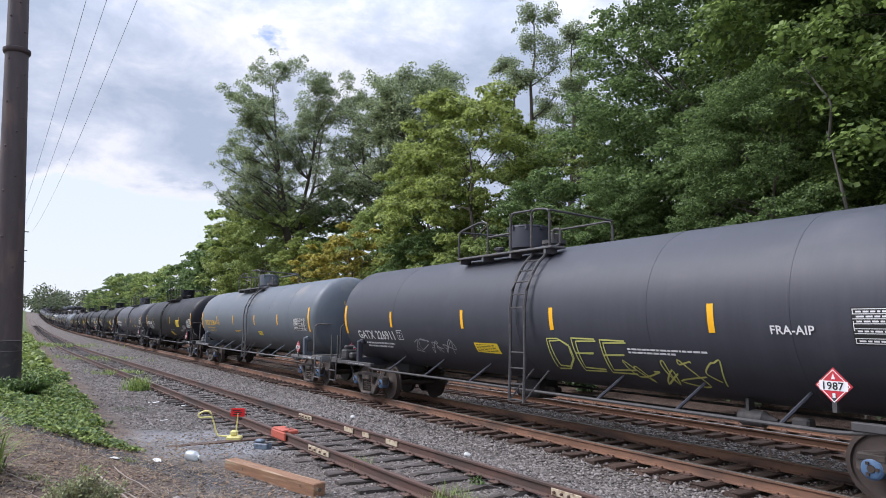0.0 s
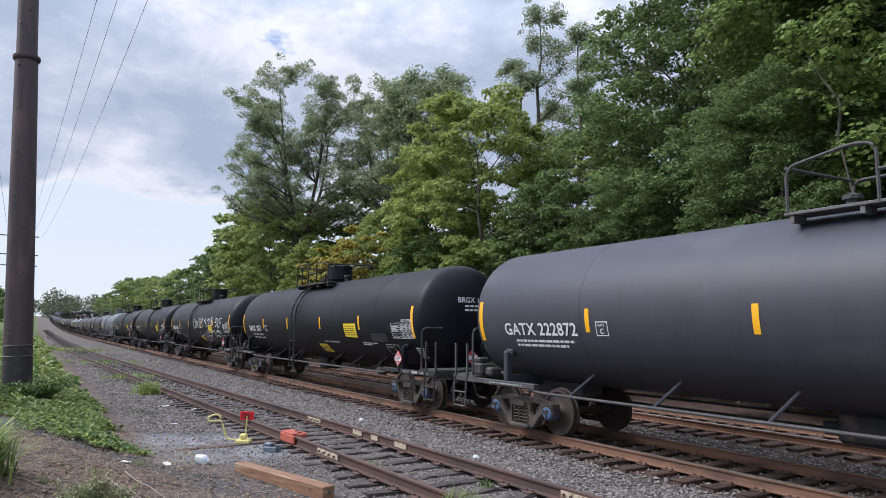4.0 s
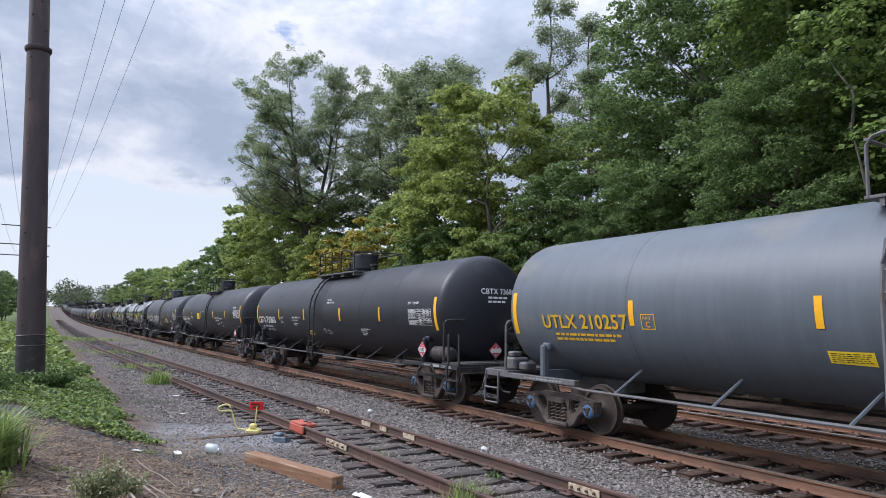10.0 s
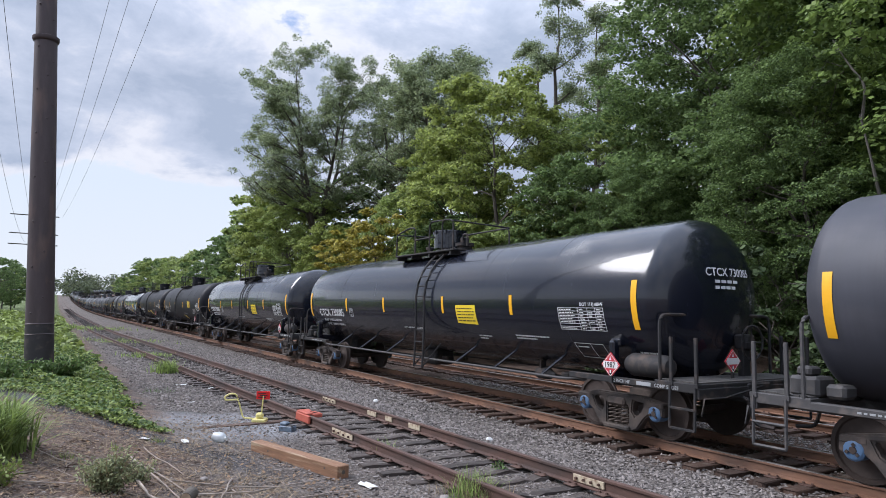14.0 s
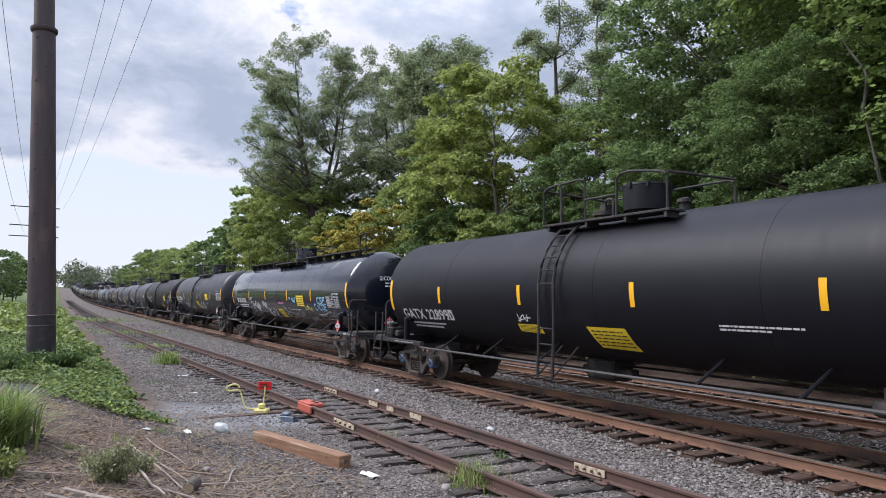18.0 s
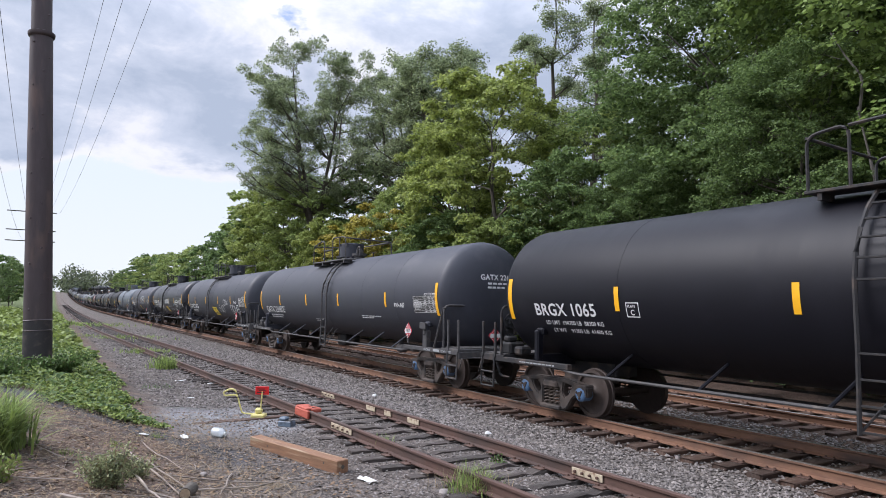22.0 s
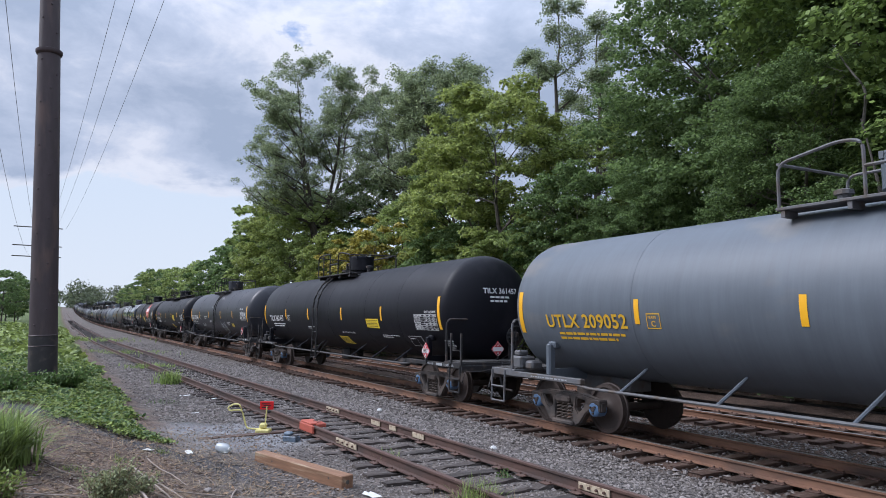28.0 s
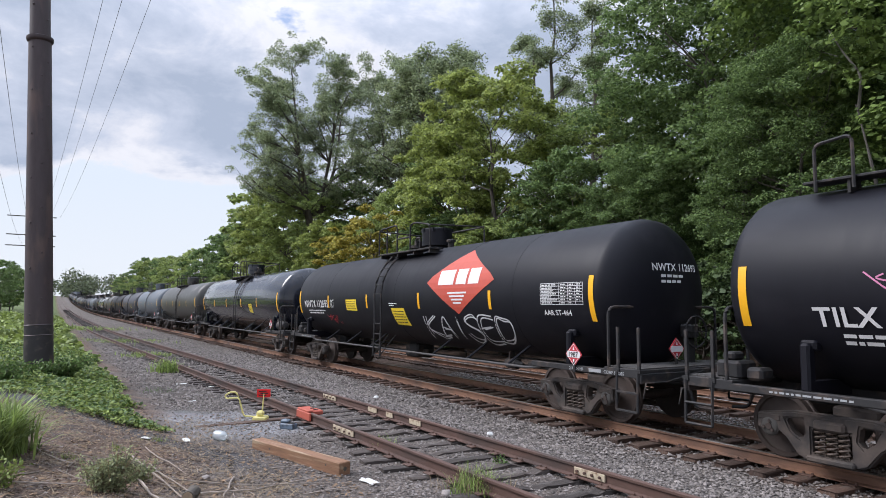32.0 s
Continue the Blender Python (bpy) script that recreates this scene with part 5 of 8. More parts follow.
BR = dict(words=[(*VENT, 1.5, 1.58)], dot_up=0.0, loads=("LD LMT  195200 LB  88500 KG", "LT WT    90800 LB  41200 KG"), side_text=[(4.5, 1.6, 1.0)], end_text=(7.65, 1.52))


def like(base, **more):
    return {**base, **more}


make_car("grey", 16.7, "GATX 226911", words=[("FRA-AIP", 0.16, 5.33, 2.0)], dome_x=-1.21, ladder_x=0.25, strips=(4.46, 1.09, -1.87, -5.23), ends=(-8.12, 7.85), panel=6.37, panel_z=1.9, mark_z=1.68, mark_at=(-7.37, 0.36), placard=(6.15, 1.4), column=7.3, tank_res=False, side_text=[(2.79, 1.7, 1.5)], seed=1, label="dark grey tank car with pale yellow graffiti", marks=[(tag_strokes("DEE", 0.81, 1.3, 0.56, 0.55, 0.22, 0.1, 0.03, 1) + tag_strokes("DEE", 0.9, 1.35, 0.5, 0.46, 0.35, 0.1, 0.03, 2), 0.026, Y2, "pale yellow outlined letters"), (scrawl(2.68, 1.15, 1.75, 0.45, 3, 4, 7), 0.024, Y2, "pale yellow graffiti"), (scrawl(-4.3, 1.35, 1.8, 0.42, 13, 5, 7), 0.02, G2, "thin silver graffiti")], decal=(-1.59, 1.5, 0.85, 0.2))
make_car("light", 35.68, "UTLX 212404", dome_x=-1.14, ladder_x=0.51, strips=(4.43, 1.44, -1.92, -4.89), ends=(-8.12, 7.74), panel=6.21, panel_z=1.84, mark_z=1.97, placard=(7.04, 1.26), loads=("LD LMT  208460 LB  94556 KG", "LT WT    78800 LB  35743 KG"), seed=2, tank_res=False, classed=False, label=PALE, decal=(1.72, 1.6, 0.52, 0.15), side_text=[(-1.8, 1.72, 0.9)])
make_car("black", 54.83, "BRGX 1034", **like(BR, words=[(*VENT, 1.23, 1.6)], loads=("LD LMT  194600 LB  88250 KG", "LT WT    91400 LB  41450 KG")), dome_x=-0.12, ladder_x=-0.92, strips=(4.61, 1.44, -1.96, -5.12), panel=6.73, ends=(-8.12, 7.97), notice=(6.11, 1.35), patch_x=5.31, tank_res=False, placard=(7.44, 1.27), mark_z=1.93, seed=3, label=MATT, marks=[(scrawl(-8.01, 1.85, 0.75, 0.32, 51, 2, 6), 0.025, W, "white spray tag")], decal=(3.47, 1.82, 0.9, 0.4), decal2=(0.82, 1.25, 0.75, 0.26))
make_car("grey", 74.0, "GATX 222872", ladder_x=1.15, dome_x=-0.04, strips=(4.77, 1.65, -1.69, -4.89), ends=(-8.11, 7.97), panel=6.86, panel_z=1.84, mark_z=1.94, mark_at=(-7.28, 0.34), words=[("FRA AIP", 0.2, 4.97, 1.66), ("AAR ST-470", 0.2, 5.98, 1.64)], dot_up=0.03, placard=(7.54, 1.23), side_text=[(5.05, 1.54, 0.9), (1.95, 1.7, 0.7)], end_text=(8.05, 1.6), seed=4, label=DARK, decal=(3.8, 1.67, 0.55, 0.17))
make_car("black", 93.05, "BRGX 1033", **BR, dome_x=-0.25, ladder_x=-1, strips=(4.54, 1.38, -2, -5.1), panel=6.63, notice=(5.98, 1.33), patch_x=5.26, tank_res=False, seed=5, label=MATT, decal=(3.4, 1.78, 0.9, 0.4), decal2=(0.82, 1.25, 0.75, 0.26))
make_car("black", 111.84, "BRGX 1294", **like(BR, words=()), dome_x=-0.27, ladder_x=-1.05, strips=(4.43, 1.26, -2.13, -5.22), ends=(-8.12, 7.90), panel=6.55, panel_z=1.77, notice=(5.92, 1.34), patch_x=5.16, tank_res=False, placard=(7.23, 1.25), mark_at=(-7.36, 0.335), seed=6, label="matt black tank car with large white graffiti lettering", decal=(3.19, 1.75, 0.88, 0.39), decal2=(0.56, 1.28, 0.7, 0.24), marks=[(tag_strokes("CANCER", -0.65, 2.0, 0.33, 0.52, 0.32, 0.1, 0.1), 0.036, W, "white sprayed letters"), (scrawl(2.26, 2.0, 2.3, 0.6, 67, 5, 4), 0.038, W, "white sprayed scrawl"), (tag_strokes("BKF", 4.95, 2.0, 0.36, 0.5, 0.35, 0.2, 0.1), 0.036, W, "white sprayed letters"), ([curve_pts(q, 5) for q in tag_strokes("HARTS", 0.67, 1.22, 0.85, 0.62, 0.2, 0.25, 0.06, 1) + tag_strokes("HARTS", 0.82, 1.3, 0.76, 0.48, 0.34, 0.25, 0.06, 2)], 0.022, W, "white outlined graffiti"), (scrawl(-4.8, 1.3, 1.5, 0.4, 62, 5, 7), 0.02, G2, "thin silver graffiti")])
make_car("black", 131.0, "BRGX 1054", **BR, dome_x=-0.29, ladder_x=0.86, strips=(4.88, 1.83, -1.74, -4.69), panel=6.62, notice=(5.77, 1.32), patch_x=5.44, placard=(7.21, 1.24), ends=(-8.12, 7.86), seed=7, label=MATT, decal=(3.73, 1.72, 0.88, 0.39))
make_car("black", 150.2, "BRGX 1093", **BR, dome_x=-0.19, ladder_x=0.9, strips=(5.01, 2.01, -1.6, -4.6), panel=6.67, notice=(5.81, 1.32), patch_x=5.47, placard=(7.26, 1.24), ends=(-8.08, 7.96), mark_at=(-7.09, 0.335), seed=8, label=MATT, decal=(3.84, 1.73, 0.88, 0.4))
make_car("light", 169.1, "UTLX 210257", dome_x=0.43, ladder_x=-0.87, strips=(4.73, 1.41, -1.89, -4.98), ends=(-8.12, 7.74), panel=6.17, panel_z=1.79, mark_z=1.94, placard=(7.04, 1.25), classed=False, seed=9, label=PALE, decal=(-1.88, 1.58, 0.55, 0.15))
make_car("satin", 188.4, "CBTX 736860", words=[("THERMAL PROTECTION", 0.085, -3.25, 2.06), ("SYSTEM EQUIPPED", 0.085, -3.25, 1.95), ("VENT TANK", 0.07, 0.51, 2.66), ("WHEN UNLOADING", 0.07, 0.51, 2.57)], dome_x=0.58, ladder_x=-0.62, strips=(4.7, 1.68, -1.85, -4.89), ends=(-8.10, 7.92), panel=6.5, panel_z=1.92, dot_up=0.1, mark_at=(-7.87, 0.4), mark_z=1.86, placard=(7.43, 1.31), loads=("LD LMT  194800 LB  88350 KG", "LT WT    91200 LB  41350 KG"), side_text=[(3.19, 1.74, 0.7), (3.19, 1.62, 0.4), (-3.15, 1.84, 0.5)], seed=10, label="satin black tank car with white stencilling", decal=(-1.75, 1.48, 0.5, 0.14), marks=[(scrawl(-0.1, 1.5, 0.75, 0.24, 14, 2, 6), 0.025, G2, "silver tag")])
make_car("satin", 207.5, "GBRX 714455", words=[("THERMAL PROTECTION", 0.1, 2.01, 1.99), ("SYSTEM EQUIPPED", 0.1, 2.07, 1.86), ("VENT TANK", 0.06, -1.5, 2.4)], dome_x=-1.07, ladder_x=0.27, strips=(4.53, 1.52, -2.04, -5.02), ends=(-8.12, 7.77), panel=6.38, panel_z=2.03, dot_up=0.05, mark_at=(-7.82, 0.36), mark_z=1.86, placard=(7.31, 1.27), tank_res=False, loads=("LD LMT  194100 LB  88043 KG", "LT WT    91900 LB  41685 KG"), side_text=[(3.19, 2.0, 0.55), (3.29, 1.78, 0.3), (3.4, 1.62, 0.3), (2.21, 1.7, 0.7)], seed=11, label="satin black tank car with white stencilling and bare ladder", decal=(-3.1, 1.97, 0.75, 0.34))
make_car("grey", 226.9, "GATX 222701", words=[("FRA AIP", 0.2, 4.95, 1.66)], ladder_x=0.9, dome_x=-0.24, strips=(4.59, 1.56, -1.8, -5), ends=(-8.07, 7.97), panel=6.67, panel_z=1.83, dot_up=0.03, mark_z=1.93, placard=(7.33, 1.24), side_text=[(5.05, 1.54, 0.9), (1.74, 1.64, 0.8)], end_text=(7.85, 1.52), seed=12, label="dark grey tank car with silver block graffiti", decal=(2.83, 1.62, 0.88, 0.28), decal2=(-0.5, 1.6, 0.4, 0.14), marks=[(tag_strokes("SIBER", -4.95, 1.42, 0.72, 0.62, 0.32), 0.24, G2, "silver block graffiti"), (tag_strokes("SIBER", -4.95, 1.42, 0.72, 0.62, 0.32), 0.03, W, "white outline")])
make_car("gloss", 246.0, "CTCX 730085", words=[(*VENT, -0.8, 1.58)], dome_x=-0.42, ladder_x=0.66, strips=(4.42, 1.59, -1.81, -4.64), panel=5.92, panel_z=1.75, mark_z=1.83, mark_at=(-7.18, 0.36), placard=(7.39, 1.2), notice=(6.11, 1.24), side_text=[(4.33, 1.56, 1.1), (2.88, 1.5, 0.5)], end_text=(7.68, 1.4), ends=(-8.04, 7.85), loads=("LD LMT  195100 LB  88500 KG", "LT WT    90900 LB  41230 KG"), seed=13, label=SHINY, decal=(2.2, 1.78, 0.85, 0.42))
make_car("gloss", 265.1, "CTCX 730081", words=[(*VENT, -0.8, 1.58)], dome_x=-0.42, ladder_x=0.66, strips=(4.42, 1.59, -1.81, -4.64), panel=5.92, panel_z=1.75, mark_z=1.83, mark_at=(-7.18, 0.36), placard=(7.39, 1.2), notice=(6.11, 1.24), side_text=[(4.33, 1.56, 1.1)], end_text=(7.68, 1.4), ends=(-8.04, 7.85), seed=14, label=SHINY, decal=(2.2, 1.78, 0.85, 0.42))
make_car("black", 284.2, "BRGX 1131", **like(BR, words=[(*VENT, 1.12, 1.55)]), dome_x=-0.42, ladder_x=-1.15, strips=(4.31, 1.35, -2.3, -4.98), ends=(-8.12, 7.73), panel=6.42, notice=(5.87, 1.32), patch_x=5.16, placard=(7.08, 1.25), mark_z=1.87, mark_at=(-7.36, 0.335), tank_res=False, blue=False, seed=15, label=MATT, decal=(3.36, 2.01, 0.75, 0.4), decal2=(0.56, 1.2, 0.8, 0.24))
make_car("black", 303.2, "GATX 228990", words=[("FRA-AIP", 0.17, 5.29, 2.0)], dome_x=0.08, ladder_x=-1.09, strips=(4.17, 0.99, -2.13, -5.42), ends=(-8.12, 7.59), panel=6.27, panel_z=1.84, mark_z=1.6, mark_at=(-7.52, 0.42), placard=(6.17, 1.36), column=7, tank_res=False, side_text=[(2.57, 1.74, 1.3)], seed=16, label=MATT, decal2=(-0.2, 1.25, 0.95, 0.38), decal=(-2.4, 1.45, 0.75, 0.16), marks=[(scrawl(-2.5, 1.66, 0.6, 0.16, 15, 3, 5), 0.02, W, "white tag")])
make_car("gloss", 322.75, "SIOX 31070", words=[(*VENT, 1.74, 1.62)], ends=(-8.12, 7.97), panel=6.08, panel_z=1.77, notice=(5.53, 1.35), dome_x=-0.2, ladder=False, tank_res=False, placard=(7.52, 1.18), mark_z=1.87, mark_at=(-7.09, 0.335), blue=False, strips=(4.45, 1.47, -1.81, -4.7), seed=17, walk_top=True, side_text=[(4.85, 1.5, 0.8)], label="glossy black tank car with a full roof walkway and graffiti", decal=(2.7, 1.8, 0.85, 0.4), decal2=(-0.15, 1.3, 0.7, 0.34), marks=[(tag_strokes("CSF", 5.11, 1.92, 0.22, 0.2, 0.3) + tag_strokes("CICOE", 4.69, 1.68, 0.2, 0.2, 0.3), 0.05, B2, "pale blue graffiti"), (scrawl(3.55, 1.58, 0.8, 0.28, 18, 4, 6), 0.035, Y2, "pale green graffiti"), (scrawl(1.79, 1.9, 0.85, 0.22, 24, 4, 5), 0.04, B2, "pale lilac graffiti"), (scrawl(-4.2, 1.45, 1.3, 0.5, 19, 4), 0.032, W, "white graffiti"), (scrawl(-2.4, 1.6, 0.7, 0.36, 25, 3), 0.03, W, "white graffiti"), (scrawl(-2, 1.25, 1.4, 0.4, 26, 4), 0.028, W, "white graffiti"), (scrawl(0.67, 1.25, 1.0, 0.5, 20, 3), 0.026, G2, "silver graffiti"), (scrawl(1.74, 1.3, 1.5, 0.26, 27, 5), 0.02, G2, "thin silver graffiti"), (scrawl(3.66, 1.22, 0.75, 0.24, 28, 3), 0.022, G2, "silver tag"), (scrawl(6.09, 1.36, 0.7, 0.34, 29, 3), 0.014, G2, "thin silver tag"), (scrawl(7.68, 1.42, 0.4, 0.26, 30, 2), 0.018, G2, "silver tag"), (scrawl(0.11, 1.85, 0.7, 0.1, 21, 3), 0.022, M["spray_pink"], "pink graffiti")])
make_car("satin", 342.0, "TCBX 304054", words=[("THERMAL PROTECTION", 0.06, -3.2, 2.06), ("VENT TANK", 0.06, 0.31, 2.68)], loads=("LD LMT  195100 LB  88450 KG", "LT WT    90900 LB  41250 KG"), panel=6.64, panel_z=1.94, dot_up=0.05, placard=(7.52, 1.33), ends=(-8.12, 7.97), strips=(4.73, 1.69, -1.79, -4.86), ladder_x=-0.49, dome_x=0.58, blue=False, mark_at=(-7.94, 0.4), seed=18, label="satin black tank car with white scrawls and stencils", side_text=[(3.29, 1.72, 0.7), (0.21, 2.1, 0.6), (-3.15, 1.9, 0.5)], decal=(3.25, 1.95, 0.78, 0.36), decal2=(0, 1.42, 0.75, 0.44), marks=[(scrawl(-4.6, 1.3, 3.2, 0.48, 22, 8), 0.025, W, "white graffiti"), (scrawl(0.77, 1.3, 1.75, 0.5, 23, 6), 0.025, W, "white graffiti"), (scrawl(-0.1, 2.12, 1.4, 0.3, 31, 3, 4), 0.025, G2, "thin silver strokes")])
make_car("black", 361.4, "BRGX 1065", **like(BR, loads=("LD LMT  194700 LB  88300 KG", "LT WT    91300 LB  41400 KG")), dome_x=-0.11, ladder_x=-0.93, strips=(4.63, 1.48, -1.94, -5.1), panel=6.77, notice=(6.12, 1.35), patch_x=5.36, placard=(7.39, 1.24), ends=(-8.12, 7.97), tank_res=False, mark_at=(-7.32, 0.335), seed=19, label=MATT, decal=(3.42, 1.76, 0.92, 0.4), decal2=(0.77, 1.25, 0.8, 0.25), marks=[(scrawl(2.67, 1.45, 1.6, 0.4, 45, 4, 6), 0.014, M["spray_grey"], "faint scratched tag")])
make_car("grey", 380.6, "GATX 226832", words=[("FRA-AIP", 0.17, 5.6, 2.0)], dome_x=-0.86, ladder_x=0.37, strips=(5.02, 1.34, -1.9, -5.22), ends=(-8.12, 7.97), panel=6.74, panel_z=1.87, mark_z=1.7, mark_at=(-7.32, 0.4), placard=(6.63, 1.38), column=7.47, tank_res=False, side_text=[(3.09, 1.7, 1.4), (-1.4, 1.5, 0.8)], seed=20, label=DARK)
make_car("grey", 399.5, "GATX 226828", words=[("FRA-AIP", 0.17, 5.38, 2.02)], dome_x=0.13, ladder_x=-0.78, strips=(4.62, 1.4, -2.07, -5.57), ends=(-8.12, 7.76), panel=6.42, panel_z=1.87, mark_z=1.7, mark_at=(-7.38, 0.43), placard=(6.41, 1.38), column=7.36, tank_res=False, head_tag=True, seed=21, label="dark grey tank car with white graffiti tags", decal2=(-0.3, 1.35, 1.1, 0.45), marks=[(tag_strokes("FAD", 1.59, 1.55, 0.32, 0.38, 0.25), 0.03, W, "white graffiti tag"), (tag_strokes("COW", 2.83, 1.92, 0.3, 0.3, 0.2, 0.25), 0.03, W, "white graffiti tag"), ([curve_pts(q, 4) for q in tag_strokes("DONE", 4.33, 1.5, 0.4, 0.42, 0.15, 0.2)] + [[(6.0, 1.9), (6.2, 1.65), (6.45, 1.95), (6.2, 1.65), (6.85, 1.45)]], 0.04, W, "white graffiti tag")])
make_car("satin", 418.5, "TILX 732082", dome_x=-0.34, ladder_x=-1, strips=(4.35, 1.43, -1.78, -4.55), ends=(-8.12, 7.87), panel=6.59, panel_z=1.84, mark_z=1.98, mark_at=(-7.36, 0.36), placard=(7.22, 1.26), tank_res=False, side_text=[(0.82, 1.7, 0.5)], end_text=(7.79, 1.9), loads=("LD LMT  194600 LB  88300 KG", "LT WT    91400 LB  41400 KG"), seed=22, label="matt black tank car covered in white graffiti", decal2=(-0.3, 1.32, 0.85, 0.38), marks=[(scrawl(-5.19, 1.4, 3.5, 0.85, 33, 9, 9), 0.07, G2, "silver graffiti"), (scrawl(-5, 1.5, 3.3, 0.7, 46, 9, 7), 0.025, W, "white outlines"), (scrawl(-0.6, 1.85, 2.4, 0.5, 34, 7, 8), 0.06, G2, "silver graffiti"), (scrawl(-0.55, 1.9, 2.3, 0.45, 47, 7, 6), 0.022, W, "white outlines"), ([curve_pts(q, 4) for q in tag_strokes("AMFM", 4.56, 1.85, 0.34, 0.36, 0.28, 0.2)], 0.045, W, "pale spray tag"), (scrawl(3.71, 1.2, 1.0, 0.48, 35, 4), 0.022, W, "white doodle"), ([[(1.95, 1.4), (1.5, 1.6), (1.55, 1.76), (1.8, 1.74), (1.98, 1.64), (2.2, 1.76), (2.45, 1.72), (2.4, 1.58), (1.95, 1.4)]], 0.022, W, "white heart doodle"), (scrawl(2.72, 1.38, 0.45, 0.2, 48, 3, 6), 0.018, W, "small white doodle"), (scrawl(5, 1.68, 0.85, 0.16, 44, 5, 6), 0.02, W, "thin white tag"), (scrawl(6.29, 1.55, 0.42, 0.28, 49, 3, 7), 0.03, G2, "silver block doodle"), (scrawl(3.52, 1.76, 0.6, 0.1, 50, 4, 4), 0.02, B2, "blue tag")])
make_car("grey", 438.0, "TILX 732107", dome_x=-0.34, ladder_x=-1, strips=(4.38, 1.38, -1.8, -4.6), tank_res=False, panel_z=1.84, mark_z=1.95, seed=23, label="dark grey tank car with big white brushed letters", decal2=(-0.5, 1.32, 0.7, 0.34), marks=[(tag_strokes("MOEN", 1.02, 1.9, 0.62, 0.75, 0.2, 0.2), 0.06, W, "white brushed letters"), (tag_strokes("MOEN", -4.2, 1.9, 0.6, 0.7, 0.2, 0.2), 0.06, G2, "faded brushed letters"), (scrawl(0.82, 1.3, 2.2, 0.4, 36, 6), 0.02, G2, "thin graffiti")])
make_car("light", 457.2, "UTLX 209052", dome_x=-1.29, ladder_x=0.21, strips=(4.16, 1.16, -2.13, -4.97), ends=(-8.12, 7.75), panel=6.19, panel_z=1.82, mark_z=1.93, mark_at=(-7.31, 0.35), classed=False, seed=24, tank_res=False, label="light grey tank car with yellow graffiti and stencils", decal=(4.38, 1.58, 0.5, 0.17), marks=[([curve_pts(q, 4) for q in tag_strokes("SANTE", 1.33, 1.35, 0.4, 0.42, 0.42, 0.1)], 0.028, M["letter_yellow"], "yellow graffiti"), (scrawl(4.03, 1.32, 0.9, 0.26, 37, 3), 0.028, M["letter_yellow"], "yellow graffiti"), (scrawl(0.61, 1.55, 0.5, 0.3, 52, 2, 5), 0.022, M["letter_yellow"], "yellow tag")])
make_car("black", 476.7, "TILX 361457", words=[(*VENT, 1.02, 1.58)], dome_x=-0.24, ladder_x=-0.96, strips=(4.5, 1.31, -2.12, -4.93), ends=(-8.12, 7.95), panel=6.6, panel_z=1.77, notice=(5.92, 1.32), placard=(7.44, 1.25), mark_z=1.93, mark_at=(-7.24, 0.35), tank_res=False, side_text=[(4.23, 1.56, 1.1), (-2.4, 1.72, 0.8)], end_text=(7.85, 1.5), seed=25, label=MATT, decal=(3.35, 1.79, 0.9, 0.26), decal2=(0.56, 1.22, 0.8, 0.24))
make_car("satin", 496.2, "CBTX 737086", words=[("THERMAL PROTECTION", 0.075, -3.34, 2.08), ("SYSTEM EQUIPPED", 0.075, -3.34, 1.98), ("VENT TANK", 0.07, -1.22, 2.66), ("VENT TANK", 0.08, 0.72, 3.22), ("WHEN UNLOADING", 0.08, 0.72, 3.13)], dome_x=-0.84, ladder_x=0.43, strips=(4.6, 1.54, -1.99, -5.08), ends=(-8.12, 7.86), panel=6.45, panel_z=1.92, dot_up=0.1, mark_z=1.92, mark_at=(-7.9, 0.395), placard=(7.31, 1.36), blue=False, tank_res=False, loads=("LD LMT  194800 LB  88350 KG", "LT WT    91200 LB  41350 KG"), side_text=[(2.98, 1.76, 0.7), (2.98, 1.66, 0.5), (-1.8, 1.82, 0.5)], seed=26, label="satin black tank car with a silver graffiti tag", decal=(4.02, 1.55, 0.55, 0.17), marks=[(scrawl(1.18, 1.2, 1.3, 0.65, 38, 6, 8), 0.045, G2, "silver graffiti"), (scrawl(-4.4, 1.46, 0.8, 0.26, 39, 3), 0.022, W, "white graffiti")])
make_car("black", 516.0, "TILX 352059", words=[(*VENT, 0.61, 1.5)], ends=(-8.12, 8.01), tank_res=False, blue=False, ladder=False, dome_x=-0.17, strips=(4.74, 1.68, -1.74, -4.8), panel=6.29, panel_z=1.76, notice=(6.42, 1.28), placard=(7.63, 1.18), mark_z=1.83, mark_at=(-7.15, 0.36), side_text=[(4.54, 1.6, 0.9), (2.88, 1.62, 0.5), (-3.2, 1.66, 0.7)], seed=27, walk_top=True, label="matt black tank car with a full roof walkway", decal=(2.3, 1.8, 0.92, 0.4), decal2=(0.77, 1.2, 0.8, 0.26), marks=[(scrawl(-6.52, 2.2, 1.0, 0.28, 53, 3, 6), 0.02, M["spray_pink"], "faint pink tag"), (scrawl(-5.1, 2.2, 0.8, 0.26, 54, 3, 5), 0.018, G2, "thin silver tag")])
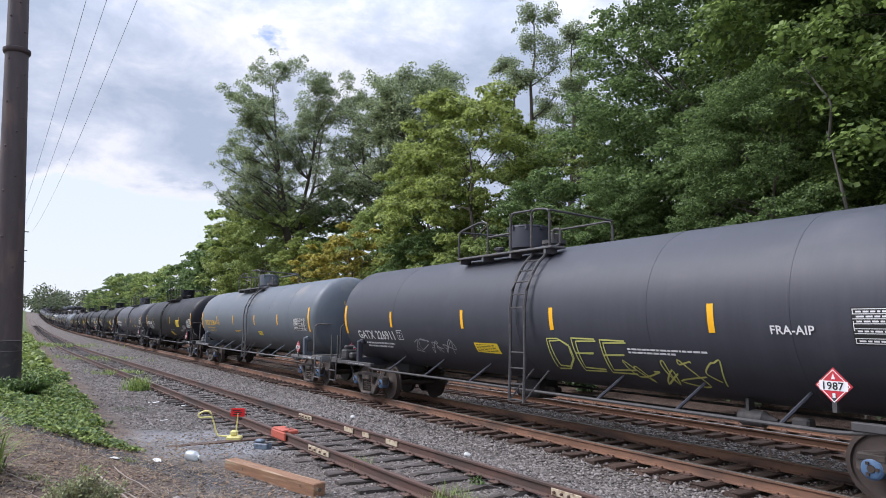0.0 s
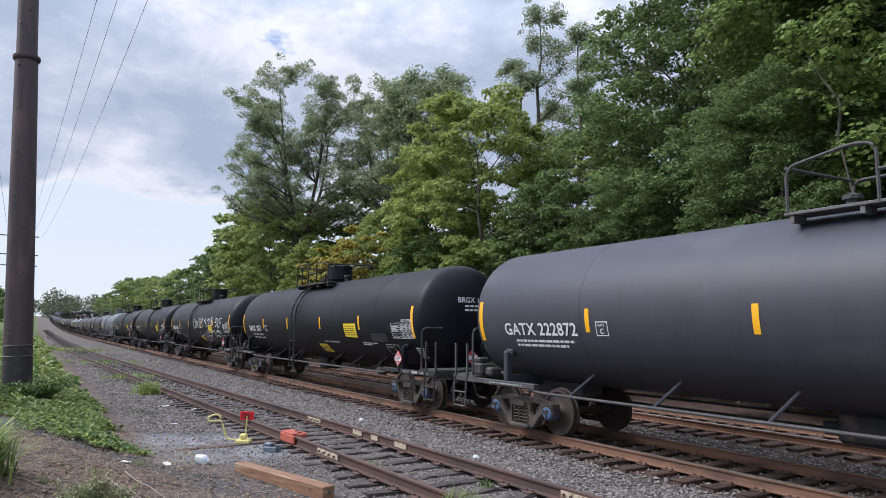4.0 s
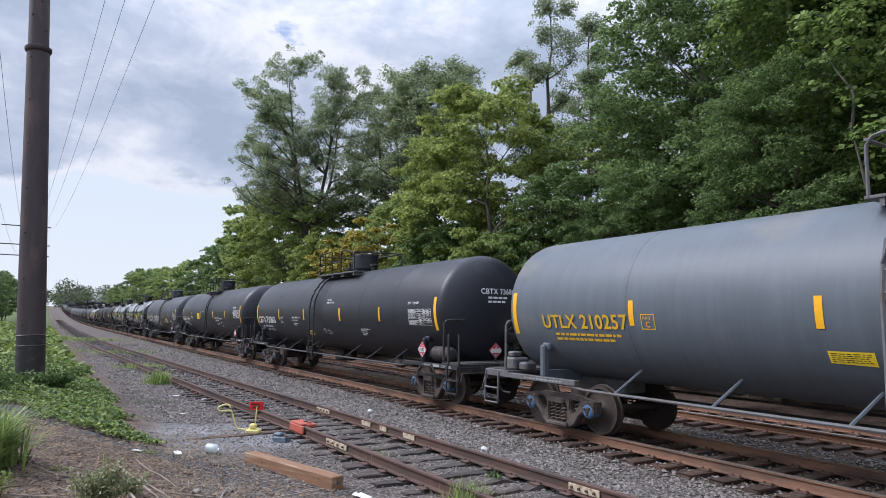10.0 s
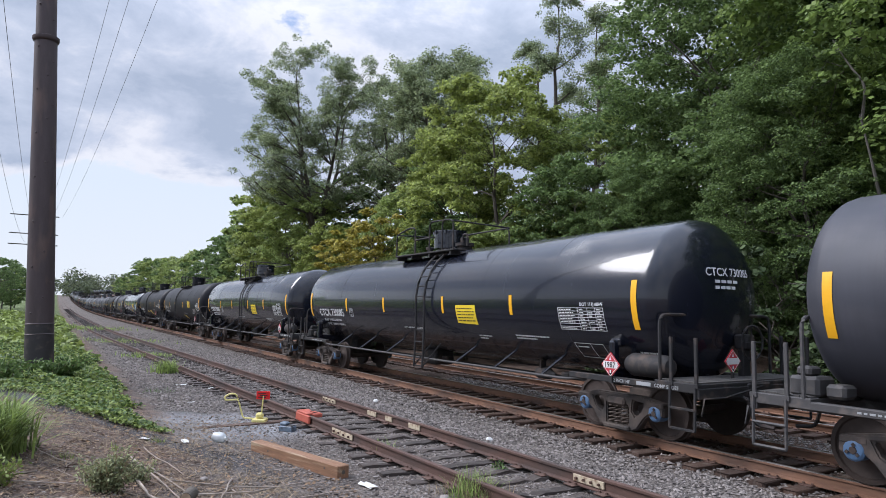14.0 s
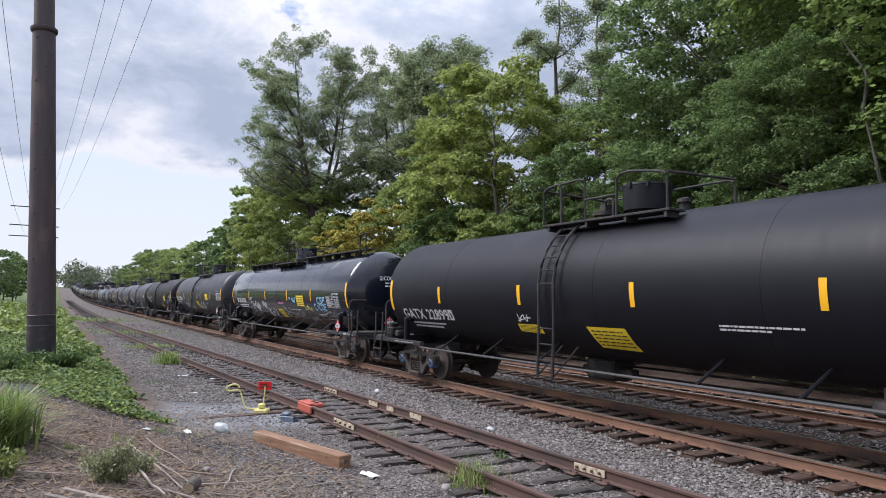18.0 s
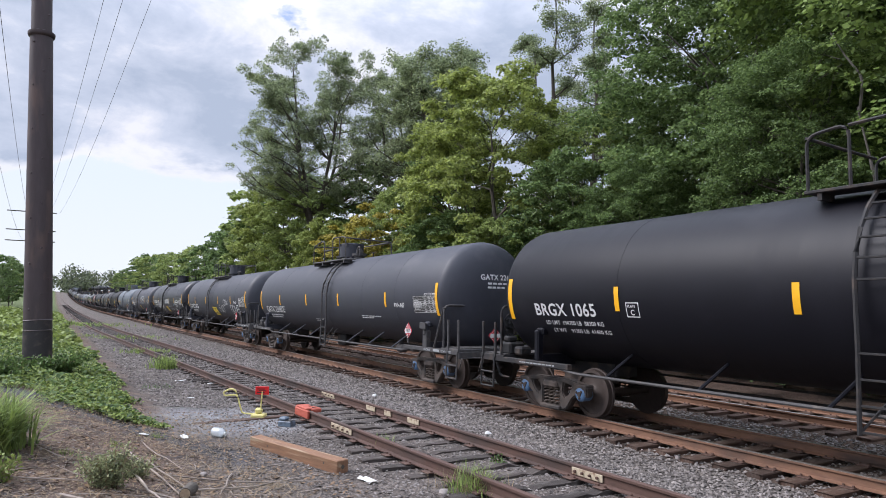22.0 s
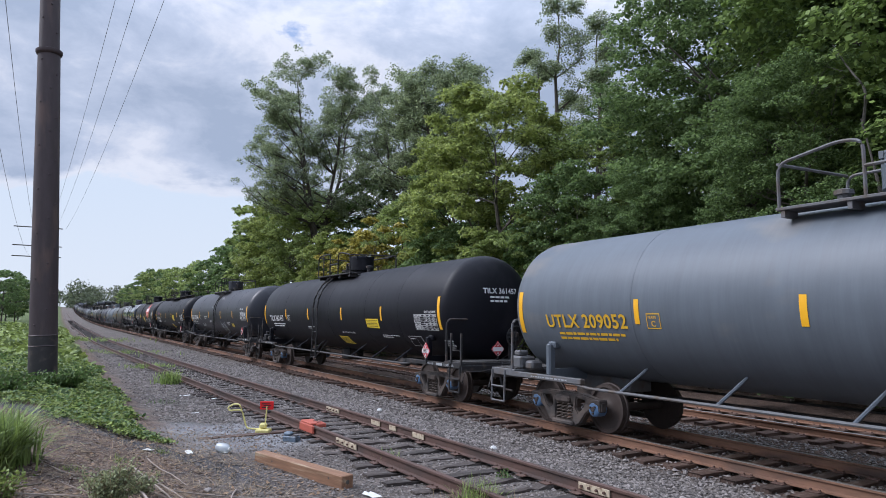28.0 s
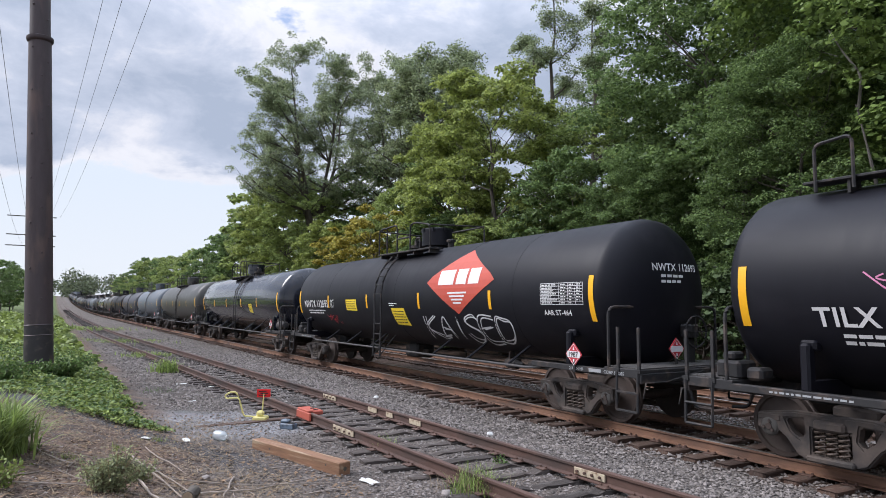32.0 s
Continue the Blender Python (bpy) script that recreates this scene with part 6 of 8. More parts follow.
make_car("black", 535.1, "NWTX 112693", emblem=True, words=[("AAR ST-464", 0.15, 6.62, 1.9)], dome_x=0.08, ladder_x=-0.77, strips=(4.78, 1.49, -1.84, -5.1), ends=(-8.12, 7.97), panel=6.55, panel_z=2.1, dot_up=0.02, classed=False, placard=(7.58, 1.2), blue=False, tank_res=False, mark_z=2.02, mark_at=(-7.52, 0.36), seed=28, label="dark tank car with a large red diamond emblem and white graffiti", decal=(-3.5, 1.93, 0.85, 0.34), decal2=(-0.1, 1.55, 0.8, 0.46), side_text=[(-0.3, 2.12, 0.5)], marks=[(tag_strokes("KAISED", 1.59, 1.3, 0.52, 0.5, 0.2, 0.15, 0.05, 3), 0.13, M["tank_black"], "black graffiti fill"), ([curve_pts(q, 5) for q in tag_strokes("KAISED", 1.53, 1.26, 0.58, 0.58, 0.1, 0.15, 0.08, 4) + tag_strokes("KAISED", 1.64, 1.32, 0.5, 0.46, 0.28, 0.15, 0.08, 5)], 0.03, W, "white outlined graffiti"), (scrawl(-5.38, 1.45, 1.0, 0.34, 55, 3, 6), 0.022, M["red"], "small red tag")])

far_kinds = ["gloss", "olive", "light", "grey", "black", "olive", "gloss", "black", "light", "grey", "black", "black", "olive", "grey"]
far_label = {"gloss": SHINY, "olive": DUSTY, "light": PALE, "grey": DARK, "black": MATT}
for i in range(29):
    k = far_kinds[(i * 1 + i // 14 * 5) % len(far_kinds)]
    make_car(k, 554.2 + 19.15 * i, full=False, seed=100 + i, blue=False, label=far_label[k], decal=(3.0, 1.75, 0.6, 0.4) if i % 3 == 0 else None, walk_top=i % 7 == 4)


# ---- trees ----
def leaf_cloud(rs, centers, radii, per, size, flat=0.75, hollow=0.7):
    """Leaf quads in clumps, thickest near each clump's skin."""
    co, n_all = [], 0
    for (cx, cy, cz), r, n in zip(centers, radii, per):
        d = rs.normal(size=(n, 3))
        d /= np.linalg.norm(d, axis=1)[:, None]
        rad = r * (hollow + (1 - hollow) * rs.random(n) ** 0.6) * (1 + 0.25 * rs.normal(size=n))
        p = d * rad[:, None] * np.array([1, 1, flat]) + np.array([cx, cy, cz])
        nrm = d * 0.5 + rs.normal(size=(n, 3)) * 0.55 + np.array([0, 0, 0.45])
        nrm /= np.linalg.norm(nrm, axis=1)[:, None]
        t = np.cross(nrm, rs.normal(size=(n, 3)))
        t /= np.linalg.norm(t, axis=1)[:, None] + 1e-9
        b = np.cross(nrm, t)
        sz = size * (0.6 + 0.8 * rs.random(n))[:, None]
        t, b = t * sz * 0.5, b * sz * 0.36
        q = np.stack([p - t, p - 0.1 * t + b, p + t, p - 0.1 * t - b], axis=1)
        co.append(q.reshape(-1, 3))
    return np.concatenate(co)


def quads(name, co, mtl):
    n = len(co) // 4
    me = bpy.data.meshes.new(name)
    me.vertices.add(4 * n)
    me.loops.add(4 * n)
    me.polygons.add(n)
    me.vertices.foreach_set("co", np.asarray(co, dtype=np.float32).ravel())
    me.loops.foreach_set("vertex_index", np.arange(4 * n, dtype=np.int32))
    me.polygons.foreach_set("loop_start", np.arange(0, 4 * n, 4, dtype=np.int32))
    me.update(calc_edges=True)
    me.materials.append(mtl)
    return me


def boughs(rs, cen, rr, per, size, droop=0.35, thick=0.16, ruffle=0.42, wide=0.4):
    """Leaves in drooping, flattened sprays, one spray for each centre."""
    out = []
    for (cx, cy, cz), r, n in zip(cen, rr, per):
        a, q = rs.uniform(0, 2 * math.pi, n), np.sqrt(rs.random(n))
        x, y = r * q * np.cos(a), r * q * np.sin(a) * rs.uniform(0.7, 1.0)
        z = -droop * r * q ** 2 + thick * r * rs.normal(size=n)
        tilt = rs.normal(size=2) * 0.16
        p = np.stack([cx + x, cy + y, cz + z + tilt[0] * x + tilt[1] * y], axis=1)
        nrm = np.stack([x / r * 0.7, y / r * 0.7, np.full(n, 0.8)], axis=1) + rs.normal(size=(n, 3)) * ruffle
        nrm /= np.linalg.norm(nrm, axis=1)[:, None]
        t = np.cross(nrm, rs.normal(size=(n, 3)))
        t /= np.linalg.norm(t, axis=1)[:, None] + 1e-9
        b = np.cross(nrm, t)
        sz = size * (0.6 + 0.8 * rs.random(n))[:, None]
        t, b = t * sz * 0.5, b * sz * wide
        out.append(np.stack([p - t, p - 0.1 * t + b, p + t, p - 0.1 * t - b], axis=1).reshape(-1, 3))
    return np.concatenate(out)


def crown_lobes(rnd, seed, height, spread, low, lobes, r0=0.11, r1=0.215):
    """Centres and radii of the rounded boughs that make up a broad crown."""
    zc, hz = height * (low + 1) / 2, height * (1 - low) / 2
    out = []
    for i in range(lobes):
        z = 1 - 2 * (i + 0.5) / lobes
        a = i * 2.39996 + rnd.uniform(-0.35, 0.35)
        k = math.sqrt(max(0, 1 - z * z)) ** 0.7
        bump = 1 + 0.3 * noise.noise((k * math.cos(a) * 1.6 + seed, k * math.sin(a) * 1.6, z * 2.2))
        q = 0.86 * bump * rnd.choice((1.0, 0.95, 0.82, 0.64))
        r = spread * rnd.uniform(r0, r1)
        out.append((spread * k * math.cos(a) * q, spread * k * math.sin(a) * q, zc + hz * 0.9 * z * min(1.05, bump), r))
    return out


def shingled(rs, rnd, lobes, size, count, plates=8):
    """Each bough is a dome of drooping leaf plates, one above the other, over a shaded core."""
    cen, rr = [], []
    for x, y, z, r in lobes:
        for i in range(plates):
            u = 1 - 1.15 * (i + 0.5) / plates
            a = i * 2.39996 + rnd.uniform(0, 0.8)
            k = math.sqrt(max(0.0, 1 - u * u))
            cen.append((x + r * k * math.cos(a), y + r * k * math.sin(a), z + 0.6 * r * u))
            rr.append(r * rnd.uniform(0.36, 0.62))
    w = np.array(rr) ** 2
    per = np.maximum(8, (0.9 * count * w / w.sum()).astype(int))
    skin_co = boughs(rs, cen, rr, per, size, 0.4, 0.16, 0.42, 0.5)
    core = leaf_cloud(rs, [q[:3] for q in lobes], [q[3] * 0.62 for q in lobes], [max(4, int(0.1 * count / len(lobes)))] * len(lobes), size * 1.5, 0.6, 0.3)
    return np.concatenate([skin_co, core])


def tree_meshes(seed, height, spread, leaf, size, count, airy=False, low=0.12, lobes=44, pads=1.0):
    """Trunk with limbs, and a crown of leafy boughs with gaps between them."""
    rnd, rs = random.Random(seed), np.random.RandomState(seed)
    bm = bmesh.new()
    tips = []

    def tube(pts, rad, sides=6):
        prev = None
        for i, (q, r) in enumerate(zip(pts, rad)):
            d = (pts[min(i + 1, len(pts) - 1)] - pts[max(i - 1, 0)]).normalized()
            a = d.orthogonal().normalized()
            b = d.cross(a)
            ring = [bm.verts.new(q + r * (math.cos(t) * a + math.sin(t) * b)) for t in (2 * math.pi * k / sides for k in range(sides))]
            if prev:
                for k in range(sides):
                    bm.faces.new((prev[k], prev[(k + 1) % sides], ring[(k + 1) % sides], ring[k]))
            prev = ring

    def limb(p, d, length, r, depth, lift=0.0):
        pts, rad = [p.copy()], [r]
        for i in range(5):
            d = (d + Vector((rnd.uniform(-0.2, 0.2), rnd.uniform(-0.2, 0.2), rnd.uniform(-0.08, 0.14) + lift))).normalized()
            p = p + d * length / 5
            pts.append(p.copy())
            rad.append(r * (1 - 0.6 * (i + 1) / 5))
            if depth < 2 and i >= (2 if depth == 0 else 1):
                for _ in range(2 if depth == 0 else 1):
                    side = Vector((rnd.uniform(-1, 1), rnd.uniform(-1, 1), rnd.uniform(0.0, 0.6))).normalized()
                    limb(p, (d * 0.5 + side).normalized(), length * rnd.uniform(0.38, 0.6), rad[-1] * 0.55, depth + 1)
        tips.append(pts[-1])
        if depth:
            tips.append(pts[3])
        if depth == 2:
            tips.append(pts[1])
        tube(pts, rad, 4 if depth < 2 else 3)

    if airy:
        # a bare stem that forks into leaders, each carrying upswept limbs
        fork = height * rnd.uniform(0.3, 0.36)
        stem = [Vector((0, 0, -0.6)), Vector((rnd.uniform(-0.2, 0.2), rnd.uniform(-0.2, 0.2), fork * 0.5)), Vector((rnd.uniform(-0.3, 0.3), rnd.uniform(-0.3, 0.3), fork))]
        tube(stem, [height * 0.015, height * 0.013, height * 0.012])
        n_lead = 4 if spread > 4 else 2
        for k in range(n_lead):
            az = 2 * math.pi * (k + rnd.uniform(-0.2, 0.2)) / n_lead
            out = spread * rnd.uniform(0.3, 0.6)
            pts, rad = [stem[-1]], [height * 0.009]
            top = height * rnd.uniform(0.72, 0.93)
            for i in range(1, 7):
                f = i / 6
                pts.append(Vector((stem[-1].x + math.cos(az) * out * f ** 0.7 + rnd.uniform(-0.2, 0.2), stem[-1].y + math.sin(az) * out * f ** 0.7 + rnd.uniform(-0.2, 0.2), fork + (top - fork) * f)))
                rad.append(height * 0.009 * (1 - 0.82 * f))
            tube(pts, rad)
            for i in range(1, 7):
                for _ in range(2 if spread < 4 else 3):
                    a2 = az + rnd.uniform(-1.9, 1.9)
                    reach = spread * rnd.uniform(0.55, 0.95) * (1.0 - 0.5 * (i / 6) ** 2)
                    limb(pts[i], Vector((math.cos(a2), math.sin(a2), rnd.uniform(0.15, 0.6))).normalized(), reach, rad[i] * 0.55, 1, 0.02)
            tips.append(pts[-1])
        cen, rr = [], []
        for p in tips:
            if rnd.random() > 0.62 * pads:
                continue
            cen.append(tuple(p + Vector((rnd.uniform(-0.4, 0.4), rnd.uniform(-0.4, 0.4), rnd.uniform(-0.1, 0.3)))))
            rr.append(rnd.uniform(0.36, 0.82) * (0.66 + 0.05 * spread))
        w = np.array(rr) ** 2
        per = np.maximum(8, (count * w / w.sum()).astype(int))
        co = boughs(rs, cen, rr, per, size, 0.5, 0.2, 0.42, 0.42)
    else:
        top = height * 0.74
        pts, rad, n = [Vector((0, 0, -0.6))], [height * 0.015], 7
        for i in range(1, n + 1):
            pts.append(Vector((rnd.uniform(-0.3, 0.3) * i / 3, rnd.uniform(-0.3, 0.3) * i / 3, top * i / n)))
            rad.append(height * 0.014 * (1 - 0.8 * i / n))
        tube(pts, rad)
        for i in range(2, n + 1):
            for _ in range(3):
                az = rnd.uniform(0, 2 * math.pi)
                up = rnd.uniform(0.15, 0.8) if i < n else rnd.uniform(0.7, 1.6)
                limb(pts[i], Vector((math.cos(az), math.sin(az), up)).normalized(), spread * rnd.uniform(0.5, 0.8) * (1.0 if i < n else 0.7), rad[i] * 0.6, 1)
        co = shingled(rs, rnd, crown_lobes(rnd, seed, height, spread, low, lobes), size, count)
    tall = max(np.percentile(co[:, 2], 99.7), 1.0)
    return finish(bm, "trunk", M["bark"]), quads("crown", co, leaf), tall


KINDS = {
    "maple": [tree_meshes(11, 19, 6.4, M["leaf_dark"], 0.13, 125000, low=0.08, lobes=190), tree_meshes(12, 21, 6.8, M["leaf_dark"], 0.13, 128000, low=0.08, lobes=200), tree_meshes(13, 18, 6.2, M["leaf_maple"], 0.13, 120000, low=0.08, lobes=180)],
    "far_maple": [tree_meshes(14, 19, 6.4, M["leaf_dark"], 0.38, 10000, lobes=60), tree_meshes(15, 19, 6.6, M["leaf_mid"], 0.38, 10000, lobes=60)],
    "locust": [tree_meshes(21, 26, 6.8, M["leaf_soft"], 0.125, 125000, True, pads=1.2), tree_meshes(22, 24, 5.0, M["leaf_soft"], 0.135, 70000, True, pads=1.5), tree_meshes(27, 24, 5.2, M["leaf_soft"], 0.135, 70000, True, pads=1.5)],
    "slim_locust": [tree_meshes(23, 25, 2.9, M["leaf_soft"], 0.11, 34000, True, pads=1.6), tree_meshes(24, 24, 3.2, M["leaf_soft"], 0.11, 36000, True, pads=1.6)],
    "young": [tree_meshes(31, 14, 4.6, M["leaf_mid"], 0.14, 46000, low=0.04, lobes=100), tree_meshes(32, 12, 4.4, M["leaf_dark"], 0.14, 44000, low=0.04, lobes=96)],
    "ash": [tree_meshes(35, 15, 4.3, M["leaf_lime"], 0.13, 60000, low=0.08, lobes=110), tree_meshes(36, 14, 4.2, M["leaf_lime"], 0.13, 60000, low=0.06, lobes=106)],
    "far_young": [tree_meshes(33, 13, 4.6, M["leaf_mid"], 0.3, 10000, low=0.05, lobes=54), tree_meshes(34, 12, 4.6, M["leaf_dark"], 0.3, 10000, low=0.05, lobes=54)],
    "gold": [tree_meshes(41, 9.5, 3.3, M["leaf_gold"], 0.14, 20000, low=0.05, lobes=50)],
    "bush": [tree_meshes(51, 4.5, 2.7, M["leaf_shade"], 0.17, 5000, low=0.02, lobes=24), tree_meshes(52, 5.0, 2.9, M["leaf_shade"], 0.17, 5000, low=0.02, lobes=24)],
}
TREE_LABEL = {"far_maple": ("broad dark green tree farther along the tracks", "tree"), "far_young": ("bushy green tree farther along the tracks", "tree"), "maple": ("broad dark green maple with a dense crown", "tree"), "slim_locust": ("slender sparse locust tree behind the others", "tree"), "ash": ("bushy yellow-green tree by the tracks", "tree"), "locust": ("tall airy locust tree with feathery pale leaves", "tree"), "young": ("bushy mid-green tree by the tracks", "tree"), "gold": ("small tree with yellowing leaves", "tree"), "bush": ("rank green shrub behind the second track, leaves darkened for shade", "shrub")}


def plant(kind, s, y, h, turn, which=0):
    which %= len(KINDS[kind])
    trunk, crown, tall = KINDS[kind][which]
    k = h / tall
    p, _ = on_line(s, y)
    t = new("tree" if kind != "bush" else "shrub")
    t.matrix_world = Matrix.Translation((p.x, p.y, ground_z(p.x, p.y))) @ Matrix.Rotation(turn, 4, "Z") @ Matrix.Scale(k, 4)
    lab, cat = TREE_LABEL[kind]
    tagged(t, lab, cat, "trees behind the tracks" if kind != "bush" else "shrubs behind the tracks")
    hang("trunk", trunk, t)
    hang("crown", crown, t)


WOOD_NEAR = [("far_maple", -16, 25, 22), ("far_maple", -8, 26, 23), ("far_maple", 0, 25, 20), ("maple", 8.5, 26.5, 23), ("maple", 18.3, 26.5, 20.5), ("far_maple", 3, 21.5, 11), ("far_maple", -5, 21.5, 12), ("maple", 13, 21.8, 11), ("maple", 20, 21.8, 8.5), ("young", 24, 31, 14), ("far_maple", -2, 36, 27), ("maple", 9, 36, 28), ("maple", 19, 37, 23), ("slim_locust", 41.5, 34, 27), ("slim_locust", 36, 34, 23)]
WOOD_MID = [("young", 24.5, 22, 9.5), ("young", 27, 26, 12.5), ("ash", 31, 21.5, 15.5), ("ash", 37, 22, 14), ("young", 41, 25, 12.5), ("young", 44, 22, 10.5), ("young", 33, 19.5, 8), ("young", 27.5, 19.5, 7), ("gold", 40.8, 18.7, 9.2), ("gold", 46.5, 18.9, 8.6), ("locust", 45, 26, 22.8), ("locust", 51.5, 26.5, 23), ("locust", 59.8, 21, 25.6), ("far_maple", 58, 27, 15)]
WOOD_UP_LINE = [("ash", 53, 19.8, 9.5), ("young", 59.5, 20, 13), ("ash", 67, 20, 15.5), ("far_young", 75, 20.5, 15.5), ("far_young", 82, 20.5, 13.5), ("far_maple", 79, 25, 17.5), ("far_maple", 88, 23, 13.5), ("far_maple", 98, 22, 12.5), ("far_young", 106, 20, 11.5), ("far_young", 116, 20.5, 11.5), ("far_maple", 126, 22, 12), ("far_young", 138, 20, 11.5), ("far_maple", 152, 22, 12.5), ("far_maple", 168, 23, 13), ("far_maple", 186, 22, 14), ("far_maple", 206, 23, 15), ("far_maple", 228, 24, 14)]
WOOD_FAR = [("far_maple", 255, 24, 13), ("far_maple", 290, 26, 12), ("far_maple", 335, 27, 12), ("far_maple", 385, 30, 13), ("far_maple", 140, -8.6, 9), ("far_young", 152, -7.2, 8.5), ("far_maple", 166, -9.5, 10.5), ("far_maple", 182, -8, 9.5), ("far_maple", 170, -24, 14), ("far_maple", 190, -26, 15), ("far_maple", 206, -30, 17), ("far_maple", 225, -34, 17), ("far_maple", 250, -30, 15)]
# the maple at 8.5 takes the leaves coloured as if sunlit
for i, (kind, s, y, h) in enumerate(WOOD_NEAR + WOOD_MID + WOOD_UP_LINE + WOOD_FAR):
    plant(kind, s, y, h, i * 2.399, {9: 1, 19: 2, 45: 1, 51.5: 2, 59.8: 0, 8.5: 2, 18.3: 0, 13: 1, 20: 0}.get(s, i))
for i in range(34):
    plant("bush", -8 + 3.4 * i, 19.4 + 0.8 * math.sin(i * 2.1), 3.6 + 1.0 * math.sin(i * 1.3), i * 1.7, i)


def dead_tree(label, stem, limbs, r):
    """A bare stem on the ground and the limbs that spring from it."""
    t = new("dead_tree")
    base = Vector(stem[0])
    t.matrix_world = Matrix.Translation(base)
    tagged(t, label, "dead tree", "dead wood at the edge of the trees")
    rnd = random.Random(len(limbs))
    for name, pts, r0 in [("trunk", stem, r)] + [("limb", q, r * 0.6) for q in limbs]:
        bm = bmesh.new()
        pts = [Vector(p) - base for p in pts]
        fine = [Vector(p) for p in bend([tuple(p) for p in pts], 0.3)] if len(pts) > 2 else pts
        rod(bm, fine, r0, 6)
        n = len(bm.verts) // 6
        for i, v in enumerate(bm.verts):
            c = fine[min(i // 6, len(fine) - 1)]
            v.co = c + (v.co - c) * (1 - 0.65 * (i // 6) / max(1, n - 1))
        part(name, bm, M["dead_wood"], t, smooth=True)
        if name == "limb":
            for k in range(4):
                a = pts[-1].lerp(pts[0], rnd.uniform(0.05, 0.7))
                bm = bmesh.new()
                rod(bm, [a, a + Vector((-rnd.uniform(0.2, 0.5), rnd.uniform(-0.2, 0.2), rnd.uniform(-0.35, 0.3))), a + Vector((-rnd.uniform(0.5, 0.9), rnd.uniform(-0.3, 0.3), rnd.uniform(-0.6, 0.4)))], r0 * 0.3, 4)
                part("twig", bm, M["dead_wood"], t)


M["dead_wood"] = mat("grey_weathered_dead_wood", (0.11, 0.1, 0.088), 0.9, grain=0.6, scale=8, stretch=(1, 1, 1))
dead_tree("leaning dead sapling with bare grey limbs", [(-5.2, 17.9, ground_z(-5.2, 17.9) - 0.1), (-5.9, 17.8, 1.4), (-6.9, 17.6, 3.1), (-7.6, 17.5, 3.6)], [[(-7.4, 17.5, 3.5), (-8.4, 17.5, 3.66), (-9.0, 17.45, 3.56), (-9.5, 17.45, 3.26), (-10.3, 17.4, 3.0)], [(-6.9, 17.6, 3.1), (-8.2, 17.45, 3.3), (-9.2, 17.4, 2.8), (-10.0, 17.4, 2.5)]], 0.045)
dead_tree("tall dead stem with a crooked bare top", [(-9.3, 20.6, ground_z(-9.3, 20.6) - 0.1), (-9.7, 20.6, 3.5), (-10.1, 20.4, 6.5), (-10.35, 20.3, 8.1)], [[(-10.3, 20.3, 7.9), (-10.1, 20.2, 8.9), (-10.6, 20.2, 9.75), (-11.0, 20.2, 10.6)]], 0.08)


def far_woods():
    """Hazy woods that close the line at the horizon."""
    rs = np.random.RandomState(5)
    cen, rr = [], []
    for i in range(420):
        x = -rs.uniform(430, 900)
        y = rs.uniform(-260, 420)
        g = ground_z(x, y)
        for k in range(2):
            cen.append((x + rs.uniform(-3, 3), y + rs.uniform(-3, 3), g + rs.uniform(3, 13) * (1 + k * 0.3)))
            rr.append(rs.uniform(4, 7))
    co = leaf_cloud(rs, cen, rr, [110] * len(cen), 1.6)
    w = new("far_woods", quads("far_woods", co, M["far_wood"]))
    tagged(w, "hazy distant woods beyond the tracks", "woods", kind="stuff")


far_woods()


def back_woods():
    """The depth of the wood behind the first trees."""
    rs = np.random.RandomState(8)
    cen, rr = [], []
    for i in range(190):
        s, y = rs.uniform(-30, 60), rs.uniform(31, 50)
        z = ground_z(-s, y)
        for h in (2.0, 5.5, 9.0) if s < 25 else (2.0, 4.5, 7.0):
            cen.append((-s + rs.uniform(-2, 2), y + rs.uniform(-2, 2), z + h + rs.uniform(-1.5, 1.5)))
            rr.append(rs.uniform(2.2, 3.4))
    co = leaf_cloud(rs, cen, rr, [170] * len(cen), 0.5)
    w = new("wood_interior", quads("wood_interior", co, M["leaf_dark"]))
    tagged(w, "dense shaded wood behind the front trees", "woods", kind="stuff")


back_woods()


# ---- loose stone, plants and clutter by the siding ----
def lay(s, y, lift=0.0):
    return Vector((-s, y, ground_z(-s, y) + lift))


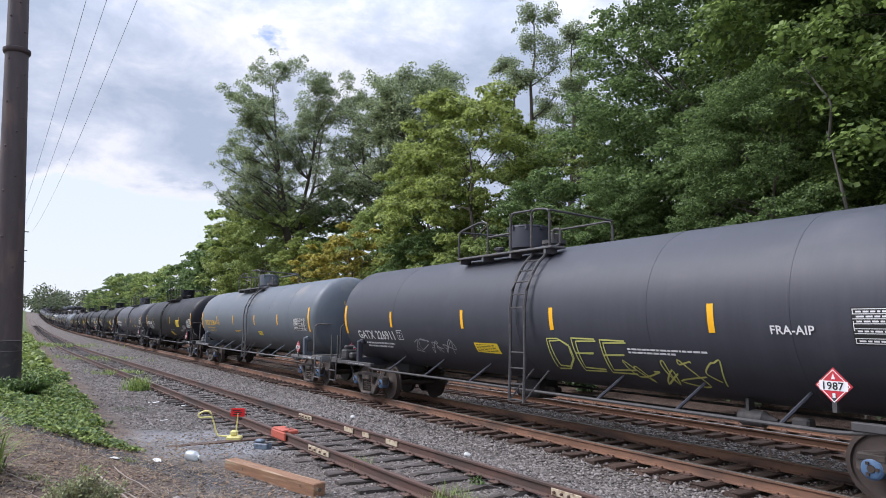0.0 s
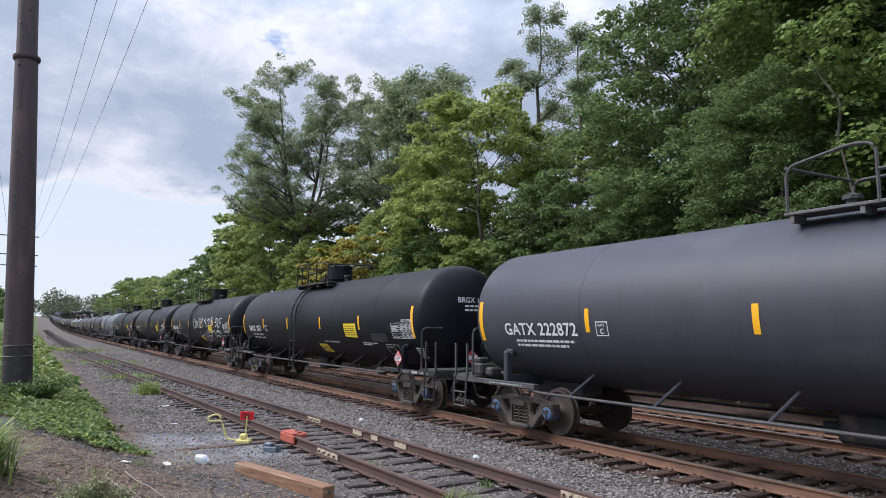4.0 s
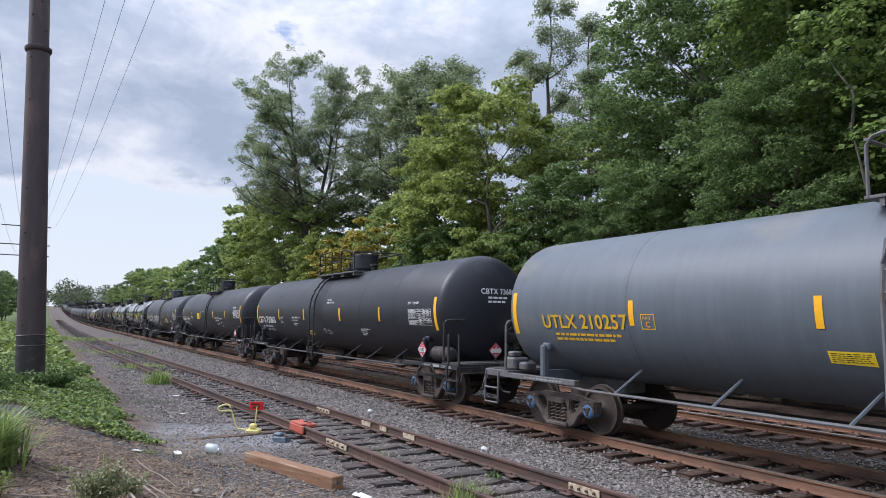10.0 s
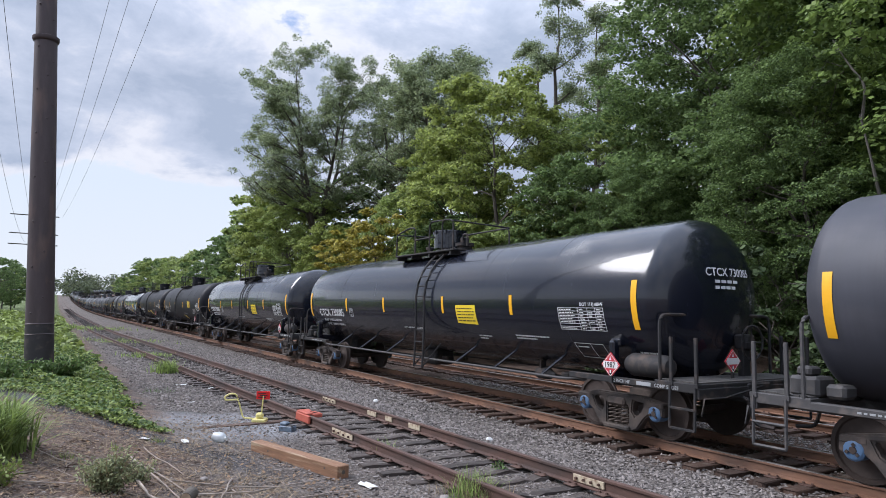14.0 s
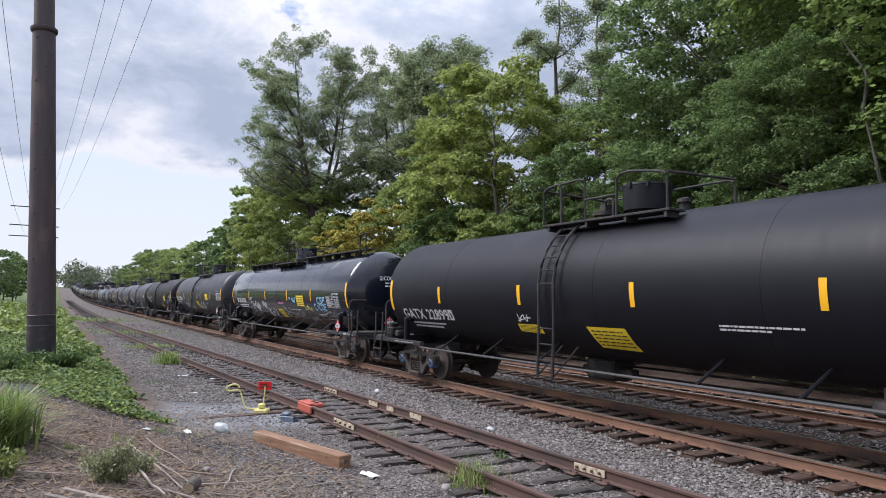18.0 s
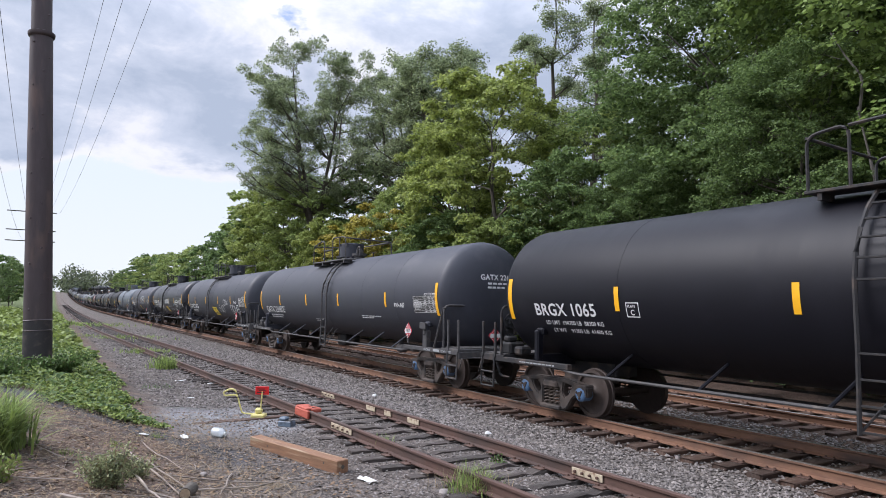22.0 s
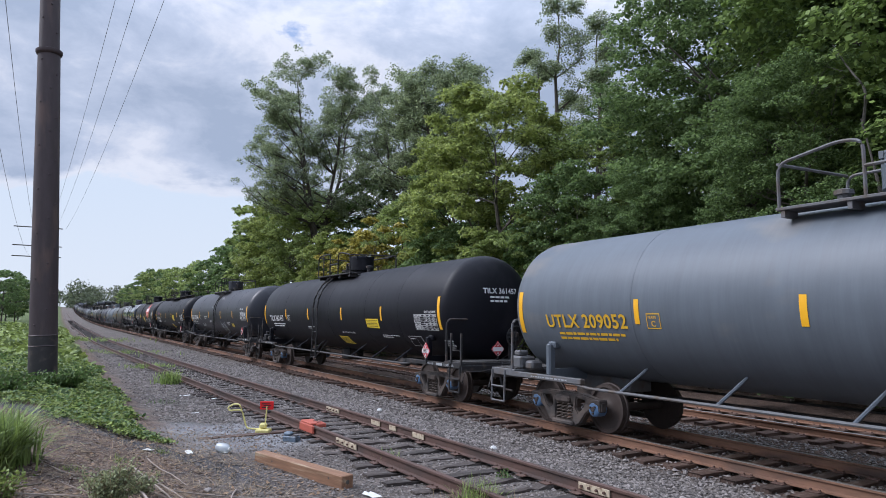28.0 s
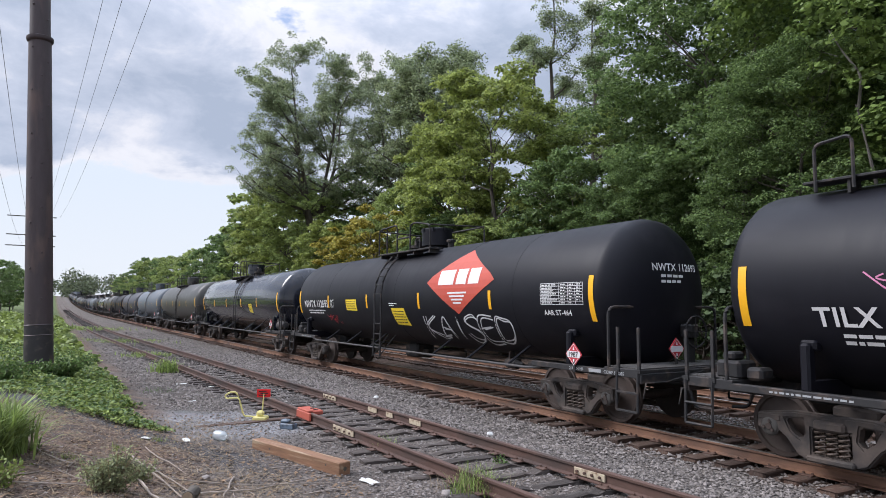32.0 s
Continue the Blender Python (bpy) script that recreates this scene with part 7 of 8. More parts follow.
def stones(name, label, spans, n, r0, r1, seed):
    """Broken stone, each piece a squashed wedge."""
    rs = np.random.RandomState(seed)
    base = np.array([(1, 0.1, 0), (-0.9, 0.2, 0.1), (0.1, 0.9, 0), (-0.1, -1, 0.05), (0.1, 0, 0.75), (0.0, 0.1, -0.7)])
    fac = np.array([(0, 2, 4), (2, 1, 4), (1, 3, 4), (3, 0, 4), (2, 0, 5), (1, 2, 5), (3, 1, 5), (0, 3, 5)])
    co, fa = [], []
    for i in range(n):
        s0, s1, y0, y1 = spans[i % len(spans)]
        s = s0 + (s1 - s0) * rs.random() ** 1.6
        y = rs.uniform(y0, y1)
        r = rs.uniform(r0, r1) * (1 + 0.02 * max(s, 0))
        v = base * (1 + 0.35 * rs.normal(size=(6, 3)))
        v *= r * np.array([rs.uniform(0.7, 1.2), rs.uniform(0.7, 1.2), rs.uniform(0.6, 1.0)])
        a = rs.uniform(0, 6.28)
        c, q = math.cos(a), math.sin(a)
        v = v @ np.array([[c, q, 0], [-q, c, 0], [0, 0, 1]])
        co.append(v + np.array([-s, y, ground_z(-s, y) + r * rs.uniform(0.0, 0.5)]))
        fa.append(fac + 6 * i)
    me = bpy.data.meshes.new(name)
    me.from_pydata(np.concatenate(co).tolist(), [], np.concatenate(fa).tolist())
    me.materials.append(M["stone"])
    ob = new(name, me)
    tagged(ob, label, "gravel", kind="stuff")
    return ob


stones("ballast", "crushed grey ballast stone between the tracks", [(0, 34, 6.5, 8.25), (0, 22, 6.5, 8.25), (0, 20, 10.95, 12.4), (0, 24, 8.2, 11)], 40000, 0.016, 0.034, 3)
stones("siding_gravel", "small gravel strewn about the siding", [(4, 30, 3.0, 6.6), (4, 16, 2.2, 6.6), (4, 18, 3.4, 6.6)], 19000, 0.007, 0.022, 4)
stones("bank_gravel", "loose small stones on the bank's bare earth", [(5, 13, -2.0, 2.6)], 6500, 0.005, 0.016, 6)


stones("track_gravel", "coarse gravel along the siding into the distance", [(15, 62, 1.9, 8.25), (15, 40, 2.2, 6.6)], 15000, 0.016, 0.03, 5)


def blades(bm_co, rs, s, y, n, spread, h, lean, width, lift=0.0):
    """Arching grass blades of three quads each."""
    for _ in range(n):
        p = lay(s + rs.normal() * spread, y + rs.normal() * spread, lift - 0.02)
        az = rs.uniform(0, 6.28)
        d = Vector((math.cos(az), math.sin(az), 0))
        side = Vector((-d.y, d.x, 0)) * width * rs.uniform(0.6, 1.3)
        hh, ll = h * rs.uniform(0.5, 1.15), lean * rs.uniform(0.2, 1.2)
        last = None
        for i in range(4):
            t = i / 3
            q = p + d * (ll * t * t) + Vector((0, 0, hh * (t - 0.28 * t ** 3 * (ll / max(hh, 0.05)))))
            w = side * (1 - t) * (0.9 if i else 0.6) + side * 0.04
            cur = (q - w, q + w)
            if last:
                bm_co += [last[0], last[1], cur[1], cur[0]]
            last = cur


def tuft(label, spots, mtl, seed, name="grass_tuft", category="grass"):
    rs = np.random.RandomState(seed)
    co = []
    for s, y, n, spread, h, lean, width in spots:
        blades(co, rs, s, y, n, spread, h, lean, width)
    ob = new(name, quads(name, np.array([tuple(c) for c in co]), mtl))
    tagged(ob, label, category, "weeds by the siding", "stuff")
    return ob


tuft("tall arching clump of green grass on the bank", [(9.3, -0.55, 620, 0.14, 0.8, 0.7, 0.02), (9.6, -0.47, 420, 0.14, 0.6, 0.6, 0.02), (8.9, -0.8, 340, 0.18, 0.66, 0.6, 0.02)], M["grass"], 61)
tuft("bright green weed tuft in the cinders", [(24.4, 3.4, 260, 0.2, 0.55, 0.3, 0.02)], M["grass"], 62)
tuft("low grass tuft beside the siding rail", [(32.5, 3.75, 260, 0.5, 0.25, 0.25, 0.03)], M["grass"], 63)
tuft("grass tuft growing through the rotten ties", [(6.95, 4.55, 300, 0.13, 0.38, 0.22, 0.008)], M["grass"], 64)
tuft("dry straw caught in the ties", [(6.9, 4.6, 120, 0.15, 0.36, 0.25, 0.006), (7.3, 4.35, 40, 0.1, 0.2, 0.2, 0.005)], M["straw"], 65)
tuft("small grass tuft against the near rail", [(9.85, 4.66, 110, 0.1, 0.25, 0.15, 0.007)], M["grass"], 66)
tuft("sparse grass in the cinders", [(19.0, 2.5, 60, 0.25, 0.16, 0.15, 0.01)], M["leaf_vine_dark"], 67)
tuft("grass growing between the siding rails", [(46, 3.6, 260, 1.4, 0.25, 0.2, 0.04)], M["grass"], 68)
tuft("pale grass verge far along the siding", [(70, 1.6, 500, 2.6, 0.4, 0.3, 0.06)], M["grass"], 69)


def leaf_carpet(name, label, n, region, size, mtl, seed, height):
    """Overlapping leaves on short stems over the bank."""
    rs = np.random.RandomState(seed)
    p = []
    while len(p) < n:
        s, y = region(rs)
        hump = 0.5 + 0.5 * noise.noise((s * 0.8, y * 0.8, 5.0)) + 0.3 * noise.noise((s * 2.2, y * 2.2, 9.0))
        if hump < 0.18:
            continue
        z = ground_z(-s, y) + height * max(0.1, hump) * (0.35 + 0.65 * rs.random())
        p.append((-s, y, z))
    p = np.array(p)
    n = len(p)
    nrm = rs.normal(size=(n, 3)) * 0.5 + np.array([0, -0.1, 0.9])
    nrm /= np.linalg.norm(nrm, axis=1)[:, None]
    t = np.cross(nrm, rs.normal(size=(n, 3)))
    t /= np.linalg.norm(t, axis=1)[:, None] + 1e-9
    b = np.cross(nrm, t)
    sz = size * (0.55 + 0.9 * rs.random(n))[:, None] * (1 + 0.035 * np.maximum(0, -p[:, :1] - 12))
    t, b = t * sz * 0.5, b * sz * 0.42
    q = np.stack([p - t, p - 0.15 * t + b, p + t, p - 0.15 * t - b], axis=1).reshape(-1, 3)
    ob = new(name, quads(name, q, mtl))
    tagged(ob, label, "groundcover", kind="stuff")
    return ob


def verge(s):
    """How far the green reaches towards the siding."""
    return 1.6 - 0.012 * max(0, s - 12) + 0.3 * math.sin(s * 0.7) * 0.5


def bank_near(rs):
    while True:
        s = 11.0 + 24 * rs.random() ** 1.5
        y = rs.uniform(-5.5, 1.9)
        edge = 1.5 * noise.noise((s * 0.55, y * 0.55, 2.0)) + 0.9 * noise.noise((s * 1.9, y * 1.9, 4.0)) + rs.normal() * 0.18
        if y < verge(s) + 0.25 * edge and s > 11.75 + 1.75 * (1.6 - y) + edge and not ((s - 21.5) ** 2 + (y + 0.26) ** 2 < 0.2):
            return s, y


def bank_far(rs):
    s = 30 + 75 * rs.random()
    return s, rs.uniform(-16, 1) if rs.random() < 0.5 else rs.uniform(-6, verge(s) - 0.1)


leaf_carpet("creeping_vines", "bright green creeping vines covering the bank", 60000, bank_near, 0.06, M["leaf_vine"], 71, 0.2)
leaf_carpet("dark_creepers", "darker bramble leaves among the vines", 13000, bank_near, 0.07, M["leaf_vine_dark"], 72, 0.24)
leaf_carpet("far_creepers", "green scrub along the bank into the distance", 17000, bank_far, 0.14, M["leaf_vine"], 73, 0.5)


def weed(name, label, s, y, n_stems, h, spread, leaf_mat, leaf, seed, per=26):
    rs = np.random.RandomState(seed)
    thing = new(name)
    thing.matrix_world = Matrix.Translation(lay(s, y))
    tagged(thing, label, "weed", "weeds by the siding")
    bm = bmesh.new()
    co = []
    for _ in range(n_stems):
        az, k = rs.uniform(0, 6.28), rs.uniform(0.1, 1) * spread
        a = Vector((0.25 * k * math.cos(az), 0.25 * k * math.sin(az), -0.03))
        b = Vector((k * math.cos(az), k * math.sin(az), h * rs.uniform(0.6, 1.1)))
        rod(bm, [a, a.lerp(b, 0.5) + Vector((0, 0, 0.03)), b], 0.004, 3)
        for i in range(per):
            t = rs.uniform(0.2, 1.0)
            p = a.lerp(b, t) + Vector(rs.normal(size=3) * 0.03)
            d = Vector(rs.normal(size=3)).normalized()
            e = d.orthogonal().normalized() * leaf * 0.3
            d = d * leaf
            co += [tuple(p), tuple(p + d * 0.5 + e), tuple(p + d), tuple(p + d * 0.5 - e)]
    part("stem", bm, M["straw"], thing)
    hang("leaves", quads("leaves", np.array(co), leaf_mat), thing)
    return thing


weed("mugwort", "bushy grey-green mugwort on the bank", 7.75, 0.58, 80, 0.34, 0.33, M["leaf_mugwort"], 0.036, 81, 40)
weed("mugwort", "smaller grey-green mugwort on the bank", 8.3, 0.95, 16, 0.2, 0.2, M["leaf_mugwort"], 0.036, 82, 34)
weed("leafy_weed", "low leafy green weed at the bank's edge", 7.8, -0.42, 34, 0.22, 0.26, M["leaf_vine"], 0.05, 83, 22)
weed("dark_weed", "small dark green weed by the far rail", 7.95, 5.62, 7, 0.17, 0.1, M["leaf_vine_dark"], 0.05, 84, 10)
weed("bramble", "dark bramble growing round the pole's foot", 19.6, 0.1, 60, 0.42, 0.9, M["leaf_vine_dark"], 0.09, 85, 36)
weed("bramble", "dark bramble beside the pole", 17.2, -1.0, 60, 0.4, 0.9, M["leaf_vine_dark"], 0.09, 86, 36)

M["stick"] = mat("bleached_dead_wood", (0.27, 0.225, 0.19), 0.9, grain=0.6, scale=12, stretch=(1, 1, 1), vary=0.3)
M["dead_leaf"] = leafy("brown_dead_leaves", (0.15, 0.105, 0.075), through=0.05)
M["log_end"] = mat("pale_cut_log_end", (0.34, 0.25, 0.16), 0.85, grain=0.6, scale=14)
M["beam"] = mat("treated_pine_timber", (0.27, 0.14, 0.075), 0.75, grain=0.8, scale=6, dark=(0.1, 0.055, 0.032), spot=(0.3, 0.22, 0.14), spot_at=0.6, spot_scale=3, stretch=(0.4, 6, 6), bump=0.004, bump_scale=20)
M["cream"] = mat("flaking_cream_paint_on_rust", (0.5, 0.42, 0.3), 0.8, grain=0.5, scale=25, spot=(0.14, 0.07, 0.04), spot_at=0.55, spot_scale=9)
M["derail_red"] = mat("faded_red_paint", (0.42, 0.09, 0.055), 0.65, grain=0.4, scale=18)
M["flag_red"] = mat("bright_red_flag_enamel", (0.62, 0.012, 0.012), 0.4, grain=0.15, scale=14)
M["handle_yellow"] = mat("chipped_pale_yellow_paint", (0.68, 0.6, 0.22), 0.5, grain=0.3, scale=25, spot=(0.3, 0.25, 0.12), spot_at=0.68, spot_scale=12)
M["block_blue"] = mat("blue_grey_painted_casting", (0.13, 0.17, 0.22), 0.55, grain=0.5, scale=20, spot=(0.05, 0.055, 0.065), spot_at=0.55, spot_scale=6)
M["litter"] = mat("dirty_white_plastic", (0.6, 0.6, 0.58), 0.5, grain=0.3, scale=20)
M["jug"] = mat("clear_plastic_jug", (0.75, 0.79, 0.8), 0.22, grain=0.15, scale=10)
M["jug"].node_tree.nodes["Principled BSDF"].inputs["Transmission Weight"].default_value = 0.6


def stick(pts, r, label="bleached dead branch on the ground"):
    bm = bmesh.new()
    pts = [Vector(p) for p in pts]
    rod(bm, pts, r, 5)
    n = len(bm.verts) // 5
    for i, v in enumerate(bm.verts):
        k = 1 - 0.6 * (i // 5) / max(1, n - 1)
        c = pts[min(i // 5, len(pts) - 1)]
        v.co = c + (v.co - c) * k
    ob = new("stick", finish(bm, "stick", M["stick"], True))
    tagged(ob, label, "stick", "dead branches on the bank")
    return ob


def branch(s, y, s2, y2, r, wob, seed, lift=0.02, up=0.0):
    rnd = random.Random(seed)
    pts = []
    for i in range(6):
        t = i / 5
        p = lay(s + (s2 - s) * t + rnd.uniform(-wob, wob), y + (y2 - y) * t + rnd.uniform(-wob, wob), lift + up * t)
        pts.append(p)
    stick(pts, r)


for i, row in enumerate([(9.0, 2.15, 7.4, 1.65, 0.014), (9.8, 1.0, 7.4, 1.3, 0.017), (9.3, 1.15, 7.3, 1.5, 0.012), (8.6, 1.3, 7.9, 3.1, 0.011), (7.5, 1.3, 6.9, 2.9, 0.012), (7.9, 1.5, 8.6, 3.3, 0.013), (8.4, 0.9, 7.0, 1.0, 0.02), (7.0, 0.0, 6.2, 0.75, 0.026), (7.3, 0.15, 6.3, 0.9, 0.022), (6.9, 0.35, 6.2, 1.1, 0.03), (6.7, 0.6, 6.5, 1.4, 0.016), (7.6, 1.0, 6.7, 1.6, 0.018), (10.4, 1.2, 8.7, 1.5, 0.009), (8.8, 0.5, 8.0, 1.4, 0.008), (9.0, 2.6, 8.3, 2.2, 0.007), (6.6, 1.7, 6.3, 2.9, 0.012), (7.2, 2.0, 6.6, 2.4, 0.008)]):
    branch(*row, 0.02, 200 + i, 0.02, 0.06 if i % 3 == 0 else 0.0)


_rnd = random.Random(77)
for i in range(46):
    s0, y0 = _rnd.uniform(5.9, 9.4), _rnd.uniform(-0.9, 2.7)
    a, l = _rnd.uniform(0, 6.28), _rnd.uniform(0.3, 1.1)
    branch(s0, y0, s0 + l * math.cos(a), y0 + l * math.sin(a), _rnd.uniform(0.004, 0.01), 0.03, 400 + i, 0.012, _rnd.choice((0, 0, 0.05)))


def litter_straw():
    rs = np.random.RandomState(9)
    co = []
    for _ in range(11000):
        s, y = 5.4 + 8.5 * rs.random() ** 1.3, rs.uniform(-2.2, 2.7)
        p = lay(s, y, 0.012 + 0.015 * rs.random())
        a, l = rs.uniform(0, 6.28), 0.04 + 0.3 * rs.random() ** 2.2
        d = Vector((math.cos(a), math.sin(a), rs.uniform(-0.06, 0.28))) * l
        e = Vector((-d.y, d.x, 0)).normalized() * 0.003
        co += [p - e, p + e, p + d + e * 0.4, p + d - e * 0.4]
    ob = new("dead_stalks", quads("dead_stalks", np.array([tuple(c) for c in co]), M["straw"]))
    tagged(ob, "dry stalks and twigs littering the bank", "straw", kind="stuff")


litter_straw()


def leaf_litter():
    """Curled dead leaves and chips of bark over the bank and the cinders."""
    rs = np.random.RandomState(19)
    co = []
    for _ in range(7000):
        s, y = 5.4 + 9 * rs.random() ** 1.3, -2.2 + 5.6 * rs.random() ** 0.85
        p = lay(s, y, 0.008 + 0.012 * rs.random())
        a, l = rs.uniform(0, 6.28), rs.uniform(0.012, 0.045)
        d = Vector((math.cos(a), math.sin(a), rs.uniform(-0.3, 0.5))) * l
        e = Vector((-d.y, d.x, rs.uniform(-0.01, 0.02))) * rs.uniform(0.3, 0.6)
        co += [p - d, p + e, p + d, p - e]
    ob = new("leaf_litter", quads("leaf_litter", np.array([tuple(c) for c in co]), M["dead_leaf"]))
    tagged(ob, "brown dead leaves and bark chips on the bank", "leaf litter", kind="stuff")


leaf_litter()
tuft("scattered seedlings sprouting from the bank", [(6.6 + 0.9 * (i % 6), -1.6 + 0.62 * ((i * 7) % 6), 14, 0.07, 0.1, 0.08, 0.007) for i in range(24)], M["leaf_vine"], 70)


def make_log():
    log = new("cut_log")
    log.matrix_world = Matrix.Translation(lay(7.6, 1.36, 0.06)) @ pose(0, 0, 0, 0, 6, 160) @ Matrix.Scale(0.62, 4)
    tagged(log, "short cut log with rough bark on the bank", "log")
    bm = bmesh.new()
    vs = lathe(bm, [(-0.3, 0.095), (-0.1, 0.11), (0.12, 0.105), (0.3, 0.115)], 16, "x")
    for v in vs:
        v.co += 0.012 * noise.noise_vector(v.co * 9)
    part("bark", bm, M["bark"], log)
    for x in (-0.305, 0.305):
        bm = bmesh.new()
        lathe(bm, [(x - 0.006, 0.085), (x + 0.006, 0.085)], 14, "x")
        part("cut_end", bm, M["log_end"], log)


make_log()


def make_beam():
    a, b = Vector((-10.75, 2.9)), Vector((-8.55, 3.5))
    mid = (a + b) / 2
    ang = math.degrees(math.atan2(b.y - a.y, b.x - a.x))
    L = (b - a).length
    ob = new("timber_beam")
    ob.matrix_world = pose(mid.x, mid.y, ground_z(mid.x, mid.y) + 0.075, 0, 0, ang)
    tagged(ob, "sawn brown timber beam lying on the gravel", "timber")
    bm = bmesh.new()
    box(bm, -L / 2, L / 2, -0.095, 0.095, -0.11, 0.09, 0.012)
    part("beam", bm, M["beam"], ob)
    for x, y in ((0.85, -0.108), (-0.6, -0.108), (L / 2 + 0.002, 0)):
        bm = bmesh.new()
        if x < L / 2:
            lathe(bm, [(y - 0.001, 0.016), (y + 0.003, 0.012)], 10, "y")
            for v in bm.verts:
                v.co += Vector((x, 0, 0.02))
        else:
            lathe(bm, [(x - 0.001, 0.03), (x + 0.002, 0.02)], 10, "x")
        part("knot", bm, M["bark"], ob)


make_beam()


def make_derail():
    """A hand-thrown derail: lever, flag, red plate on the rail."""
    d = new("derail_stand")
    base = lay(13.35, 3.62, 0.03)
    d.matrix_world = Matrix.Translation(base) @ pose(0, 0, 0, 0, 0, 59)
    tagged(d, "yellow hand derail lever with a red flag", "derail")
    bm = bmesh.new()
    box(bm, -0.1, 0.17, -0.12, 0.12, -0.04, 0.06, 0.02)
    box(bm, -0.04, 0.1, -0.06, 0.06, 0.06, 0.17, 0.03)
    part("base", bm, M["handle_yellow"], d)
    bm = bmesh.new()
    rod(bm, bend([(-0.08, 0, 0.05), (-0.3, 0, 0.06), (-0.41, 0, 0.42), (-0.66, 0, 0.4), (-0.69, 0, 0.46), (-0.58, 0, 0.53), (-0.46, 0, 0.53), (-0.41, 0, 0.42)], 0.06), 0.017, 7)
    part("lever", bm, M["handle_yellow"], d, smooth=True)
    bm = bmesh.new()
    rod(bm, [(0.06, 0, 0.1), (0.09, 0, 0.5)], 0.016, 6)
    part("flag_post", bm, M["handle_yellow"], d)
    bm = bmesh.new()
    box(bm, -0.05, 0.22, -0.008, 0.008, 0.43, 0.59, 0.004)
    part("flag", bm, M["flag_red"], d, "bright red sheet flag")
    bm = bmesh.new()
    for i in range(3):
        box(bm, -0.01 + 0.03 * (i % 2), 0.14 + 0.03 * (i % 2), -0.0105, -0.009, 0.462 + 0.035 * i, 0.48 + 0.035 * i)
    part("flag_print", bm, M["ink"], d)
    bm = bmesh.new()
    lathe(bm, [(0.36, 0.015), (0.375, 0.035), (0.4, 0.035), (0.415, 0.012)], 10, "z")
    for v in bm.verts:
        v.co.x += 0.13
    part("knob", bm, M["frame_black"], d)

    plate_ = new("derail_shoe")
    p, h = on_line(12.7, siding_y(12.7) - GAUGE)
    plate_.matrix_world = Matrix.Translation(p) @ pose(0, 0, 0, 0, 0, 2.1) @ Matrix.Diagonal((0.78, 0.8, 0.9, 1))
    tagged(plate_, "faded red derail shoe clamped over the rail", "derail")
    bm = bmesh.new()
    box(bm, -0.45, 0.45, -0.1, -0.04, -0.16, 0.01, 0.015)
    box(bm, -0.42, 0.3, -0.08, 0.22, 0.003, 0.05, 0.015)
    box(bm, -0.1, 0.35, 0.05, 0.3, -0.05, 0.04, 0.02)
    part("shoe", bm, M["derail_red"], plate_)
    bm = bmesh.new()
    for x in (0.0, 0.22):
        box(bm, x - 0.03, x + 0.03, 0.1, 0.2, 0.035, 0.062)
    part("lug", bm, M["frame_black"], plate_)

    blk = new("painted_block")
    blk.matrix_world = Matrix.Translation(lay(12.25, 3.88, 0.075)) @ pose(0, 0, 0, 0, 0, 40) @ Matrix.Scale(0.7, 4)
    tagged(blk, "blue-grey painted metal chock beside the derail", "chock")
    bm = bmesh.new()
    box(bm, -0.2, 0.2, -0.13, 0.13, -0.12, 0.04, 0.025)
    box(bm, -0.2, 0.02, -0.1, 0.1, 0.04, 0.13, 0.03)
    part("body", bm, M["block_blue"], blk)
    bm = bmesh.new()
    box(bm, 0.03, 0.18, -0.09, 0.09, 0.041, 0.052)
    part("recess", bm, M["frame_black"], blk)

    bm = bmesh.new()
    box(bm, -0.1, 0.1, -1.0, 1.0, -0.12, 0.03, 0.012)
    t = new("switch_timber", finish(bm, "switch_timber", M["tie"]))
    t.matrix_world = Matrix.Translation(lay(13.2, 3.35, 0.0)) @ pose(0, 0, 0, 0, 0, 6)
    tagged(t, "dark timber carrying the derail stand", "timber")


make_derail()


def joint_bar(s, rail, label, mtl, length=0.62):
    j = new("joint_bar")
    p, h = on_line(s, siding_y(s) + rail * GAUGE)
    j.matrix_world = Matrix.Translation(p) @ pose(0, 0, 0, 0, 0, 2.1)
    tagged(j, label, "rail joint", "joint bars of the siding")
    bm = bmesh.new()
    box(bm, -length / 2, length / 2, -0.04, -0.016, -0.135, -0.038, 0.008)
    part("bar", bm, mtl, j)
    for i in range(4 if length > 0.5 else 0):
        bm = bmesh.new()
        vs = lathe(bm, [(-0.07, 0.018), (-0.04, 0.018)], 6, "y")
        for v in vs:
            v.co += Vector(((i - 1.5) * length * 0.24, 0, -0.085))
        part("bolt", bm, M["steel_plate"], j)


joint_bar(10.9, -1, "cream-painted joint bar with bolts", M["cream"], 0.85)
joint_bar(15.0, 1, "cream-painted joint bar with bolts", M["cream"], 0.75)
joint_bar(12.75, 1, "patch of cream paint on the rail's web", M["cream"], 0.4)
joint_bar(12.0, 1, "patch of cream paint on the rail's web", M["cream"], 0.28)
joint_bar(11.0, 1, "patch of cream paint on the rail's web", M["cream"], 0.42)
joint_bar(6.55, 1, "cream and rust joint bar with bolts", M["cream"], 0.55)


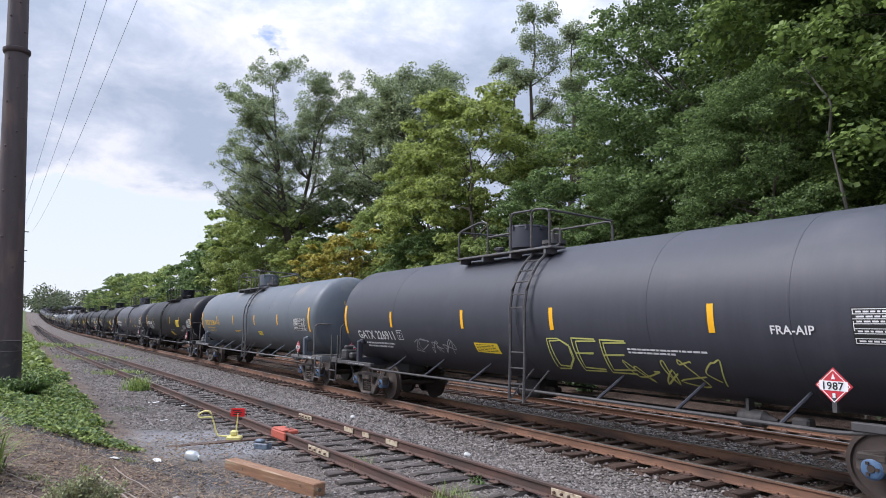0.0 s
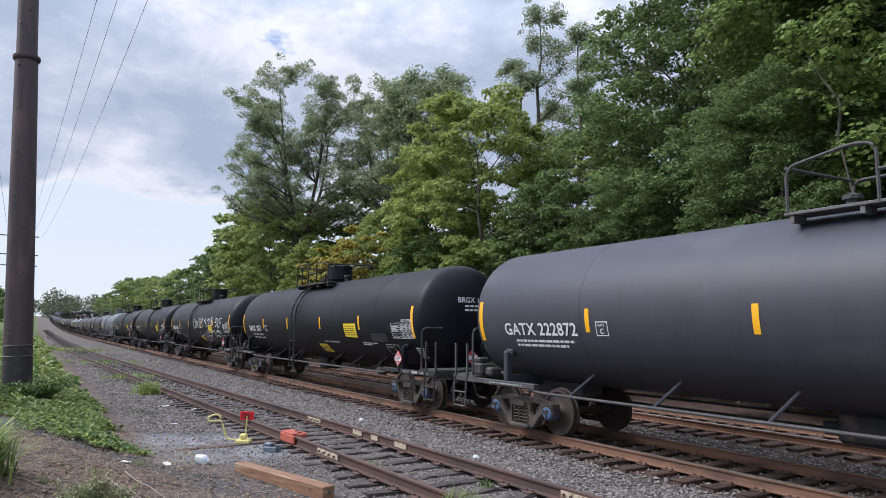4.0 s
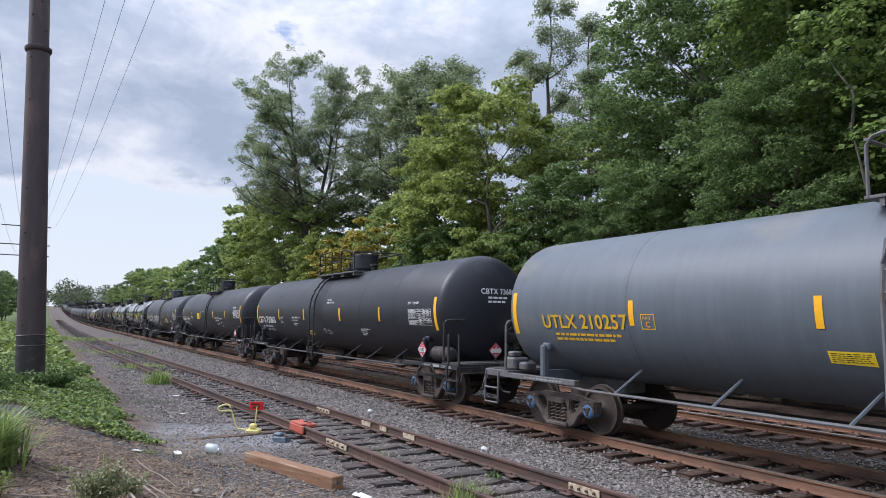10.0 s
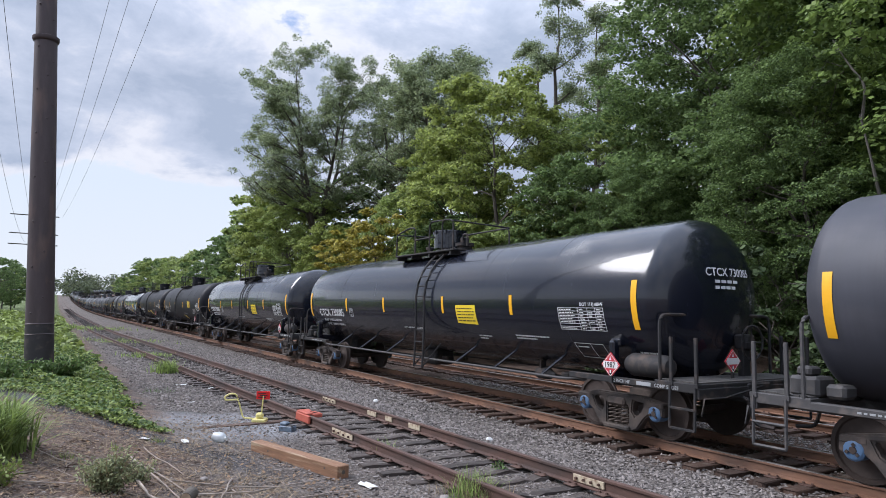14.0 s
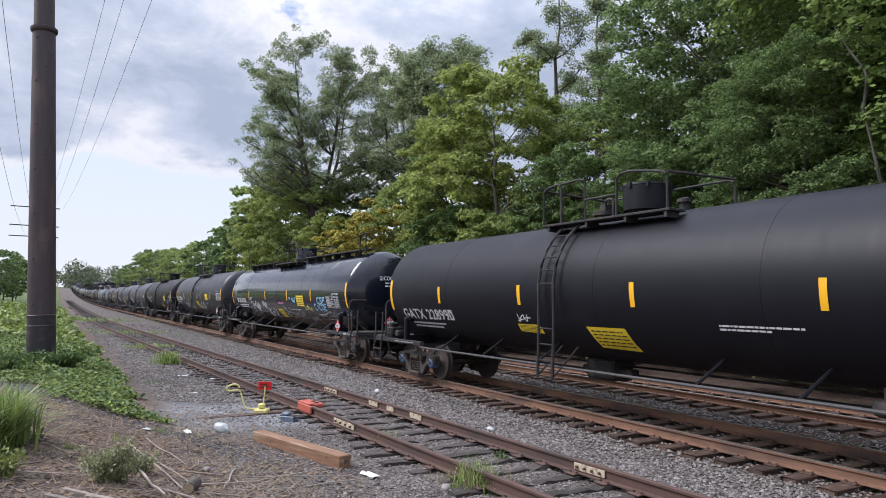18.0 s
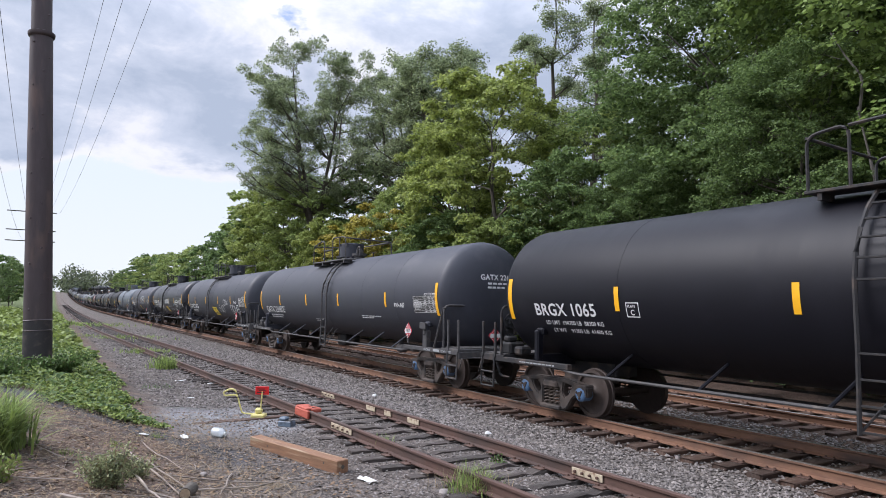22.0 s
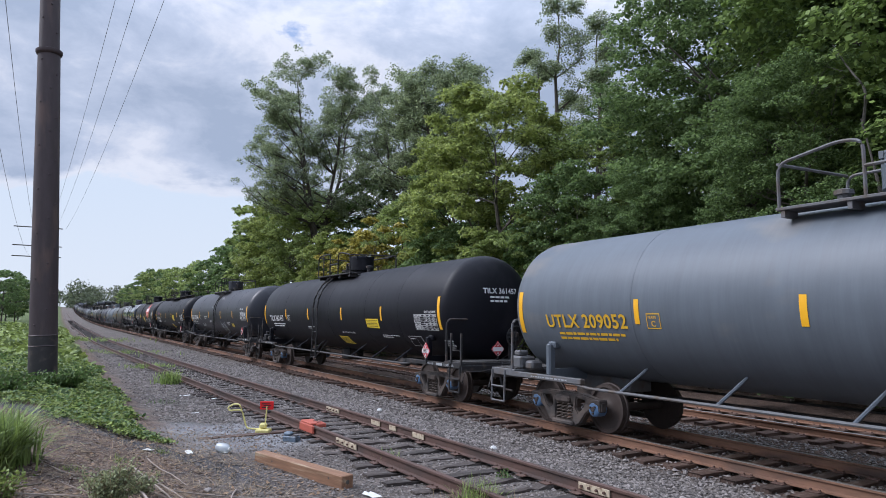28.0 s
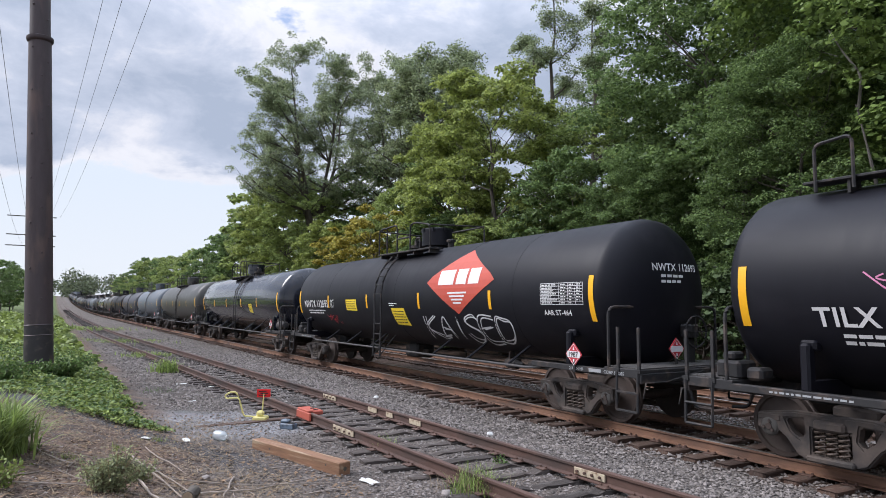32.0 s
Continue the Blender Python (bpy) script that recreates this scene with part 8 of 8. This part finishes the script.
def make_jug():
    j = new("plastic_jug")
    j.matrix_world = Matrix.Translation(lay(11.4, 2.48, 0.075)) @ pose(0, 0, 0, 0, 0, 25) @ Matrix.Scale(0.8, 4)
    tagged(j, "empty clear plastic jug lying on its side", "jug")
    bm = bmesh.new()
    lathe(bm, [(-0.16, 0.07), (-0.15, 0.1), (0.06, 0.105), (0.12, 0.08), (0.16, 0.03), (0.19, 0.03)], 20, "x")
    part("body", bm, M["jug"], j, smooth=True)
    bm = bmesh.new()
    lathe(bm, [(0.185, 0.036), (0.21, 0.036)], 12, "x")
    part("cap", bm, M["litter"], j)


make_jug()
for i, (s, y, w) in enumerate([(11.5, 1.95, 0.1), (11.2, 1.32, 0.07), (20.5, 3.3, 0.12), (19.4, 3.9, 0.08), (8.0, 3.62, 0.13), (17.9, 5.0, 0.09), (16.5, 2.9, 0.07), (27, 4.3, 0.1)]):
    bm = bmesh.new()
    rnd = random.Random(300 + i)
    bmesh.ops.create_grid(bm, x_segments=4, y_segments=3, size=w)
    for v in bm.verts:
        v.co = Vector((v.co.x * 1.2, v.co.y * 0.5, 0.02 + 0.25 * w * noise.noise(v.co * 14 + Vector((i, 0, 0)))))
    bmesh.ops.solidify(bm, geom=list(bm.faces), thickness=0.004)
    ob = new("scrap", finish(bm, "scrap", M["litter"], True))
    ob.matrix_world = Matrix.Translation(lay(s, y, 0.01)) @ pose(0, 0, 0, 0, 0, 47 * i)
    tagged(ob, "dirty white scrap of plastic on the ground", "litter", "scraps of litter")
for i, (s, y, r) in enumerate([(7.05, 4.2, 0.06), (6.75, 4.75, 0.035), (10.2, 7.0, 0.06), (15.8, 7.3, 0.07), (7.3, 3.0, 0.03), (8.8, 1.75, 0.05)]):
    bm = bmesh.new()
    bmesh.ops.create_icosphere(bm, subdivisions=2, radius=r)
    for v in bm.verts:
        v.co *= 1 + 0.35 * noise.noise(v.co * 18 + Vector((i * 3, 0, 0)))
        v.co.z *= 0.7
    ob = new("rock", finish(bm, "rock", M["litter"] if i in (2, 3) else M["stone"]))
    ob.matrix_world = Matrix.Translation(lay(s, y, r * 0.45))
    tagged(ob, "loose pale lump of rock on the gravel", "rock", "loose rocks")

# ---- tracks: rails, timber ties, plates ----
make_track("main track with rust-brown rails on dark timber ties", lambda s: MAIN_Y, -7, 92, M["tie"], M["rail"], M["rail_top"], 0.53, 900, tie_seed=1)
make_track("disused siding with dark rusted rails and rotting ties", siding_y, 3.5, 70, M["tie_old"], M["rail_old"], M["rail_old"], 0.56, 420, 0.015, tie_seed=20, rail_from=-300)
make_track("second main track behind the train", lambda s: MAIN_Y + 4.15, -3, 60, M["tie"], M["rail"], M["rail_top"], 0.53, 900, tie_seed=40)


# ---- what moves ----
SPEED = 16.0


def on_rails(a, t):
    mid = a - 6.3 - SPEED * t
    f, _ = on_line(mid - BOGIE_X, MAIN_Y)
    r, _ = on_line(mid + BOGIE_X, MAIN_Y)
    d = f - r
    c = (f + r) / 2
    return pose(c.x, c.y, c.z, 0, -math.degrees(math.atan2(d.z, math.hypot(d.x, d.y))), math.degrees(math.atan2(d.y, d.x)))


def motions():
    for car, a in CARS:
        walk(car, [(t, on_rails(a, t)) for t in range(0, 33)])
    first = WHEELS[0]
    walk(first, [(i / 30, pose(0, 0, 0, 0, math.degrees(SPEED * i / 30 / WHEEL), 0)) for i in range(0, 961)])
    keys = first.animation_data
    for w in WHEELS[1:]:
        w.rotation_mode = "QUATERNION"
        made = w.animation_data_create()
        made.action = keys.action
        made.action_slot = keys.action_slot


motions()
